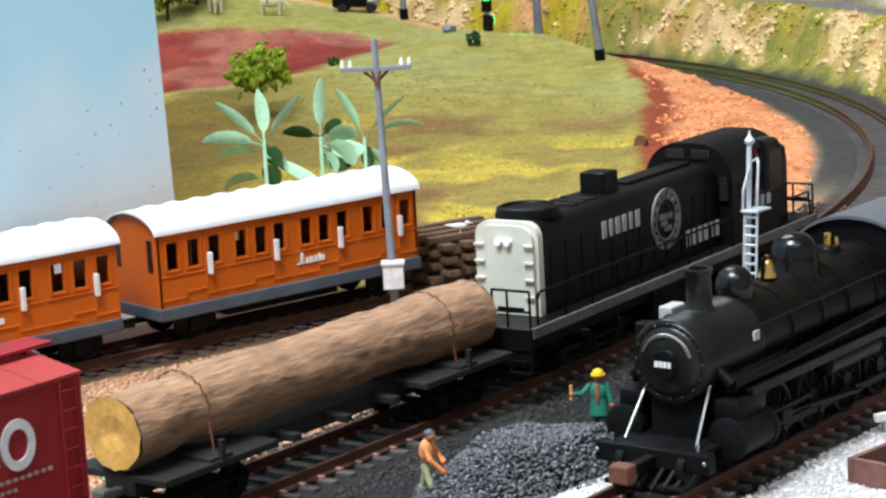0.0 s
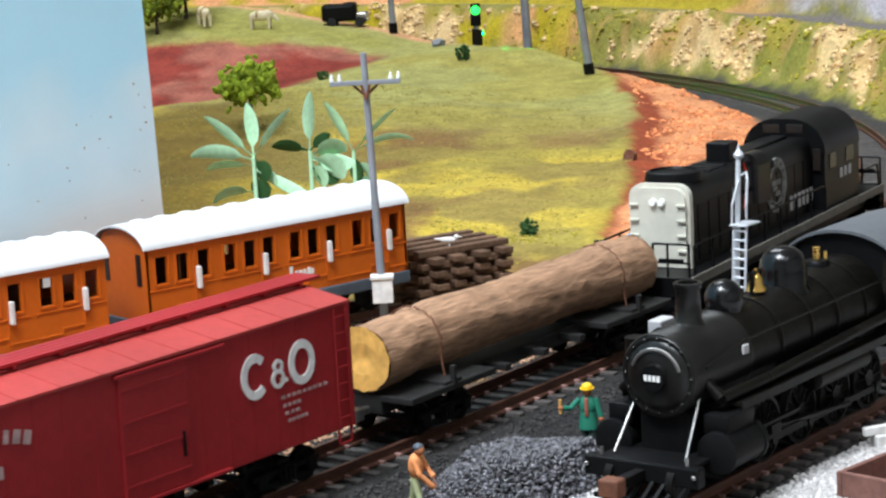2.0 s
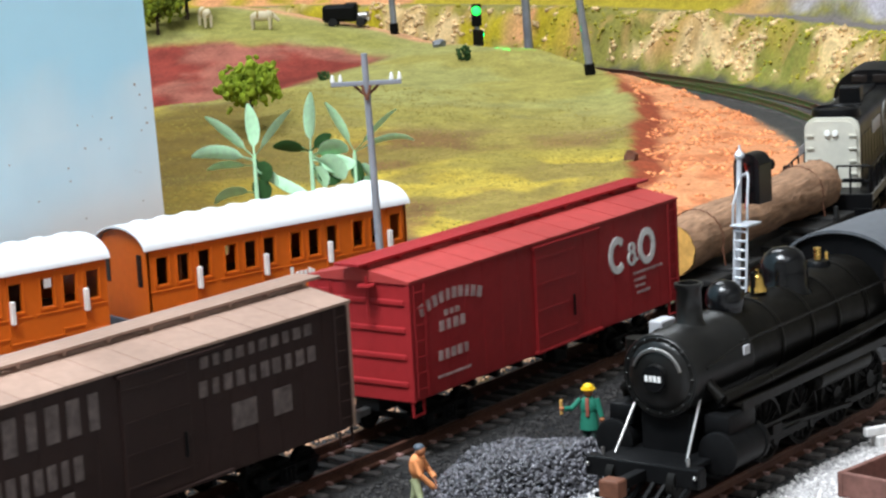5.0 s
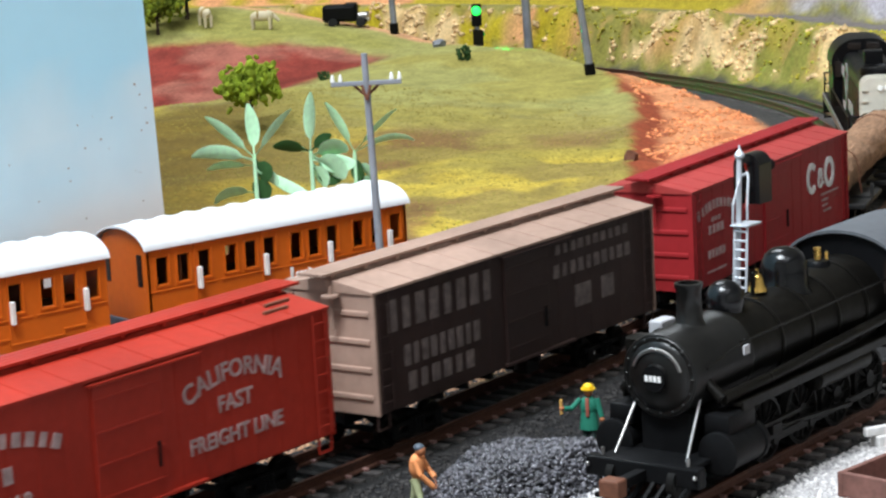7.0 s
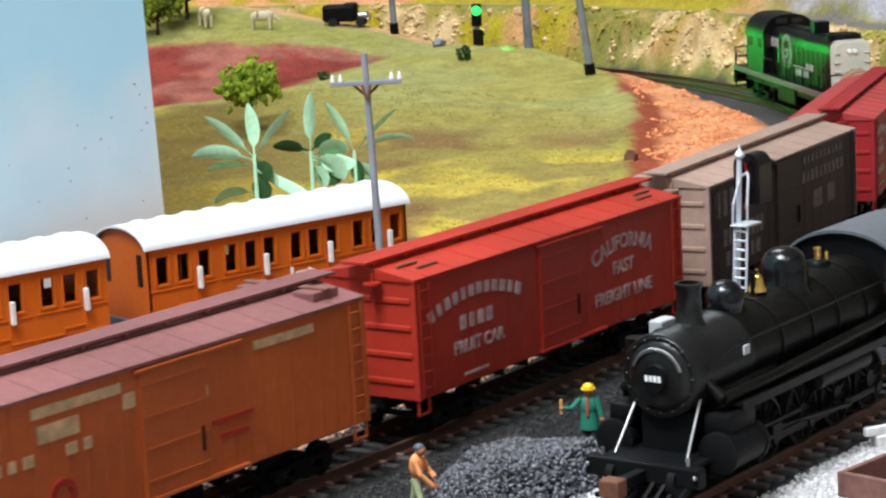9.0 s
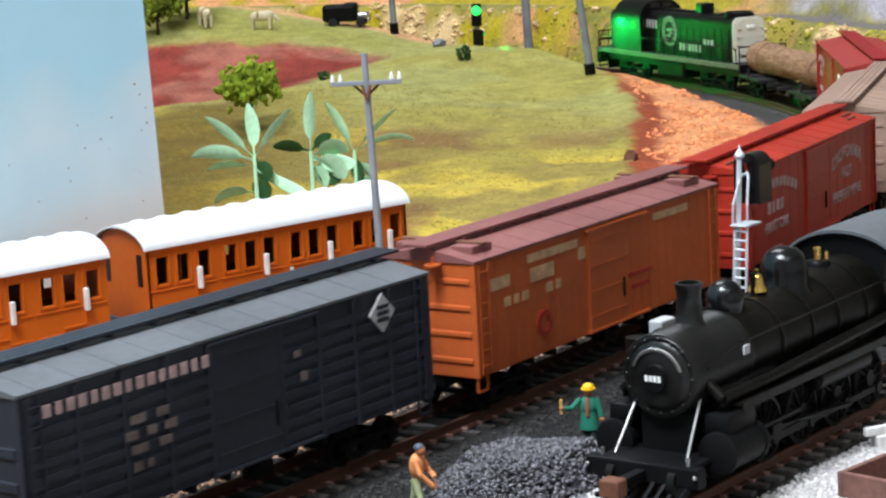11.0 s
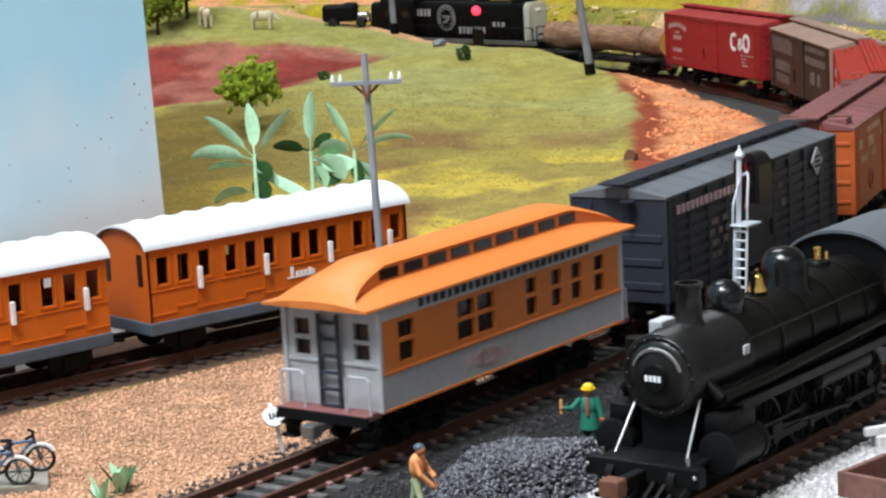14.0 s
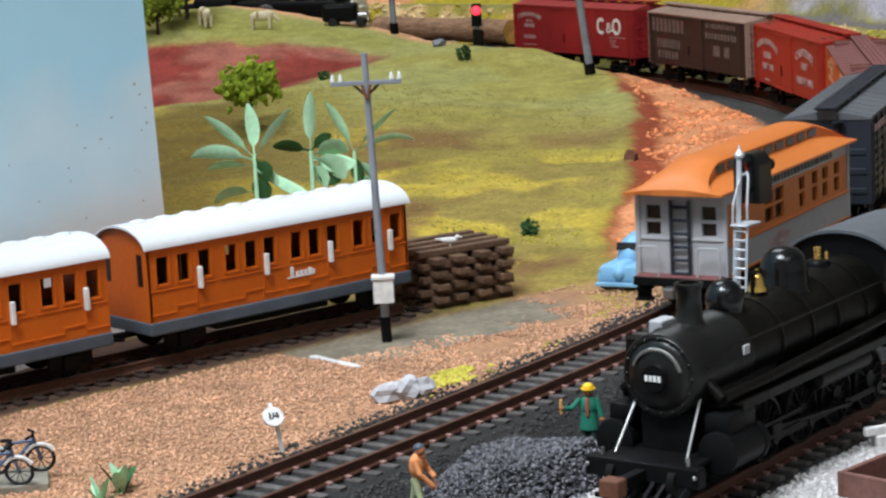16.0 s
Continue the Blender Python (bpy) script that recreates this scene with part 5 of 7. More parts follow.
        box(bm, -32, -8, sd * 15.4 - 0.5, sd * 15.4 + 0.5, 8.2, 9.2, 0.1)
        box(bm, -24, -19, sd * 15.4 - 0.9, sd * 15.4 + 0.9, 9.2, 11.8, 0.2)
        part("crosshead_guide", bm, M["wheel"], lo)
        for x in (-17, 2.5, 22, 41.5):
            mt = Matrix.Translation((x, sd * 9.2, 8.6)) @ Matrix.Rotation(radians(90), 4, "X")
            bm = B()
            lathe(bm, [(7.0, -1.3), (8.6, -1.1), (8.6, 1.1), (7.6, 1.3), (7.2, 0.7), (6.9, 0.2), (2.4, 0.2), (2.2, 1.5), (0.6, 1.5)], 30, mt)
            dw = part("driving_wheel", bm, M["wheel"], lo, "black spoked driving wheel", smooth=True)
            for i in range(12):
                a = 2 * math.pi * i / 12
                part("spoke", rod(B(), (x + 1.5 * math.cos(a), sd * 10, 8.6 + 1.5 * math.sin(a)), (x + 7 * math.cos(a), sd * 10, 8.6 + 7 * math.sin(a)), 0.45, seg=5), M["wheel"], dw)
        bm = B()
        box(bm, -19, 43.5, sd * 12.6 - 0.4, sd * 12.6 + 0.4, 5.4, 7.2, 0.2)
        for x in (-17, 2.5, 22, 41.5):
            rod(bm, (x, sd * 12.0, 6.3), (x, sd * 13.4, 6.3), 1.5, seg=12)
        part("coupling_rod", bm, M["steel"] if sd > 0 else M["wheel"], lo, "oily steel side rod")
        bm = B()
        tube(bm, [(-21, sd * 15, 10.4), (22, sd * 14.2, 6.4)], 0.75)
        part("main_rod", bm, M["wheel"], lo)
        bm = B()
        rod(bm, (-45.5, sd * 8.6, 23.2), (-55.5, sd * 10, 9.8), 0.4, seg=8)
        part("smokebox_brace", bm, M["steel"], lo, "thin bright steel brace rod")
        mt = Matrix.Translation((-57, sd * 8.6, 4.6)) @ Matrix.Rotation(radians(90), 4, "X")
        part("pilot_wheel", lathe(B(), [(3.4, -1.1), (4.6, -1), (4.6, 1), (3.6, 1.1), (1.2, 0.6)], 22, mt), M["wheel"], lo, smooth=True)
    bm = B()
    box(bm, -58, -42, -13.0, 13.0, 8.2, 9.4, 0.3)
    box(bm, -60, -56.5, -16, 16, 4.6, 9.6, 0.5)
    part("pilot_beam", bm, M["black"], lo, "black front buffer beam")
    grid = part("pilot_foot", box(B(), -64, -60, -11, 11, 0.6, 1.8, 0.3), M["black"], lo)
    for i in range(9):
        y = -13 + i * 3.25
        part("pilot_bar", rod(B(), (-58.5, y, 5.6), (-66 + abs(y) * 0.35, y * 0.8, 0.8), 0.7, seg=6), M["black"], grid)
    bm = B()
    box(bm, -75.0, -70.5, -2.8, 2.6, 4.4, 9.0, 0.6)
    part("front_coupler", bm, M["rust"], lo, "rusty brown front coupler")
    part("coupler_shank", box(B(), -71, -58, -1.4, 1.4, 5.4, 8.0, 0.3), M["black"], lo)
    for y in (-15, 15):
        part("marker_stud", ball(B(), (-60.4, y, 7.6), 0.6, seg=10, rings=6), M["steel"], lo, smooth=True)
        part("step_post", rod(B(), (-58, y * 0.8, 9.2), (-58, y * 0.8, 11.5), 0.5, seg=8), M["steel"], lo)
    bm = B()
    box(bm, -48, 50, -7, 7, 8, 19.5, 0.5)
    box(bm, -42, -26, -9, 9, 12, 20, 0.5)
    part("main_frame", bm, M["black"], lo)
    bm = B()
    box(bm, -28, -21, 12.4, 16.4, 30.5, 36.5, 0.5)
    pump = part("tool_box", bm, M["coach_grey"], lo, "pale grey box beside the chimney")
    bm = B()
    rod(bm, (-36, 15, 21), (-36, 15, 34), 2.8, seg=18)
    lathe(bm, [(3.3, 27), (3.3, 28.4)], 18, Matrix.Translation((-36, 15, 0)))
    box(bm, -38, -22, 11, 17, 21, 30.6, 0.4)
    part("air_pump", bm, M["steam_black"], lo, smooth=True)
    bm = B()
    box(bm, -27.4, -24.8, -10.9, -10.3, ax + 1.4, ax + 3.6)
    part("builder_plate", bm, M["coach_grey"], lo, "small pale builder's plate", m=Matrix.Rotation(0, 4, "X"))
    return lo


steam_loco()

# ---- the orange toy coaches on the siding ----


def toy_coach(m):
    L, W = 107.0, 28.0
    c = thing("toy_coach", m, "orange plastic toy coach with white roof and grey sole", "railway coach", "orange coaches on the siding")
    wins = [5.8, 13.9, 22.1, 32.6, 40.6, 48.2, 59.2, 66.8, 74.6, 85.8, 93.8, 102.0]
    ww, z0, z1 = 4.4, 24.4, 33.2
    for y in (0.0, W):
        bm = B()
        ya, yb = (0.0, 1.2) if y == 0 else (W - 1.2, W)
        edges = [0.0]
        for x in wins:
            edges += [x - ww / 2, x + ww / 2]
        edges.append(L)
        for a, b in zip(edges[::2], edges[1::2]):
            box(bm, a, b, ya, yb, z0, z1)
        box(bm, 0, L, ya, yb, 12.3, z0)
        box(bm, 0, L, ya, yb, z1, 37.3)
        out = -0.35 if y == 0 else 0.35
        wall = part("side_wall", bm, M["toy_orange"], c)
        bm = B()
        yo = sorted((y + out, y + (0.1 if y == 0 else -0.1)))
        for x in wins:                                        # raised beading round each window
            for a, b, p, q in ((x - ww / 2 - 0.8, x - ww / 2 - 0.25, z0 - 0.8, z1 + 0.6), (x + ww / 2 + 0.25, x + ww / 2 + 0.8, z0 - 0.8, z1 + 0.6),
                               (x - ww / 2 - 0.8, x + ww / 2 + 0.8, z0 - 0.8, z0 - 0.2)):
                box(bm, a, b, *yo, p, q, 0.12)
        for x0 in (0.8, 27.6, 54.4, 81.2):                    # door outlines and waist panels
            box(bm, x0, x0 + 25.4, *yo, 22.2, 22.7, 0.12)
            box(bm, x0, x0 + 9, *yo, 14.4, 15.0, 0.12)
            box(bm, x0 + 17.5, x0 + 25.4, *yo, 14.4, 15.0, 0.12)
            box(bm, x0 + 9, x0 + 9.6, *yo, 14.4, 16.8, 0.12)
            box(bm, x0 + 17, x0 + 17.6, *yo, 14.4, 16.8, 0.12)
            box(bm, x0 + 9, x0 + 17.6, *yo, 16.2, 16.9, 0.12)
            box(bm, x0 + 17.2, x0 + 17.6, *yo, 14, 36, 0.1)
        box(bm, 0, L, *yo, 36.2, 36.8, 0.12)
        part("beading", bm, M["toy_orange"], wall)
        for x in (19.4, 46.0, 72.8, 98.9):
            part("door_handle", box(B(), x - 0.75, x + 0.75, *sorted((y + out * 5, y)), 20.9, 28.2, 0.35), M["white"], wall, "white upright handle")
        bm = B()
        for i, (a, hgt) in enumerate(((0, 3.6), (2.2, 1.8), (3.9, 1.8), (5.6, 1.8), (7.4, 2.2), (8.8, 1.6))):
            box(bm, 56 + a, 57.3 + a, *yo, 18.2, 18.2 + hgt, 0.15)
        box(bm, 54.6, 66, *yo, 18.0, 18.35)
        part("lettering", bm, M["white"], wall, "short white script bar")
    for x in (0.0, L):
        bm = B()
        xa, xb = (0.0, 1.2) if x == 0 else (L - 1.2, L)
        pts = [(1.2, 12.3), (1.2, 36.6)] + [(14 - 12.8 * math.cos(radians(180 * i / 12)), 36.8 + 5.0 * math.sin(radians(180 * i / 12))) for i in range(13)] + [(26.8, 36.6), (26.8, 12.3)]
        prism(bm, pts, xa, xb)
        box(bm, xa - 0.3 if x == 0 else xa, xb if x == 0 else xb + 0.3, 0, 1.6, 12.3, 37, 0.2)
        box(bm, xa - 0.3 if x == 0 else xa, xb if x == 0 else xb + 0.3, 26.4, 28, 12.3, 37, 0.2)
        end = part("end_wall", bm, M["toy_orange"], c, "plain orange end wall")
        for y in (4.4, 23.6):
            part("end_window", box(B(), x - 0.25, x + 0.25, y - 1.5, y + 1.5, 24, 34.5, 0.2), M["window"], end)
    bm = B()
    pts = [(14 - 15.2 * math.cos(radians(8 + 164 * i / 16)), 35.9 + 7.2 * math.sin(radians(8 + 164 * i / 16))) for i in range(17)]
    prism(bm, pts + [(y, z - 0.7) for y, z in pts[::-1]], -1.4, L + 1.4)
    roof = part("roof", bm, M["toy_roof"], c, "white curved plastic roof", smooth=True)
    for x in np.arange(7, L - 3, 9.4):
        for y in (14.5, 8.5):
            part("roof_vent", ball(B(), (x, y, 43.0 if y > 10 else 42.2), 2.5, sx=1.35, sy=0.9, sz=0.40 if y > 10 else 0.16), M["toy_roof"], roof, smooth=True)
    bm = B()
    box(bm, 1.3, L - 1.3, 1.3, W - 1.3, 12.6, 13.4)
    box(bm, 1.3, L - 1.3, 13.6, 14.4, 13.4, 24.0)
    for x in (13.5, 27, 54, 80.6):
        box(bm, x - 0.4, x + 0.4, 1.3, W - 1.3, 13.4, 36)
    part("interior", bm, M["toy_inside"], c, "brown compartment walls")
    bm = B()
    box(bm, -0.6, L + 0.6, -0.8, W + 0.8, 8.2, 12.4, 0.5)
    part("sole_bar", bm, M["toy_sole"], c, "blue-grey sole bar")
    bm = B()
    for x in (14, L - 14):
        for y in (2.5, W - 2.5):
            prism_pts = box(bm, x - 8, x + 8, y - 0.8, y + 0.8, 3.4, 8.4, 0.4)
            box(bm, x - 3, x + 3, y - 1.6, y + 1.6, 2.6, 7.4, 0.4)
    box(bm, 30, L - 30, 8, W - 8, 4, 8.4, 0.5)
    part("axle_guard", bm, M["black"], c, "black axle guards")
    for x in (14, L - 14):
        for y in (5.1, 22.9):
            mt = Matrix.Translation((x, y, 5.6)) @ Matrix.Rotation(radians(90), 4, "X")
            part("wheel", lathe(B(), [(4.2, -1.2), (5.6, -1), (5.6, 1), (4.4, 1.2), (1.5, 0.6)], 22, mt), M["wheel"], c, smooth=True)
    for sg, x in ((-1, 0), (1, L)):
        bm = B()
        box(bm, *sorted((x, x + sg * 6)), 12.6, 15.4, 6.4, 8.2, 0.3)
        tube(bm, [(x + sg * 5, 9, 7), (x + sg * 7, 9, 7), (x + sg * 7, 19, 7), (x + sg * 5, 19, 7)], 0.6)
        part("coupling_hook", bm, M["black"], c)
    return c


annie = toy_coach(at(-1.2, 124.2, 0, -12.8))
copy_thing(annie, at(-15.4 - 107 * math.cos(radians(12.8)), 128.2 + 107 * math.sin(radians(12.8)), 0, -12.8))

# ---- poles, signals and signs ----


def telegraph_pole():
    p = thing("telegraph_pole", at(68.5, 84.1, -4.4, 0), "grey telegraph pole with crossarm and white box", "telegraph pole")
    part("mast", rod(B(), (0, 0, 2), (-1.6, 1.3, 97), 1.5, 1.05, seg=14), M["pole"], p, smooth=True)
    part("foot", rod(B(), (0, 0, -0.2), (-0.1, 0.1, 8.6), 1.75, seg=14), M["black"], p, "black painted foot")
    d = Vector((13.8, -18.1, -0.6)).normalized()
    bm = B()
    box(bm, -11.6, 11.6, -0.7, 0.7, -0.75, 0.75, 0.2)
    turn = math.degrees(math.atan2(d.y, d.x))
    arm = part("crossarm", bm, M["pole"], p, m=at(-1.5, 1.2, 87.2, turn))
    for x in (-11, -8.4, 8.4, 11):
        part("insulator", lathe(B(), [(0.4, 0.6), (0.75, 1.0), (0.6, 1.9), (0.42, 2.9), (0.15, 3.3)], 10, Matrix.Translation((x, 0, 0))), M["porcelain"], arm, "white insulator", smooth=True)
    bm = B()
    tube(bm, [(-5, 0.9, 0.2), (0, 1.3, -4.6), (5, 0.9, 0.2)], 0.45)
    tube(bm, [(-1.4, -1.0, -0.6), (0, -1.6, -5.5), (1.4, -1.0, -0.6)], 0.5)
    part("arm_brace", bm, M["rust"], arm, "rust-brown brace")
    bm = B()
    box(bm, -3.4, 3.4, -2.4, 2.4, -4.5, 4.0, 0.3)
    box(bm, -3.9, 3.9, -2.9, 2.9, 3.6, 4.8, 0.3)
    part("switch_box", bm, M["white"], p, "white switch box", m=at(-2.2, -1.6, 18.4, turn))


telegraph_pole()


def plain_pole(x, y, hgt, lean, r=2.0):
    """A pole whose top leans to the north-west by lean degrees."""
    k = hgt * math.tan(radians(lean))
    tip = Vector((-0.6 * k, 0.8 * k, hgt))
    p = thing("line_pole", at(x, y, ground_z(x, y) - 0.4), "plain grey line pole with black foot", "pole", "grey poles on the hill")
    part("mast", rod(B(), (0, 0, 2), tip, r, r * 0.8, seg=12), M["pole"], p, smooth=True)
    part("foot", rod(B(), (0, 0, -0.5), tip * (7.5 / hgt), r * 1.3, seg=12), M["black"], p, "black painted foot")


plain_pole(706, 416, 95, 6.5, 2.7)
plain_pole(794, 646, 80, 2.0, 2.5)
plain_pole(*[float(v) for v in line(1108, 27)[:2]], 95, 1.5, 3.4)

SPECTACLES = []


def near_signal():
    s = thing("railway_signal", at(76, -45, -4.6), "silver signal mast with ladder and black signal head", "railway signal")
    top = 70.0
    mast = part("mast", rod(B(), (0, 0, 0), (5.5, 0, top - 3), 0.9, 0.8, seg=14), M["alu"], s, smooth=True)
    part("base", box(B(), -4, 4, -4, 4, -0.5, 4, 0.6), M["concrete"], s)
    part("finial", lathe(B(), [(0.9, -3.6), (1.5, -3.1), (1.6, -2.3), (1.0, -1.5), (0.5, -0.8), (0.2, 0.6)], 16, Matrix.Translation((5.6, 0, top - 1))), M["alu"], s, smooth=True)
    bm = B()
    for k in (-2.6, 1.6):
        tube(bm, [(-2.8, k - 1.8, 3), (1.2, k - 1.8, 46)], 0.4)
    for i in range(15):
        z = 5 + i * 2.8
        x = -2.8 + (z - 3) / 43 * 4.0
        rod(bm, (x, -4.4, z), (x, -0.2, z), 0.36, seg=6)
    part("ladder", bm, M["alu"], s, "thin silver ladder")
    bm = B()
    tube(bm, [(1.0, -4.6, 48), (0.8, -4.8, 52), (2.6, -4.4, 60), (4.6, -3.0, 61.5), (5.2, -1.0, 60.5)], 0.38)
    tube(bm, [(1.4, 0.6, 46), (1.2, 0.2, 52), (3.6, -0.4, 58), (5.0, -0.4, 59.5)], 0.38)
    part("hand_hoop", bm, M["alu"], s)
    part("platform", box(B(), 0.0, 9.0, -5.0, 0.8, 45.6, 46.2, 0.15), M["alu"], s, "small silver platform")
    turn = Matrix.Translation((5.4 * MM, 0, 0)) @ pose(0, 0, 0, 0, 0, 0)
    bm = B()
    prism(bm, hood_profile(4.4, 51.2, 66.4, 3.8), 4.0, 11.6)
    head = part("signal_head", bm, M["gloss_black"], s, "glossy black signal head", m=turn, smooth=True)
    bm = B()
    rod(bm, (0, 0, 63), (4.4, 0, 63), 0.8, seg=8)
    rod(bm, (0, 0, 55), (4.4, 0, 55), 0.8, seg=8)
    part("bracket", bm, M["black"], head)
    hood = B()
    lathe(hood, [(1.5, 0), (1.9, 0), (1.9, 7.0), (1.5, 7.0), (1.5, 0.1)], 20, Matrix.Translation((11.6, 0, 61.2)) @ Matrix.Rotation(radians(90), 4, "Y"))
    hood.faces.ensure_lookup_table()
    bmesh.ops.delete(hood, geom=[f for f in hood.faces if len(f.verts) > 4], context="FACES")
    part("lens_hood", hood, M["black"], head)
    bm = B()
    tube(bm, [(6.6, -1.0, 64), (7.6, -1.6, 60), (7.2, -1.4, 55), (6.4, -1.0, 50)], 0.35)
    part("wire", bm, M["scarlet"], s, "thin red wire")
    # the coloured lenses turn on a disc in front of the lamp
    spot = (17.6, 0, 59.0)
    disc = part("spectacle", lathe(B(), [(0.6, -0.2), (0.6, 0.2)], 12, Matrix.Rotation(radians(90), 4, "Y")), M["black"], s, m=at(*spot, 0))
    part("green_lens", lathe(B(), [(0.8, -0.15), (0.8, 0.15)], 20, Matrix.Translation((0, 0, 2.2)) @ Matrix.Rotation(radians(90), 4, "Y")), M["green_lamp"], disc, "glowing green lens")
    part("red_lens", lathe(B(), [(0.8, -0.15), (0.8, 0.15)], 20, Matrix.Translation((0, 0, -2.2)) @ Matrix.Rotation(radians(90), 4, "Y")), M["red_lamp"], disc, "glowing red lens")
    bm = B()
    box(bm, 12.6, 13.2, -2.6, 2.6, 54.4, 58.9, 0.2)
    box(bm, 11.4, 13.2, -2.6, 2.6, 54.0, 54.6, 0.2)
    box(bm, 11.4, 13.2, -2.6, -2.2, 54.4, 58.9, 0.1)
    box(bm, 11.4, 13.2, 2.2, 2.6, 54.4, 58.9, 0.1)
    part("lens_cover", bm, M["black"], head)
    SPECTACLES.append((disc, spot, 0))


near_signal()


def far_signal():
    x, y = 790.0, 567.0
    z = ground_z(x, y)
    face = math.degrees(math.atan2(-368 - y, -491 - x))
    s = thing("railway_signal", at(x, y, z - 6.0, face), "distant grey signal post with glowing round lamp", "railway signal")
    part("mast", rod(B(), (0, 0, 0), (0, 0, 28), 1.9, seg=12), M["pole"], s, smooth=True)
    bm = B()
    box(bm, -3, 0, -3.6, 3.6, 22, 38, 0.8)
    part("signal_head", bm, M["black"], s)
    disc = part("spectacle", lathe(B(), [(0.6, -0.3), (0.6, 0.3)], 12, Matrix.Rotation(radians(90), 4, "Y")), M["black"], s, m=at(0.7, 0, 29.4))
    part("green_lens", ball(B(), (0, 0, 3.6), 3.3, sx=0.4), M["green_lamp"], disc, "glowing green lens", smooth=True)
    part("red_lens", ball(B(), (0, 0, -3.6), 3.3, sx=0.4), M["red_lamp"], disc, "glowing red lens", smooth=True)
    bm = B()
    box(bm, 2.4, 3.0, -3.6, 3.6, 22, 29.2, 0.3)
    for yy in (-3.4, 3.4):
        box(bm, -0.2, 3.0, yy - 0.3, yy + 0.3, 22, 29.2, 0.1)
    part("lens_cover", bm, M["black"], s)
    SPECTACLES.append((disc, (0.7, 0, 29.4), 0))
    # second, hooded lamp, added to throw the signal's colour on trains round the curve
    aim_ = -110.0 - face
    turn = pose(0, 0, 0, 0, 0, aim_)
    lamp = part("beam_lamp", box(B(), -2.4, 1.4, -2.6, 2.6, 10, 18.6, 0.5), M["black"], s, m=turn)
    hood = B()
    lathe(hood, [(1.7, 0), (2.1, 0), (2.1, 5.0), (1.7, 5.0), (1.7, 0.1)], 20, Matrix.Translation((1.4, 0, 16.4)) @ Matrix.Rotation(radians(90), 4, "Y"))
    bmesh.ops.delete(hood, geom=[f for f in hood.faces if len(f.verts) > 4], context="FACES")
    part("lens_hood", hood, M["black"], lamp)
    # added plates: one hides the extra lens, one keeps its light off the ground
    part("side_visor", box(B(), -1.0, 12.0, -3.2, -2.8, 8.6, 20.0), M["black"], lamp)
    part("lower_visor", box(B(), 1.4, 5.5, -2.0, 2.0, 14.9, 15.5), M["black"], lamp)
    bm = B()
    box(bm, 2.6, 3.2, -2.6, 2.6, 10, 14.1, 0.2)
    box(bm, 1.3, 3.2, -2.6, 2.6, 9.6, 10.1, 0.1)
    box(bm, 1.3, 3.2, -2.6, -2.2, 10, 14.1, 0.1)
    box(bm, 1.3, 3.2, 2.2, 2.6, 10, 14.1, 0.1)
    part("lens_cover", bm, M["black"], lamp)
    spot = (2.0 * math.cos(radians(aim_)), 2.0 * math.sin(radians(aim_)), 14.2)
    disc = part("spectacle", lathe(B(), [(0.5, -0.2), (0.5, 0.2)], 12, Matrix.Rotation(radians(90), 4, "Y")), M["black"], s, m=at(*spot, aim_))
    part("green_lens", lathe(B(), [(0.8, -0.15), (0.8, 0.15)], 20, Matrix.Translation((0, 0, 2.2)) @ Matrix.Rotation(radians(90), 4, "Y")), M["green_beam"], disc, "glowing green lens")
    part("red_lens", lathe(B(), [(0.8, -0.15), (0.8, 0.15)], 20, Matrix.Translation((0, 0, -2.2)) @ Matrix.Rotation(radians(90), 4, "Y")), M["red_beam"], disc, "glowing red lens")
    SPECTACLES.append((disc, spot, aim_))


far_signal()


def whistle_sign():
    s = thing("whistle_sign", at(-53.3, 25, -4.6, 0), "white round sign on a leaning white post", "sign")
    part("post", box(B(), -0.6, 0.6, -0.5, 0.5, -0.3, 11, 0.15), M["white"], s, m=pose(0, 0, 0, 0, -8, -40))
    d = Matrix.Translation((-1.6 * MM, 1.2 * MM, 10.4 * MM)) @ pose(0, 0, 0, 52, 0, -32)
    disc = part("disc", lathe(B(), [(2.9, -0.35), (3.0, 0), (2.9, 0.35)], 28), M["white"], s, m=d, smooth=True)
    part("tip", box(B(), -0.6, 0.6, 2.4, 4.2, -0.3, 0.3, 0.2), M["white"], s, m=d)
    o = word("1/4", 2.4, 0, 0, 0, -1, M["black"], disc)
    o.matrix_basis = pose(0, 0, 0.0005, -90, 0, 0)


whistle_sign()

# ---- sky board ----


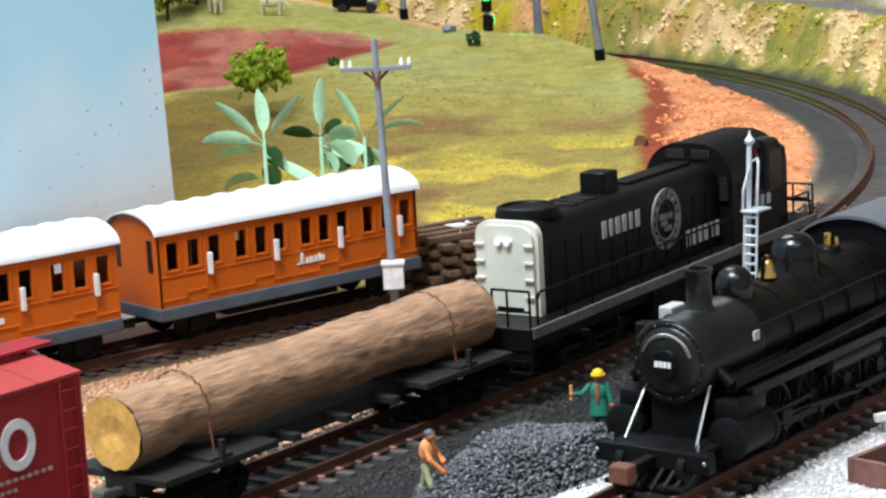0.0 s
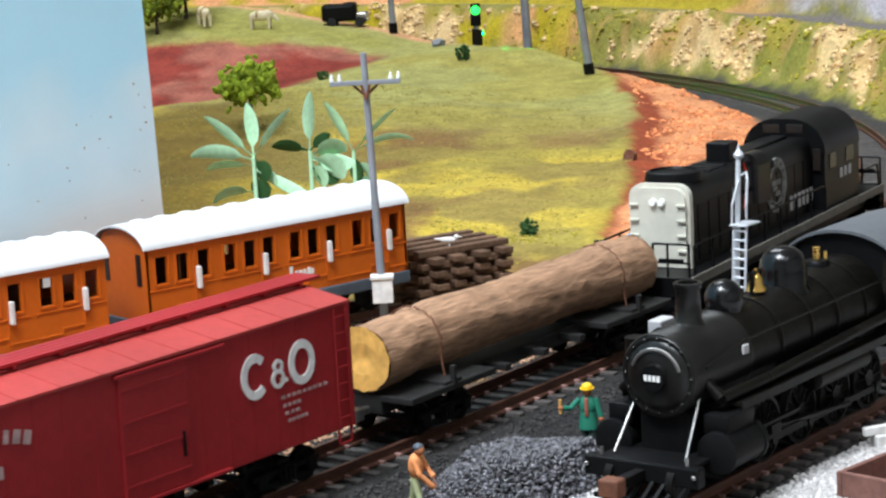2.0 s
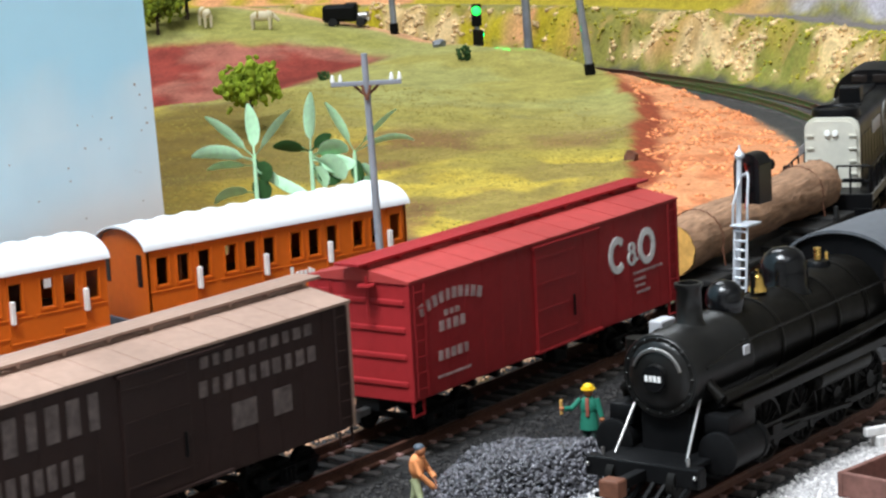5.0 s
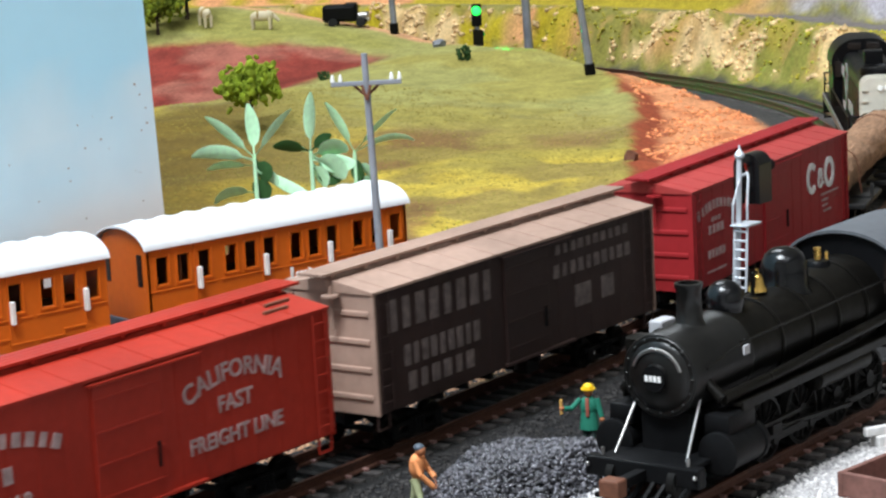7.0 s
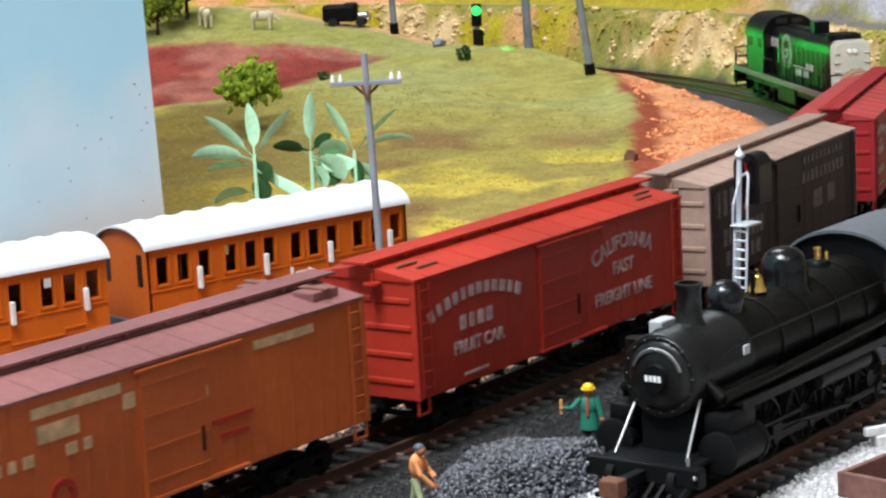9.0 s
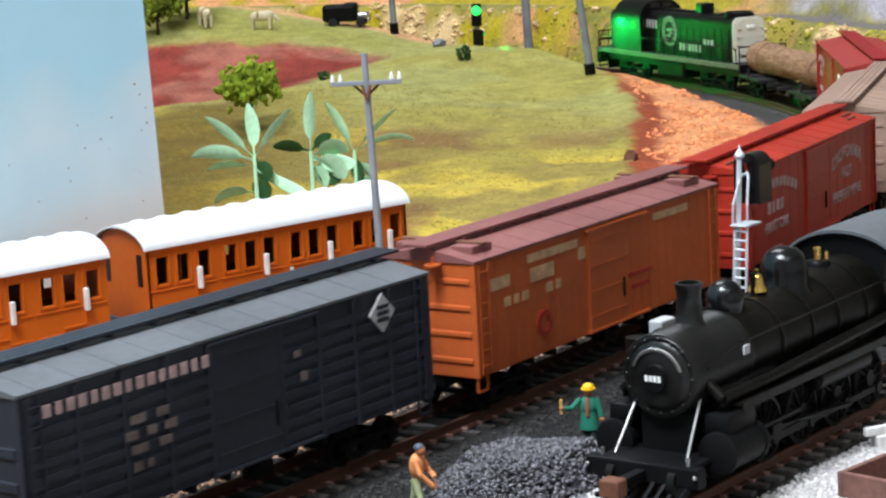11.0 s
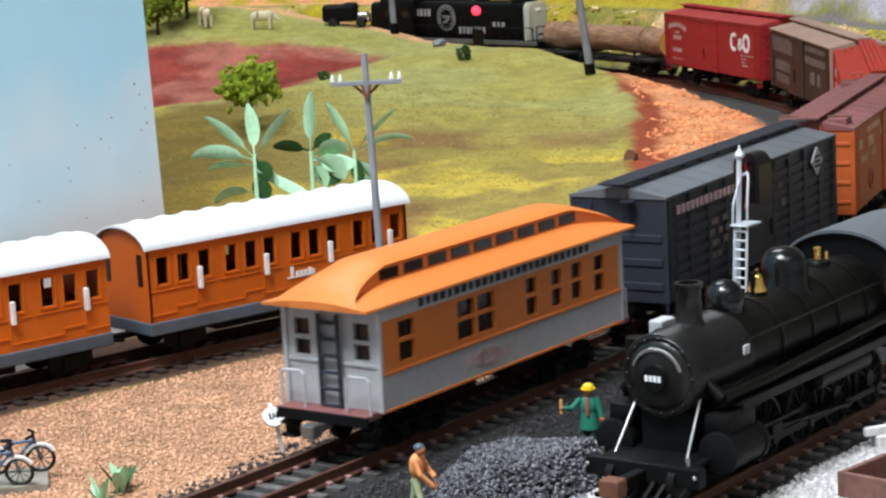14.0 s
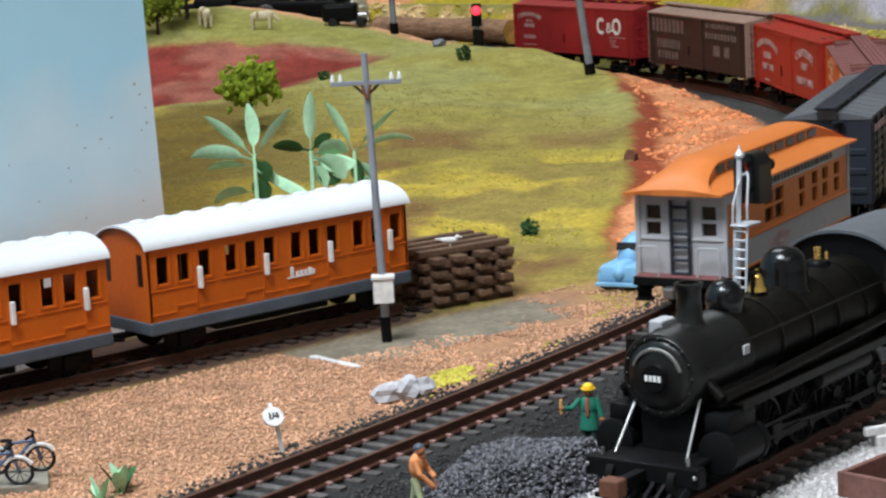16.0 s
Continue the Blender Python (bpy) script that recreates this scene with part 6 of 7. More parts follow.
def sky_board():
    n, k = 90, 100
    bm = B()
    # extra height is added out of view, to cast shade on the hill behind
    W, H = 760.0, 700.0
    vs = [[bm.verts.new((-W + W * i / n, 0, H * j / k)) for j in range(k + 1)] for i in range(n + 1)]
    for i in range(n):
        for j in range(k):
            bm.faces.new((vs[i][j], vs[i + 1][j], vs[i + 1][j + 1], vs[i][j + 1]))
    me = mesh_of("sky_board", bm, M["board"])
    co_ = np.zeros(len(me.vertices) * 3)
    me.vertices.foreach_get("co", co_)
    co_ = co_.reshape(-1, 3) / MM
    cloud = fbm(co_[:, 0] + 900, co_[:, 2], 60, 61)
    w = np.clip((98 - co_[:, 2]) / 60 + 0.007 * (co_[:, 0] + 30) + 1.5 * (cloud - 0.5), 0, 1)
    c = mixc(np.tile(np.array([0.49, 0.81, 0.97]), (len(co_), 1)), (0.92, 0.91, 0.89), w)
    at_ = me.color_attributes.new("cover", "FLOAT_COLOR", "POINT")
    at_.data.foreach_set("color", np.concatenate([c, np.ones((len(c), 1))], 1).ravel())
    ob = new("sky_board", me)
    ob.matrix_basis = at(58.5, 172, -6, 0, 0, -2.0)
    mod = ob.modifiers.new("thickness", "SOLIDIFY")
    mod.thickness, mod.offset = 0.005, -1.0
    tagged(ob, "painted board with pale blue sky and white clouds", "backdrop", kind="structure")
    bm = B()
    rng = random.Random(12)
    for i in range(22):
        x, z = -rng.uniform(2, 70), rng.uniform(36, 90)
        r = rng.uniform(0.12, 0.42)
        rod(bm, (x, -0.2, z), (x, 0.3, z), r, seg=7)
    part("chipped_spots", bm, M["tan"], ob, "small brown chips in the paint")


sky_board()

# ---- stacked timber, rock, car, slab ----


def timber_stack():
    s = thing("timber_stack", at(114.3, 102.0, -4.4, -20.6), "stack of weathered brown railway ties", "timber stack")
    rng = random.Random(3)
    z = 0.0
    for layer in range(9):
        hgt = 2.35
        if layer % 2 == 0:
            for k in range(4):
                y = 1.5 + k * 8.2 + rng.uniform(-0.6, 0.6)
                part("tie", box(B(), -1 + rng.uniform(-1.5, 0.5), 36.5 + rng.uniform(-0.5, 1.5), y - 1.9, y + 1.9, z, z + hgt - 0.1, 0.3), M["timber"], s)
        else:
            for k in range(4):
                x = 4.2 + k * 9.4 + rng.uniform(-0.8, 0.8)
                part("tie", box(B(), x - 2.5, x + 2.5, -4.6 + rng.uniform(-0.8, 0.8), 29 + rng.uniform(-1, 1), z, z + hgt - 0.1, 0.3), M["timber"], s)
        z += hgt
    return z


stack_top = timber_stack()


def gull():
    bm = B()
    ball(bm, (0, 0, 2.2), 1.5, sx=2.0, sy=0.8, sz=0.8)
    ball(bm, (3.0, 0, 3.3), 0.9, sx=1.1)
    rod(bm, (3.6, 0, 3.3), (5.0, 0, 3.1), 0.35, 0.1, seg=6)
    rod(bm, (-2.0, 0, 2.4), (-5.2, 0, 2.8), 0.8, 0.2, seg=6)
    rod(bm, (0.3, 0.4, 0), (0.3, 0.4, 1.6), 0.25, seg=6)
    rod(bm, (0.3, -0.4, 0), (0.3, -0.4, 1.6), 0.25, seg=6)
    a = radians(-20.6)
    solid("bird_figure", bm, M["white"], at(114.3 + 13 * math.cos(a) + 3 * 0.35, 102 + 13 * math.sin(a) + 3, -4.4 + stack_top - 0.1, -60), "small white bird figure on the timber stack", "figurine", smooth=True)


gull()


def white_rock():
    rng = random.Random(5)
    bm = B()
    for cx, cz, r in ((-4.6, 2.6, 3.2), (0.5, 3.2, 3.4), (5.2, 2.8, 3.0), (2.4, 4.6, 2.2)):
        lump(bm, (cx, rng.uniform(-1, 1), cz), r, 0.22, 2, 1.15, 0.95, 0.9, rng)
    solid("white_rock", bm, M["rock"], at(9, 31, -5.2, -30) @ Matrix.Scale(1.15, 4), "jagged white plaster rock in the gravel", "rock")


white_rock()


def blue_car():
    c = thing("toy_car", at(168, 55, -4.6, 12) @ Matrix.Scale(0.92, 4), "pale blue rounded vintage model car", "car")
    bm = B()
    box(bm, 0, 46, -9, 9, 2.6, 10.5, 2.4)
    ball(bm, (7, 0, 7.4), 6.6, sx=1.3, sy=0.72, sz=0.7, seg=24, rings=14)
    body = part("body", bm, M["blue"], c, smooth=True)
    bm = B()
    ball(bm, (25, 0, 11.0), 9.4, sx=1.6, sy=0.84, sz=1.0, seg=28, rings=16)
    part("cabin", bm, M["blue"], c, "rounded blue cabin", smooth=True)
    part("windscreen", box(B(), -0.4, 0.4, -5.2, 5.2, -1.5, 1.8, 0.35), M["window"], c, "dark split windscreen", m=at(12.6, 0, 16.0, 0, 0, 26))
    for y in (-9.0, 9.0):
        for x in (8, 36):
            bm = B()
            ball(bm, (x, y * 0.95, 5), 5.6, sx=1.2, sy=0.45, sz=0.85, seg=20, rings=12)
            part("mudguard", bm, M["blue"], c, smooth=True)
            mt = Matrix.Translation((x, y * 0.98, 3.6)) @ Matrix.Rotation(radians(90), 4, "X")
            part("wheel", lathe(B(), [(2.0, -1.4), (3.6, -1.1), (3.6, 1.1), (2.0, 1.4), (0.3, 1.2)], 20, mt), M["tyre"], c, smooth=True)
        part("headlight", ball(B(), (1.2, y * 0.86, 8.0), 1.0, sx=0.8), M["steel"], c, smooth=True)
    part("bumper", box(B(), -2.0, -0.6, -9.4, 9.4, 2.4, 4.2, 0.5), M["blue"], c)


blue_car()


def leafy(bm, x, y, z, length, az, rise, droop, width, stalk=0.0, twist=0.0):
    """One long blade on a thin stalk, folded at its rib and bending over."""
    n = 10
    a = radians(az)
    prev = None
    px, pz = 0.0, 0.0
    for i in range(n + 1):
        u = i / n
        ang = radians(rise - droop * u * u)
        v = max(0.0, (u - stalk) / (1 - stalk))
        w = width * (0.14 if u <= stalk else max(0.14, math.sin(math.pi * min(1.0, 0.10 + 0.88 * v))**0.65))
        c = Vector((x + px * math.cos(a), y + px * math.sin(a), z + pz))
        flat = Vector((-math.sin(a), math.cos(a), 0))
        over = Vector((-math.sin(ang) * math.cos(a), -math.sin(ang) * math.sin(a), math.cos(ang)))
        side = (flat * math.cos(twist) + over * math.sin(twist)) * w
        fold = (over * math.cos(twist) - flat * math.sin(twist)) * w * 0.25
        row = [bm.verts.new(c + side + fold), bm.verts.new(c), bm.verts.new(c - side + fold)]
        if prev:
            bm.faces.new((prev[0], prev[1], row[1], row[0]))
            bm.faces.new((prev[1], prev[2], row[2], row[1]))
        prev = row
        px += length / n * math.cos(ang)
        pz += length / n * math.sin(ang)


def banana(x, y, top, leaves, seed, label):
    """Stem up to the height top over the track's level; leaves of (turn seen from the yard, length, start below top, droop, half width, dark)."""
    rng = random.Random(seed)
    z = ground_z(x, y) - 0.5
    p = thing("banana_plant", at(x, y, z), label, "plant", "banana plants behind the coaches")
    hgt = top - z
    part("stem", rod(B(), (0, 0, 0), (0, 0, hgt), 1.3, 0.7, seg=10), M["leaf"], p, "pale green stem", smooth=True)
    for turn, length, below, droop, wide, dark in leaves:
        bm = B()
        up = turn if turn <= 90 else 180 - turn
        az = (-53 if abs(turn) <= 90 else 127) + rng.uniform(-28, 28)
        leafy(bm, 0, 0, hgt - below, length * 1.12, az, up, droop, wide * 1.35, 0.22, radians(rng.uniform(45, 75)) * (1 if az > 0 else -1))
        part("leaf", bm, M["leaf_dark"] if dark else M["leaf"], p, "dark green leaf" if dark else "", smooth=True)


banana(106, 172, 49, [(93, 18, 0, 4, 2.7, 0), (52, 20, 0, 12, 1.6, 0), (134, 21, 0, 10, 1.8, 0), (160, 21, 1, 45, 2.2, 0), (178, 18, 3, 25, 1.6, 0), (-148, 22, 4, 5, 1.9, 0),
                      (172, 15, 13, 65, 2.3, 0), (-20, 9, 5, 60, 1.8, 0), (-60, 9, 0, 10, 3.0, 1), (-75, 10, 6, 0, 3.0, 1)], 1, "tall pale green banana plant with raised leaves")
banana(138, 172, 47, [(87, 20, 0, 3, 2.2, 0), (170, 8, 0, 40, 1.4, 0), (-165, 16, 3, 20, 2.8, 0), (20, 13, 2, 60, 3.2, 0), (-25, 14, 2, 50, 3.4, 0), (-60, 10, 4, 20, 2.6, 0),
                      (165, 13, 0, 25, 2.2, 1), (40, 9, 0, 20, 1.8, 1), (-150, 12, 6, 20, 3.0, 1)], 2, "pale green banana plant with one upright leaf")
banana(164, 172, 43, [(117, 20, 0, 4, 2.3, 0), (45, 21, 0, 10, 1.2, 0), (25, 22, 0, 60, 1.2, 0), (-40, 12, 3, 30, 2.3, 0), (-100, 8, 3, 10, 2.0, 1), (-75, 9, 1, 10, 2.2, 1), (-130, 9, 8, 20, 2.0, 0)], 7, "slender pale green banana plant with arching leaves")


def small_plant(x, y, s, seed):
    rng = random.Random(seed)
    p = thing("broad_leaf_plant", at(x, y, -5.0), "small pale green broad-leaved plant in the gravel", "plant", "small plants in the gravel")
    for i in range(7):
        bm = B()
        leafy(bm, 0, 0, 0, s * rng.uniform(0.8, 1.2), i * 52 + rng.uniform(-15, 15), rng.uniform(35, 75), rng.uniform(0, 30), s * 0.16)
        part("leaf", bm, M["leaf"] if i % 3 else M["leaf_dark"], p, smooth=True)


small_plant(-103, 38, 10, 3)
small_plant(-112, 36, 7, 5)


def bush(x, y, r, seed, name="bush", label="small dark green bush", m="foliage_dark", n=60):
    rng = random.Random(seed)
    bm = B()
    for i in range(n):
        v = Vector((rng.gauss(0, 1), rng.gauss(0, 1), rng.gauss(0, 0.8))).normalized() * r * rng.uniform(0.5, 1.0)
        lump(bm, (v.x, v.y, max(v.z + r * 0.75, 0.2)), r * rng.uniform(0.12, 0.26), 0.4, 1, rng=rng)
    solid(name, bm, M[m], at(x, y, ground_z(x, y) - 0.4), label, "bush", "bushes on the hill")


bush(246, 148, 4.2, 1)
bush(699, 513, 6.0, 2)
bush(617, 568, 4.0, 4)


def tree(x, y, hgt, seed, m, spread, label):
    rng = random.Random(seed)
    z = ground_z(x, y)
    t = thing("tree", at(x, y, z - 0.6), label, "tree", "model trees")
    bm = B()
    rod(bm, (0, 0, 0), (0.6, 0, hgt * 0.55), hgt * 0.045, hgt * 0.025, seg=9)
    limbs = []
    for i in range(7):
        a = i * 2.4 + rng.uniform(-0.4, 0.4)
        e = Vector((math.cos(a) * spread * 0.6, math.sin(a) * spread * 0.6, hgt * rng.uniform(0.6, 0.9)))
        rod(bm, (0.4, 0, hgt * rng.uniform(0.35, 0.52)), e, hgt * 0.018, hgt * 0.008, seg=6)
        limbs.append(e)
    part("trunk", bm, M["trunk"], t, "dark branching trunk")
    bm = B()
    for i in range(620):
        c = rng.choice(limbs) + Vector((rng.gauss(0, 1), rng.gauss(0, 1), rng.gauss(0, 0.8))) * spread * 0.30
        r = hgt * rng.uniform(0.045, 0.11)
        bmesh.ops.create_icosphere(bm, subdivisions=0 + 1, radius=r, matrix=Matrix.Translation(c) @ Euler((rng.random() * 6, rng.random() * 6, 0)).to_matrix().to_4x4() @ Matrix.Diagonal((1, 0.7, 0.45, 1)))
    part("crown", bm, m, t, "loose crown of small leaf clumps")


tree(408, 445, 33.5, 2, M["foliage"], 14, "small yellow-green model tree with dark trunk")
tree(694, 792, 30, 4, M["foliage"], 17, "low olive green model tree at the meadow's edge")
tree(735, 800, 40, 6, M["foliage_dark"], 20, "dark green model tree at the meadow's edge")


def cow(x, y, heading, sc, patch):
    c = thing("cow_figure", at(x, y, ground_z(x, y) - 0.3, heading), "pale cream grazing cow figure with brown patches", "animal figure", "cows on the meadow")
    bm = B()
    ball(bm, (0, 0, 9 * sc), 3.6 * sc, sx=2.2, sy=0.95, sz=1.0)
    ball(bm, (5 * sc, 0, 9.6 * sc), 3.2 * sc, sx=1.1, sy=0.9, sz=1.05)
    body = part("body", bm, M["hide"], c, smooth=True)
    part("patch", ball(B(), (-2 * sc, 0, 9.4 * sc), 3.5 * sc, sx=patch, sy=1.02, sz=0.95), M["hide_brown"], body, "brown flank patch", smooth=True)
    head = part("head", rod(B(), (7 * sc, 0, 10.5 * sc), (12.2 * sc, 0, 5.5 * sc), 1.9 * sc, 1.1 * sc, seg=10), M["hide"], c, smooth=True)
    for b in (-1, 1):
        part("ear", ball(B(), (8.6 * sc, b * 2.2 * sc, 10.4 * sc), 0.8 * sc, sx=0.6, sy=1.4, sz=0.6), M["hide_brown"], head, smooth=True)
    for a in (-6, 6):
        for b in (-2, 2):
            part("leg", rod(B(), (a * sc, b * sc, 0), (a * sc, b * sc, 8 * sc), 0.8 * sc, 1.3 * sc, seg=8), M["hide"], c, smooth=True)


cow(723, 770, 60, 1.15, 0.9)
cow(740, 729, -60, 1.1, 0.5)


def dark_truck(x, y, heading):
    c = thing("toy_truck", at(x, y, ground_z(x, y) - 0.4, heading), "dark model truck far off on the meadow", "truck")
    part("body", box(B(), -18, 8, -7, 7, 4, 17, 2.5), M["black"], c)
    part("bonnet", box(B(), 8, 17, -5.4, 5.4, 5, 10.5, 1.5), M["steel"], c, "pale metal bonnet")
    part("cab", box(B(), -2, 8.5, -6.6, 6.6, 4, 18, 2.0), M["black"], c)
    part("bumper", box(B(), 16, 17.5, -7, 7, 4, 6, 0.4), M["steel"], c)
    for a in (-10, 11):
        for b in (-7, 7):
            mt = Matrix.Translation((a, b, 3.6)) @ Matrix.Rotation(radians(90), 4, "X")
            part("wheel", lathe(B(), [(2.0, -1.4), (3.6, -1.1), (3.6, 1.1), (2.0, 1.4)], 16, mt), M["tyre"], c, smooth=True)


dark_truck(*[float(v) for v in line(1216, -60)[:2]], -58)


def bicycle(x, y, heading):
    b = thing("bicycle", at(x, y, -2.2, heading, 8, 0), "tiny blue-grey bicycle with white fenders", "bicycle", "bicycles on the slab")
    for wx in (-6, 6):
        bm = B()
        pts = [(wx + 3.6 * math.cos(radians(a)), 0, 3.6 + 3.6 * math.sin(radians(a))) for a in range(0, 361, 20)]
        tube(bm, pts, 0.5)
        for a in range(0, 180, 36):
            rod(bm, (wx + 3.4 * math.cos(radians(a)), 0, 3.6 + 3.4 * math.sin(radians(a))), (wx - 3.4 * math.cos(radians(a)), 0, 3.6 - 3.4 * math.sin(radians(a))), 0.12, seg=4)
        w = part("wheel", bm, M["tyre"], b)
        bm = B()
        tube(bm, [(wx + 4.2 * math.cos(radians(a)), 0, 3.6 + 4.2 * math.sin(radians(a))) for a in range(30, 160, 20)], 0.6)
        part("fender", bm, M["white"], w, "white fender")
    bm = B()
    tube(bm, [(-6, 0, 3.6), (-1, 0, 3.2), (4.6, 0, 9), (-2.4, 0, 8.4), (-1, 0, 3.2)], 0.5)
    tube(bm, [(-6, 0, 3.6), (-2.4, 0, 8.4)], 0.4)
    tube(bm, [(6, 0, 3.6), (4.4, 0, 10.4)], 0.5)
    part("frame", bm, M["blue_frame"], b)
    part("handlebar", tube(B(), [(3.0, -3.2, 10.8), (4.6, -1.4, 10.9), (4.6, 1.4, 10.9), (3.0, 3.2, 10.8)], 0.42), M["black"], b)
    part("saddle", ball(B(), (-2.8, 0, 9.4), 1.4, sx=1.3, sy=0.7, sz=0.35), M["black"], b, smooth=True)


solid("concrete_slab", box(B(), -26, 0, -9, 9, -0.4, 2.6, 0.4), M["concrete"], at(-104, 64, -5.0, -42), "grey concrete slab under the bicycles", "slab")
bicycle(-107, 72, -48)
bicycle(-118, 68, -58)
solid("concrete_pad", box(B(), 0, 98, -14, 14, -1.0, 0.7, 0.4), M["dirt"], at(37, 83.4, -5.1, -12.8), "thin grey packed dirt pad beside the siding", "slab", kind="structure")

# ---- figures (each one plain painted piece) ----


def figure(name, m, pieces, label):
    bm = B()
    mats = []
    for make, mt in pieces:
        before = set(bm.faces)
        make(bm)
        if mt not in mats:
            mats.append(mt)
        for f in bm.faces:
            if f not in before:
                f.material_index = mats.index(mt)
    solid(name, bm, [M[k] for k in mats], m, label, "figurine", smooth=True)


figure("worker_figure", at(-8.5, -47, -4.0, 200), [
    (lambda b: rod(b, (0, -1.1, 0), (0, -0.9, 6.6), 0.9, 1.15, seg=10), "trousers"),
    (lambda b: rod(b, (0.5, 1.1, 0), (0, 0.9, 6.6), 0.9, 1.15, seg=10), "trousers"),
    (lambda b: ball(b, (0, 0, 10.0), 2.5, sx=0.7, sy=1.0, sz=1.2), "green_coat"),
    (lambda b: lathe(b, [(2.6, 3.6), (2.4, 6.0), (2.1, 8.6), (2.2, 10.6)], 14, Matrix.Diagonal((0.72, 1.05, 1, 1))), "green_coat"),
    (lambda b: rod(b, (0.2, 2.2, 12.2), (0.6, 3.6, 7.2), 0.9, 0.75, seg=8), "green_coat"),
    (lambda b: tube(b, [(0.2, -2.2, 12), (1.6, -4.4, 9.6), (3.4, -6.2, 10.0)], 0.75, seg=8), "green_coat"),
    (lambda b: ball(b, (0.7, 3.7, 6.6), 0.75), "skin"),
    (lambda b: ball(b, (3.8, -6.6, 10.2), 0.75), "skin"),
    (lambda b: rod(b, (3.9, -6.7, 8.6), (3.9, -6.7, 12.6), 0.45, seg=8), "cut"),
    (lambda b: box(b, 1.2, 1.95, -0.5, 0.5, 7.4, 12.6, 0.2), "vest"),
    (lambda b: ball(b, (0.2, 0, 14.2), 1.35, sz=1.15), "skin"),
    (lambda b: ball(b, (0, 0, 15.2), 1.6, sz=0.8), "yellow"),
    (lambda b: lathe(b, [(2.0, 14.7), (2.0, 15.0)], 16), "yellow")],
    "painted worker figurine in green coat and yellow helmet")
figure("shoveller_figure", at(-76.5, -39.5, -3.6, -75), [
    (lambda b: rod(b, (-1.4, 1.4, 0), (0, 0.9, 6.4), 0.9, 1.2, seg=10), "khaki"),
    (lambda b: rod(b, (2.2, -1.2, 0), (0, -0.8, 6.4), 0.9, 1.2, seg=10), "khaki"),
    (lambda b: ball(b, (0.6, 0, 9.4), 2.3, sx=0.85, sy=1.0, sz=1.5), "orange_shirt"),
    (lambda b: tube(b, [(1.0, 2.2, 11.4), (2.2, 3.0, 8.2), (4.6, 1.6, 6.4)], 0.75, seg=8), "orange_shirt"),
    (lambda b: tube(b, [(1.0, -2.2, 11.4), (2.6, -2.8, 8.0), (5.2, -1.2, 4.8)], 0.75, seg=8), "orange_shirt"),
    (lambda b: ball(b, (5.4, -1.0, 4.4), 0.7), "skin"),
    (lambda b: rod(b, (3.4, 2.6, 8.0), (8.6, -3.4, 0.8), 0.3, seg=6), "rust"),
    (lambda b: box(b, 8.0, 10.6, -5.0, -2.8, 0.2, 0.9, 0.1), "rust"),
    (lambda b: ball(b, (1.8, 0, 13.6), 1.3, sz=1.15), "skin"),
    (lambda b: ball(b, (1.5, 0, 14.3), 1.4, sz=0.75), "toy_sole")],
    "painted shovelling worker figurine in orange shirt")

# an upright olive box beside the green worker
crate = thing("wooden_crate", at(3.5, -58, -4.4, 20), "narrow olive-yellow upright crate by the locomotive", "crate")
part("body", box(B(), -1.6, 1.6, -1.8, 1.8, 0, 9.4, 0.3), M["crate"], crate)
for zz in (1.4, 4.7, 8.0):
    part("batten", box(B(), -1.9, 1.9, -2.1, 2.1, zz - 0.4, zz + 0.4, 0.15), M["crate"], crate)

# ---- open wagon corner and white lever at the edge ----


def open_tray():
    t = thing("open_tray", at(-24, -129, -4.8, -8), "dull red-brown open tray on the white gravel", "tray")
    part("bottom", box(B(), 0, 60, -40, 0, 0, 1.0), M["open_red"], t)
    part("side", box(B(), 0, 60, -1.6, 0, 1.0, 7.0, 0.3), M["open_red"], t)
    part("side", box(B(), 0, 1.6, -40, -1.6, 1.0, 7.0, 0.3), M["open_red"], t)


open_tray()


def lever():
    s = thing("point_lever", at(24, -117.5, -4.6, -30), "white painted point lever", "lever")
    part("base", box(B(), -2, 6, -2, 2, 0, 3, 0.5), M["white"], s)
    part("arm", box(B(), -5, 8, -0.9, 0.9, 3, 5.4, 0.4), M["white"], s)


lever()

# ---- loose stones ----
OCT = np.array([(1, 0, 0), (-1, 0, 0), (0, 1, 0), (0, -1, 0), (0, 0, 1), (0, 0, -1)], float)
OCT_F = np.array([(0, 2, 4), (2, 1, 4), (1, 3, 4), (3, 0, 4), (2, 0, 5), (1, 2, 5), (3, 1, 5), (0, 3, 5)])


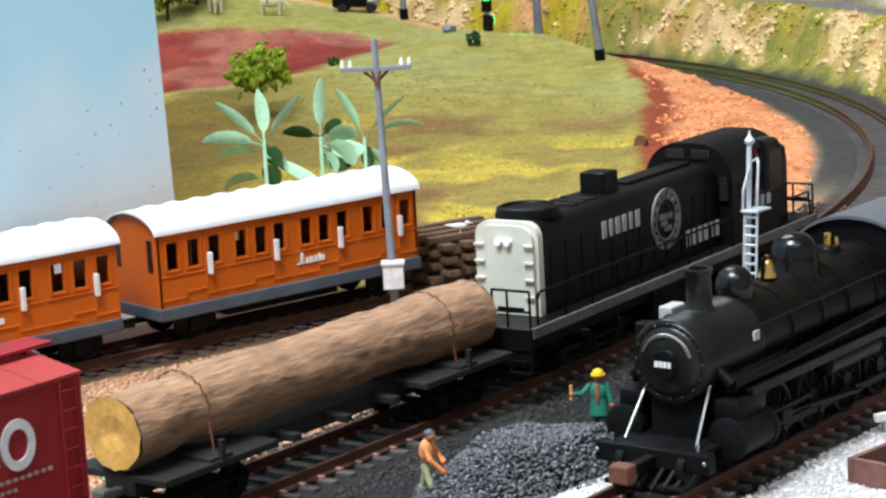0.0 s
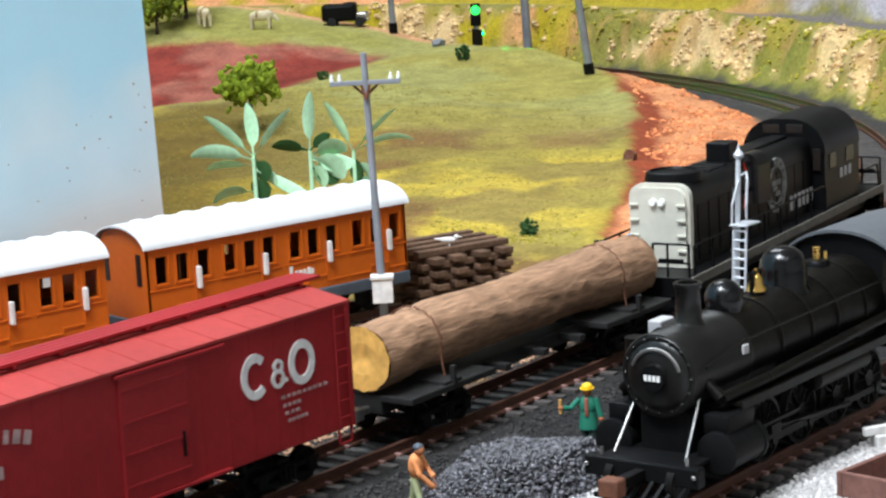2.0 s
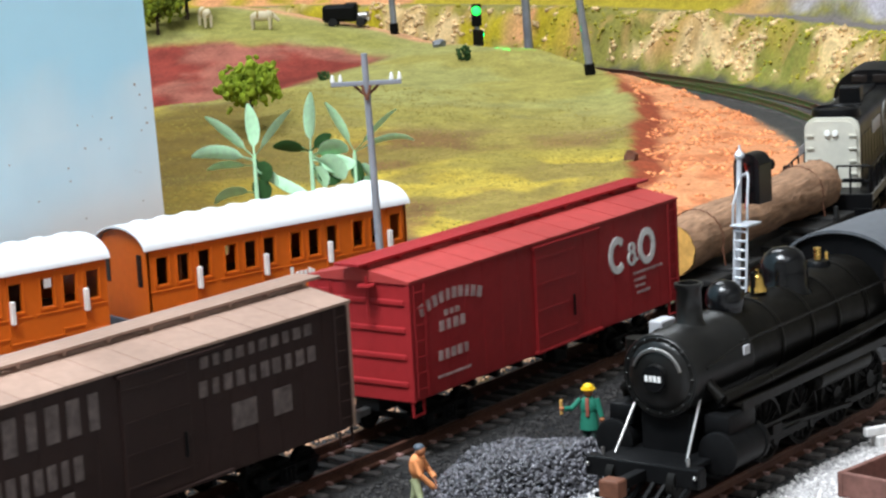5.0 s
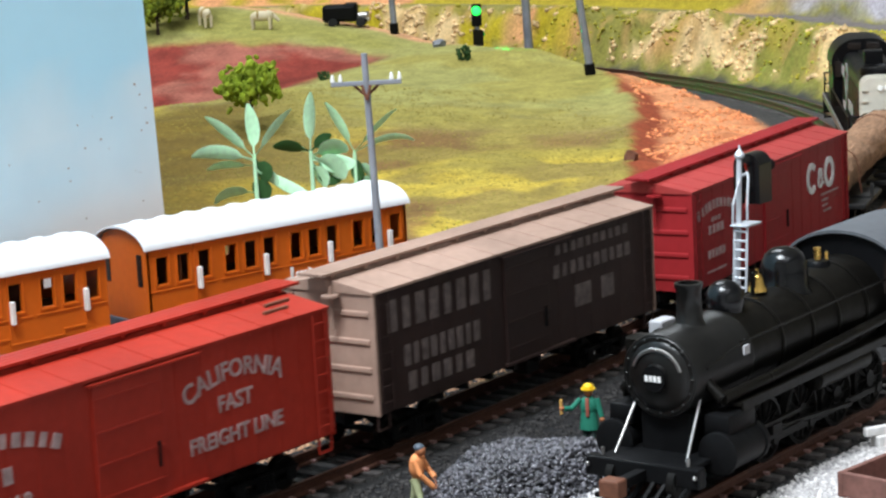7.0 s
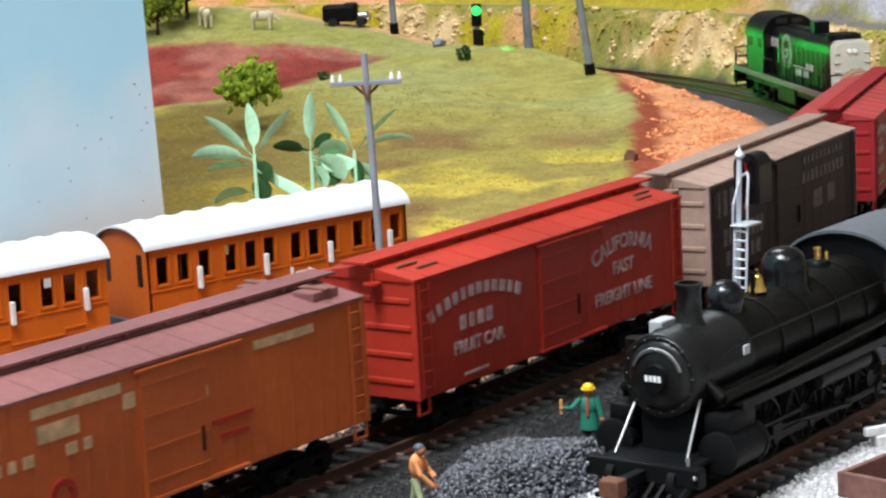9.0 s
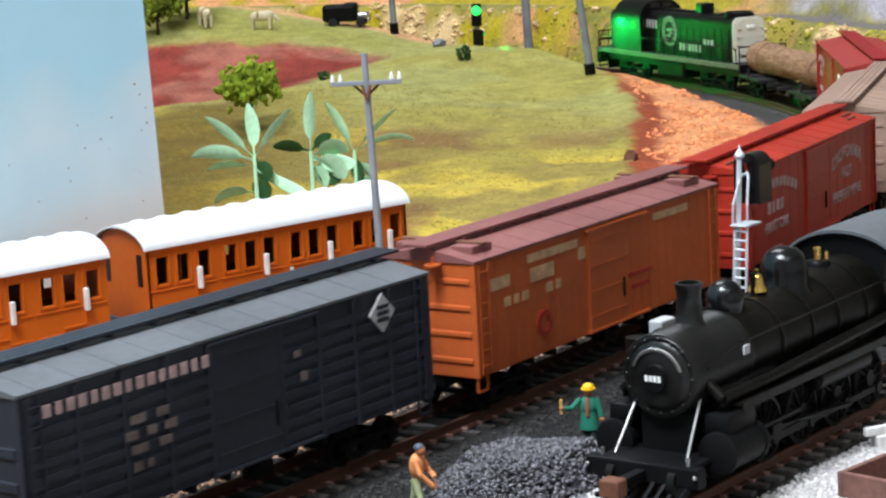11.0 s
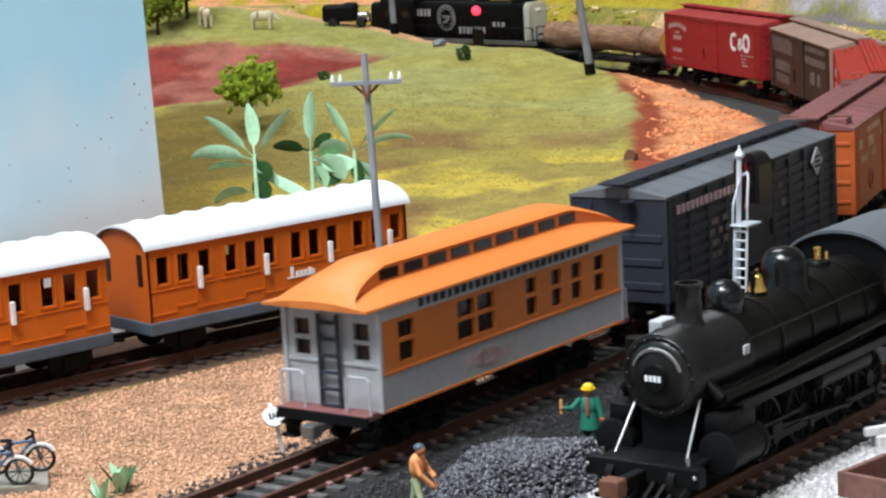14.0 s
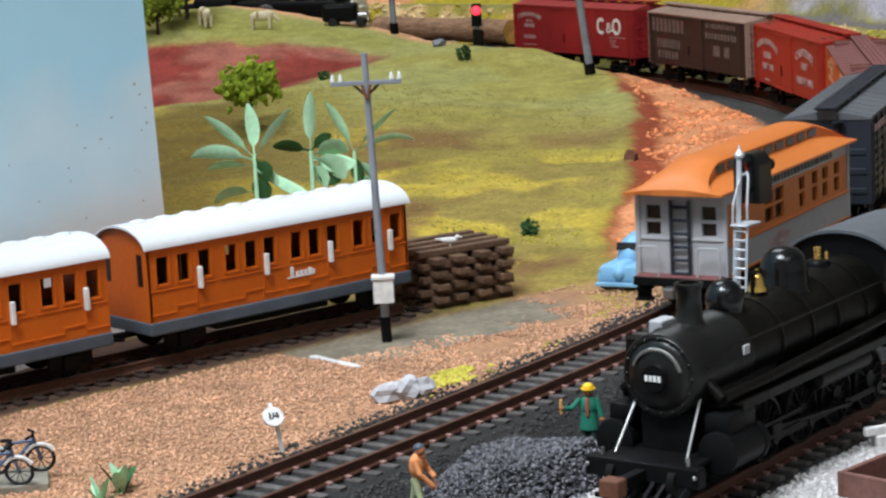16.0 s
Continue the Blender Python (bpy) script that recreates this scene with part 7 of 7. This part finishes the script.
def stones(name, x, y, z, s0, s1, material, label, category, seed):
    rng = np.random.RandomState(seed)
    n = len(x)
    size = rng.uniform(s0, s1, n)[:, None, None] * rng.uniform(0.6, 1.3, (n, 6, 1))
    a, b = rng.uniform(0, 6.28, n), rng.uniform(0, 6.28, n)
    v = OCT[None] * size
    ca_, sa_ = np.cos(a)[:, None], np.sin(a)[:, None]
    cb_, sb_ = np.cos(b)[:, None], np.sin(b)[:, None]
    vx, vy, vz = v[..., 0], v[..., 1], v[..., 2]
    vx, vy = vx * ca_ - vy * sa_, vx * sa_ + vy * ca_
    vy, vz = vy * cb_ - vz * sb_, vy * sb_ + vz * cb_
    pts = np.stack([vx + x[:, None], vy + y[:, None], vz * 0.8 + z[:, None]], -1).reshape(-1, 3) * MM
    f = (OCT_F[None] + 6 * np.arange(n)[:, None, None]).reshape(-1, 3)
    me = bpy.data.meshes.new(name)
    me.vertices.add(len(pts))
    me.vertices.foreach_set("co", pts.ravel())
    me.loops.add(f.size)
    me.loops.foreach_set("vertex_index", f.ravel())
    me.polygons.add(len(f))
    me.polygons.foreach_set("loop_start", np.arange(0, f.size, 3))
    me.update(calc_edges=True)
    me.materials.append(material)
    return tagged(new(name, me), label, category, kind="stuff")


def scatter(n, x0, x1, y0, y1, keep, seed):
    rng = np.random.RandomState(seed)
    x, y = rng.uniform(x0, x1, n), rng.uniform(y0, y1, n)
    d, s = offset_of(x, y)
    k = keep(x, y, d, s, siding_off(x, y))
    x, y, d, s = x[k], y[k], d[k], s[k]
    return x, y, heights(x, y, d, s)


x, y, z = scatter(34000, -190, 190, 15, 160, lambda x, y, d, s, e: (e < -21) & (d > 21) & ~((e > -45) & (x > 38) & (x < 140)) & ((x < 60) | (d < 30 + 18 * fbm(x, y, 20, 2)) | (fbm(x, y, 12, 4) > 0.5)), 2)
stones("yard_gravel", x, y, z + 0.2, 0.38, 0.9, M["gravel"], "loose pinkish-brown gravel of the yard", "gravel", 3)
x, y, z = scatter(30000, -220, 330, -60, 90, lambda x, y, d, s, e: (np.abs(d) < 25) & (np.abs(np.abs(d) - 9) > 1.8), 5)
stones("track_ballast", x, y, z - 0.1, 0.35, 0.8, M["ballast"], "dark fine ballast between the rails", "ballast", 6)
x, y, z = scatter(16000, -180, 120, -130, -20, lambda x, y, d, s, e: (d < -24) & (y > -112), 7)
stones("cinders", x, y, z, 0.4, 0.9, M["ballast"], "dark cinders between the tracks", "cinders", 8)
x, y, z = scatter(16000, -110, 160, -190, -108, lambda x, y, d, s, e: y + 4 * fbm(x, y, 10, 3) < -110, 9)
stones("pale_gravel", x, y, z + 0.1, 0.45, 0.9, M["pale_gravel"], "white-grey gravel beside the near track", "gravel", 10)
x, y, z = scatter(1500, -86, -40, -82, -72, lambda x, y, d, s, e: y > -1000, 19)
stones("pale_gravel_strip", x, y, z + 0.5, 0.5, 1.0, M["pale_gravel"], "strip of white gravel by the coal", "gravel", 20)

x, y, z = scatter(30000, 180, 780, 20, 420, lambda x, y, d, s, e: (d > 34) & (d < np.interp(s, EDGE_S, EDGE_D) - 4) & (s > 250) & (s < 900) & (fbm(x, y, 14, 77, 3) > 0.50), 41)
stones("orange_rubble", x, y, z - 0.2, 0.7, 2.0, M["orange_earth"], "crumbled orange earth on the bank", "earth", 42)
x, y, z = scatter(60000, 380, 930, 0, 760, lambda x, y, d, s, e: (d < -37) & (d > -64) & (s > 380) & (s < 1300) & (fbm(x, y, 24, 141, 3) > 0.49) & (fbm(x, y, 6, 143, 2) > 0.45), 43)
stones("bank_rubble", x, y, z - 0.6, 1.2, 3.2, M["bank_stone"], "crumbling cream rock of the far bank", "rock", 44)
x, y, z = scatter(40000, 380, 930, 0, 900, lambda x, y, d, s, e: (d < -32) & (d > -70) & (s > 380) & (s < 1400) & (fbm(x, y, 24, 141, 3) < 0.50) & (fbm(x, y, 18, 147, 2) > 0.48), 47)
stones("bank_grass", x, y, z - 0.3, 0.8, 2.2, M["bank_grass"], "olive and yellow scrub on the far bank", "grass", 48)
x, y, z = scatter(26000, -190, 330, -30, 110, lambda x, y, d, s, e: (np.abs(np.abs(d) - 23) < 4.5), 45)
stones("ballast_edge", x, y, z + 0.2, 0.45, 1.1, M["ballast"], "coarse black ballast along the track's edge", "ballast", 46)
x, y, z = scatter(26000, 60, 600, 90, 560, lambda x, y, d, s, e: (e > 26) & (d > 118) & (fbm(x, y, 18, 81) > 0.42), 31)
stones("hill_flock", x, y, z - 0.1, 0.4, 0.9, M["flock"], "tufted dry grass of the hill", "grass", 32)
x, y, z = scatter(900, 20, 56, 26, 42, lambda x, y, d, s, e: (d > 24) & (fbm(x, y, 9, 95) > 0.45) & ((x - 38)**2 / 300 + (y - 33)**2 / 50 < 1), 35)
stones("yellow_patch", x, y, z + 0.4, 0.5, 1.2, M["yellow_flock"], "bright yellow grass beside the white rock", "grass", 36)
x, y, z = scatter(5000, -10, 260, 20, 190, lambda x, y, d, s, e: ((d > 23) & (d < 36) & (e < -26) & (fbm(x, y, 16, 91) > 0.5) & (x > 8) & (x < 150)) | ((e > 24) & (d > 105) & (x > 140) & (fbm(x, y, 24, 93) > 0.52)), 33)
stones("yellow_tufts", x, y, z + 0.2, 0.5, 1.1, M["yellow_flock"], "yellow grass tufts at the gravel's edge", "grass", 34)


def coal_heap():
    rng = np.random.RandomState(11)
    n = 19000
    u, v = rng.uniform(-1.25, 1.25, n), rng.uniform(-1.25, 1.25, n)
    r = np.sqrt(u * u + v * v)
    k = r < 1.2
    u, v, r = u[k], v[k], r[k]
    x, y = -48 + 33 * u - 6 * v, -54 + 18 * v
    h = np.where(r < 1.05, 9.0 * np.clip((1.1 - r) / 0.45, 0, 1), 0) * (1 - 0.75 * np.clip(u - 0.25, 0, 0.9)) * (0.82 + 0.4 * fbm(x, y, 11, 171, 3))
    stones("coal_heap", x, y, -4.4 + h + rng.uniform(-0.7, 0.6, len(x)), 0.3, 1.0, M["coal"], "heap of glinting grey-black coal", "coal", 12)


coal_heap()

# reddish rock at the foot of the grass edge, a grey stone by the bush
bm = B()
lump(bm, (0, 0, 2), 3.8, 0.25, 2, 0.8, 1.0, 1.3, random.Random(8))
solid("red_rock", bm, M["rust"], at(410, 201, ground_z(410, 201) - 2), "dark reddish rock in the orange bank", "rock")
bm = B()
lump(bm, (0, 0, 2), 5.0, 0.2, 2, 1.5, 0.8, 0.7, random.Random(9))
solid("grey_stone", bm, M["pole"], at(772, 588, ground_z(772, 588)), "flat blue-grey stone beside the orange path", "rock")
# pale edge of the packed dirt pad
solid("pale_kerb", box(B(), 0, 2.6, -11, 14, -0.6, 1.0, 0.3), M["pale_gravel"], at(36, 80, -4.9, -12.8), "short white kerb strip at the pad's edge", "kerb")


def signal_rows(at_point, face):
    """Both signals change from green to red by turning their lens discs half a turn."""
    rows = []
    for t, a in ((0, 0), (12.53, 0), (12.57, 60), (12.6, 120), (12.63, 180), (16, 180)):
        rows.append((t, at(*at_point, face, a, 0)))
    return rows


def motions():
    for car_, offset, half in TRAIN:
        walk(car_, car_rows(offset, half))
    for disc, point, face in SPECTACLES:
        walk(disc, signal_rows(point, face))


motions()
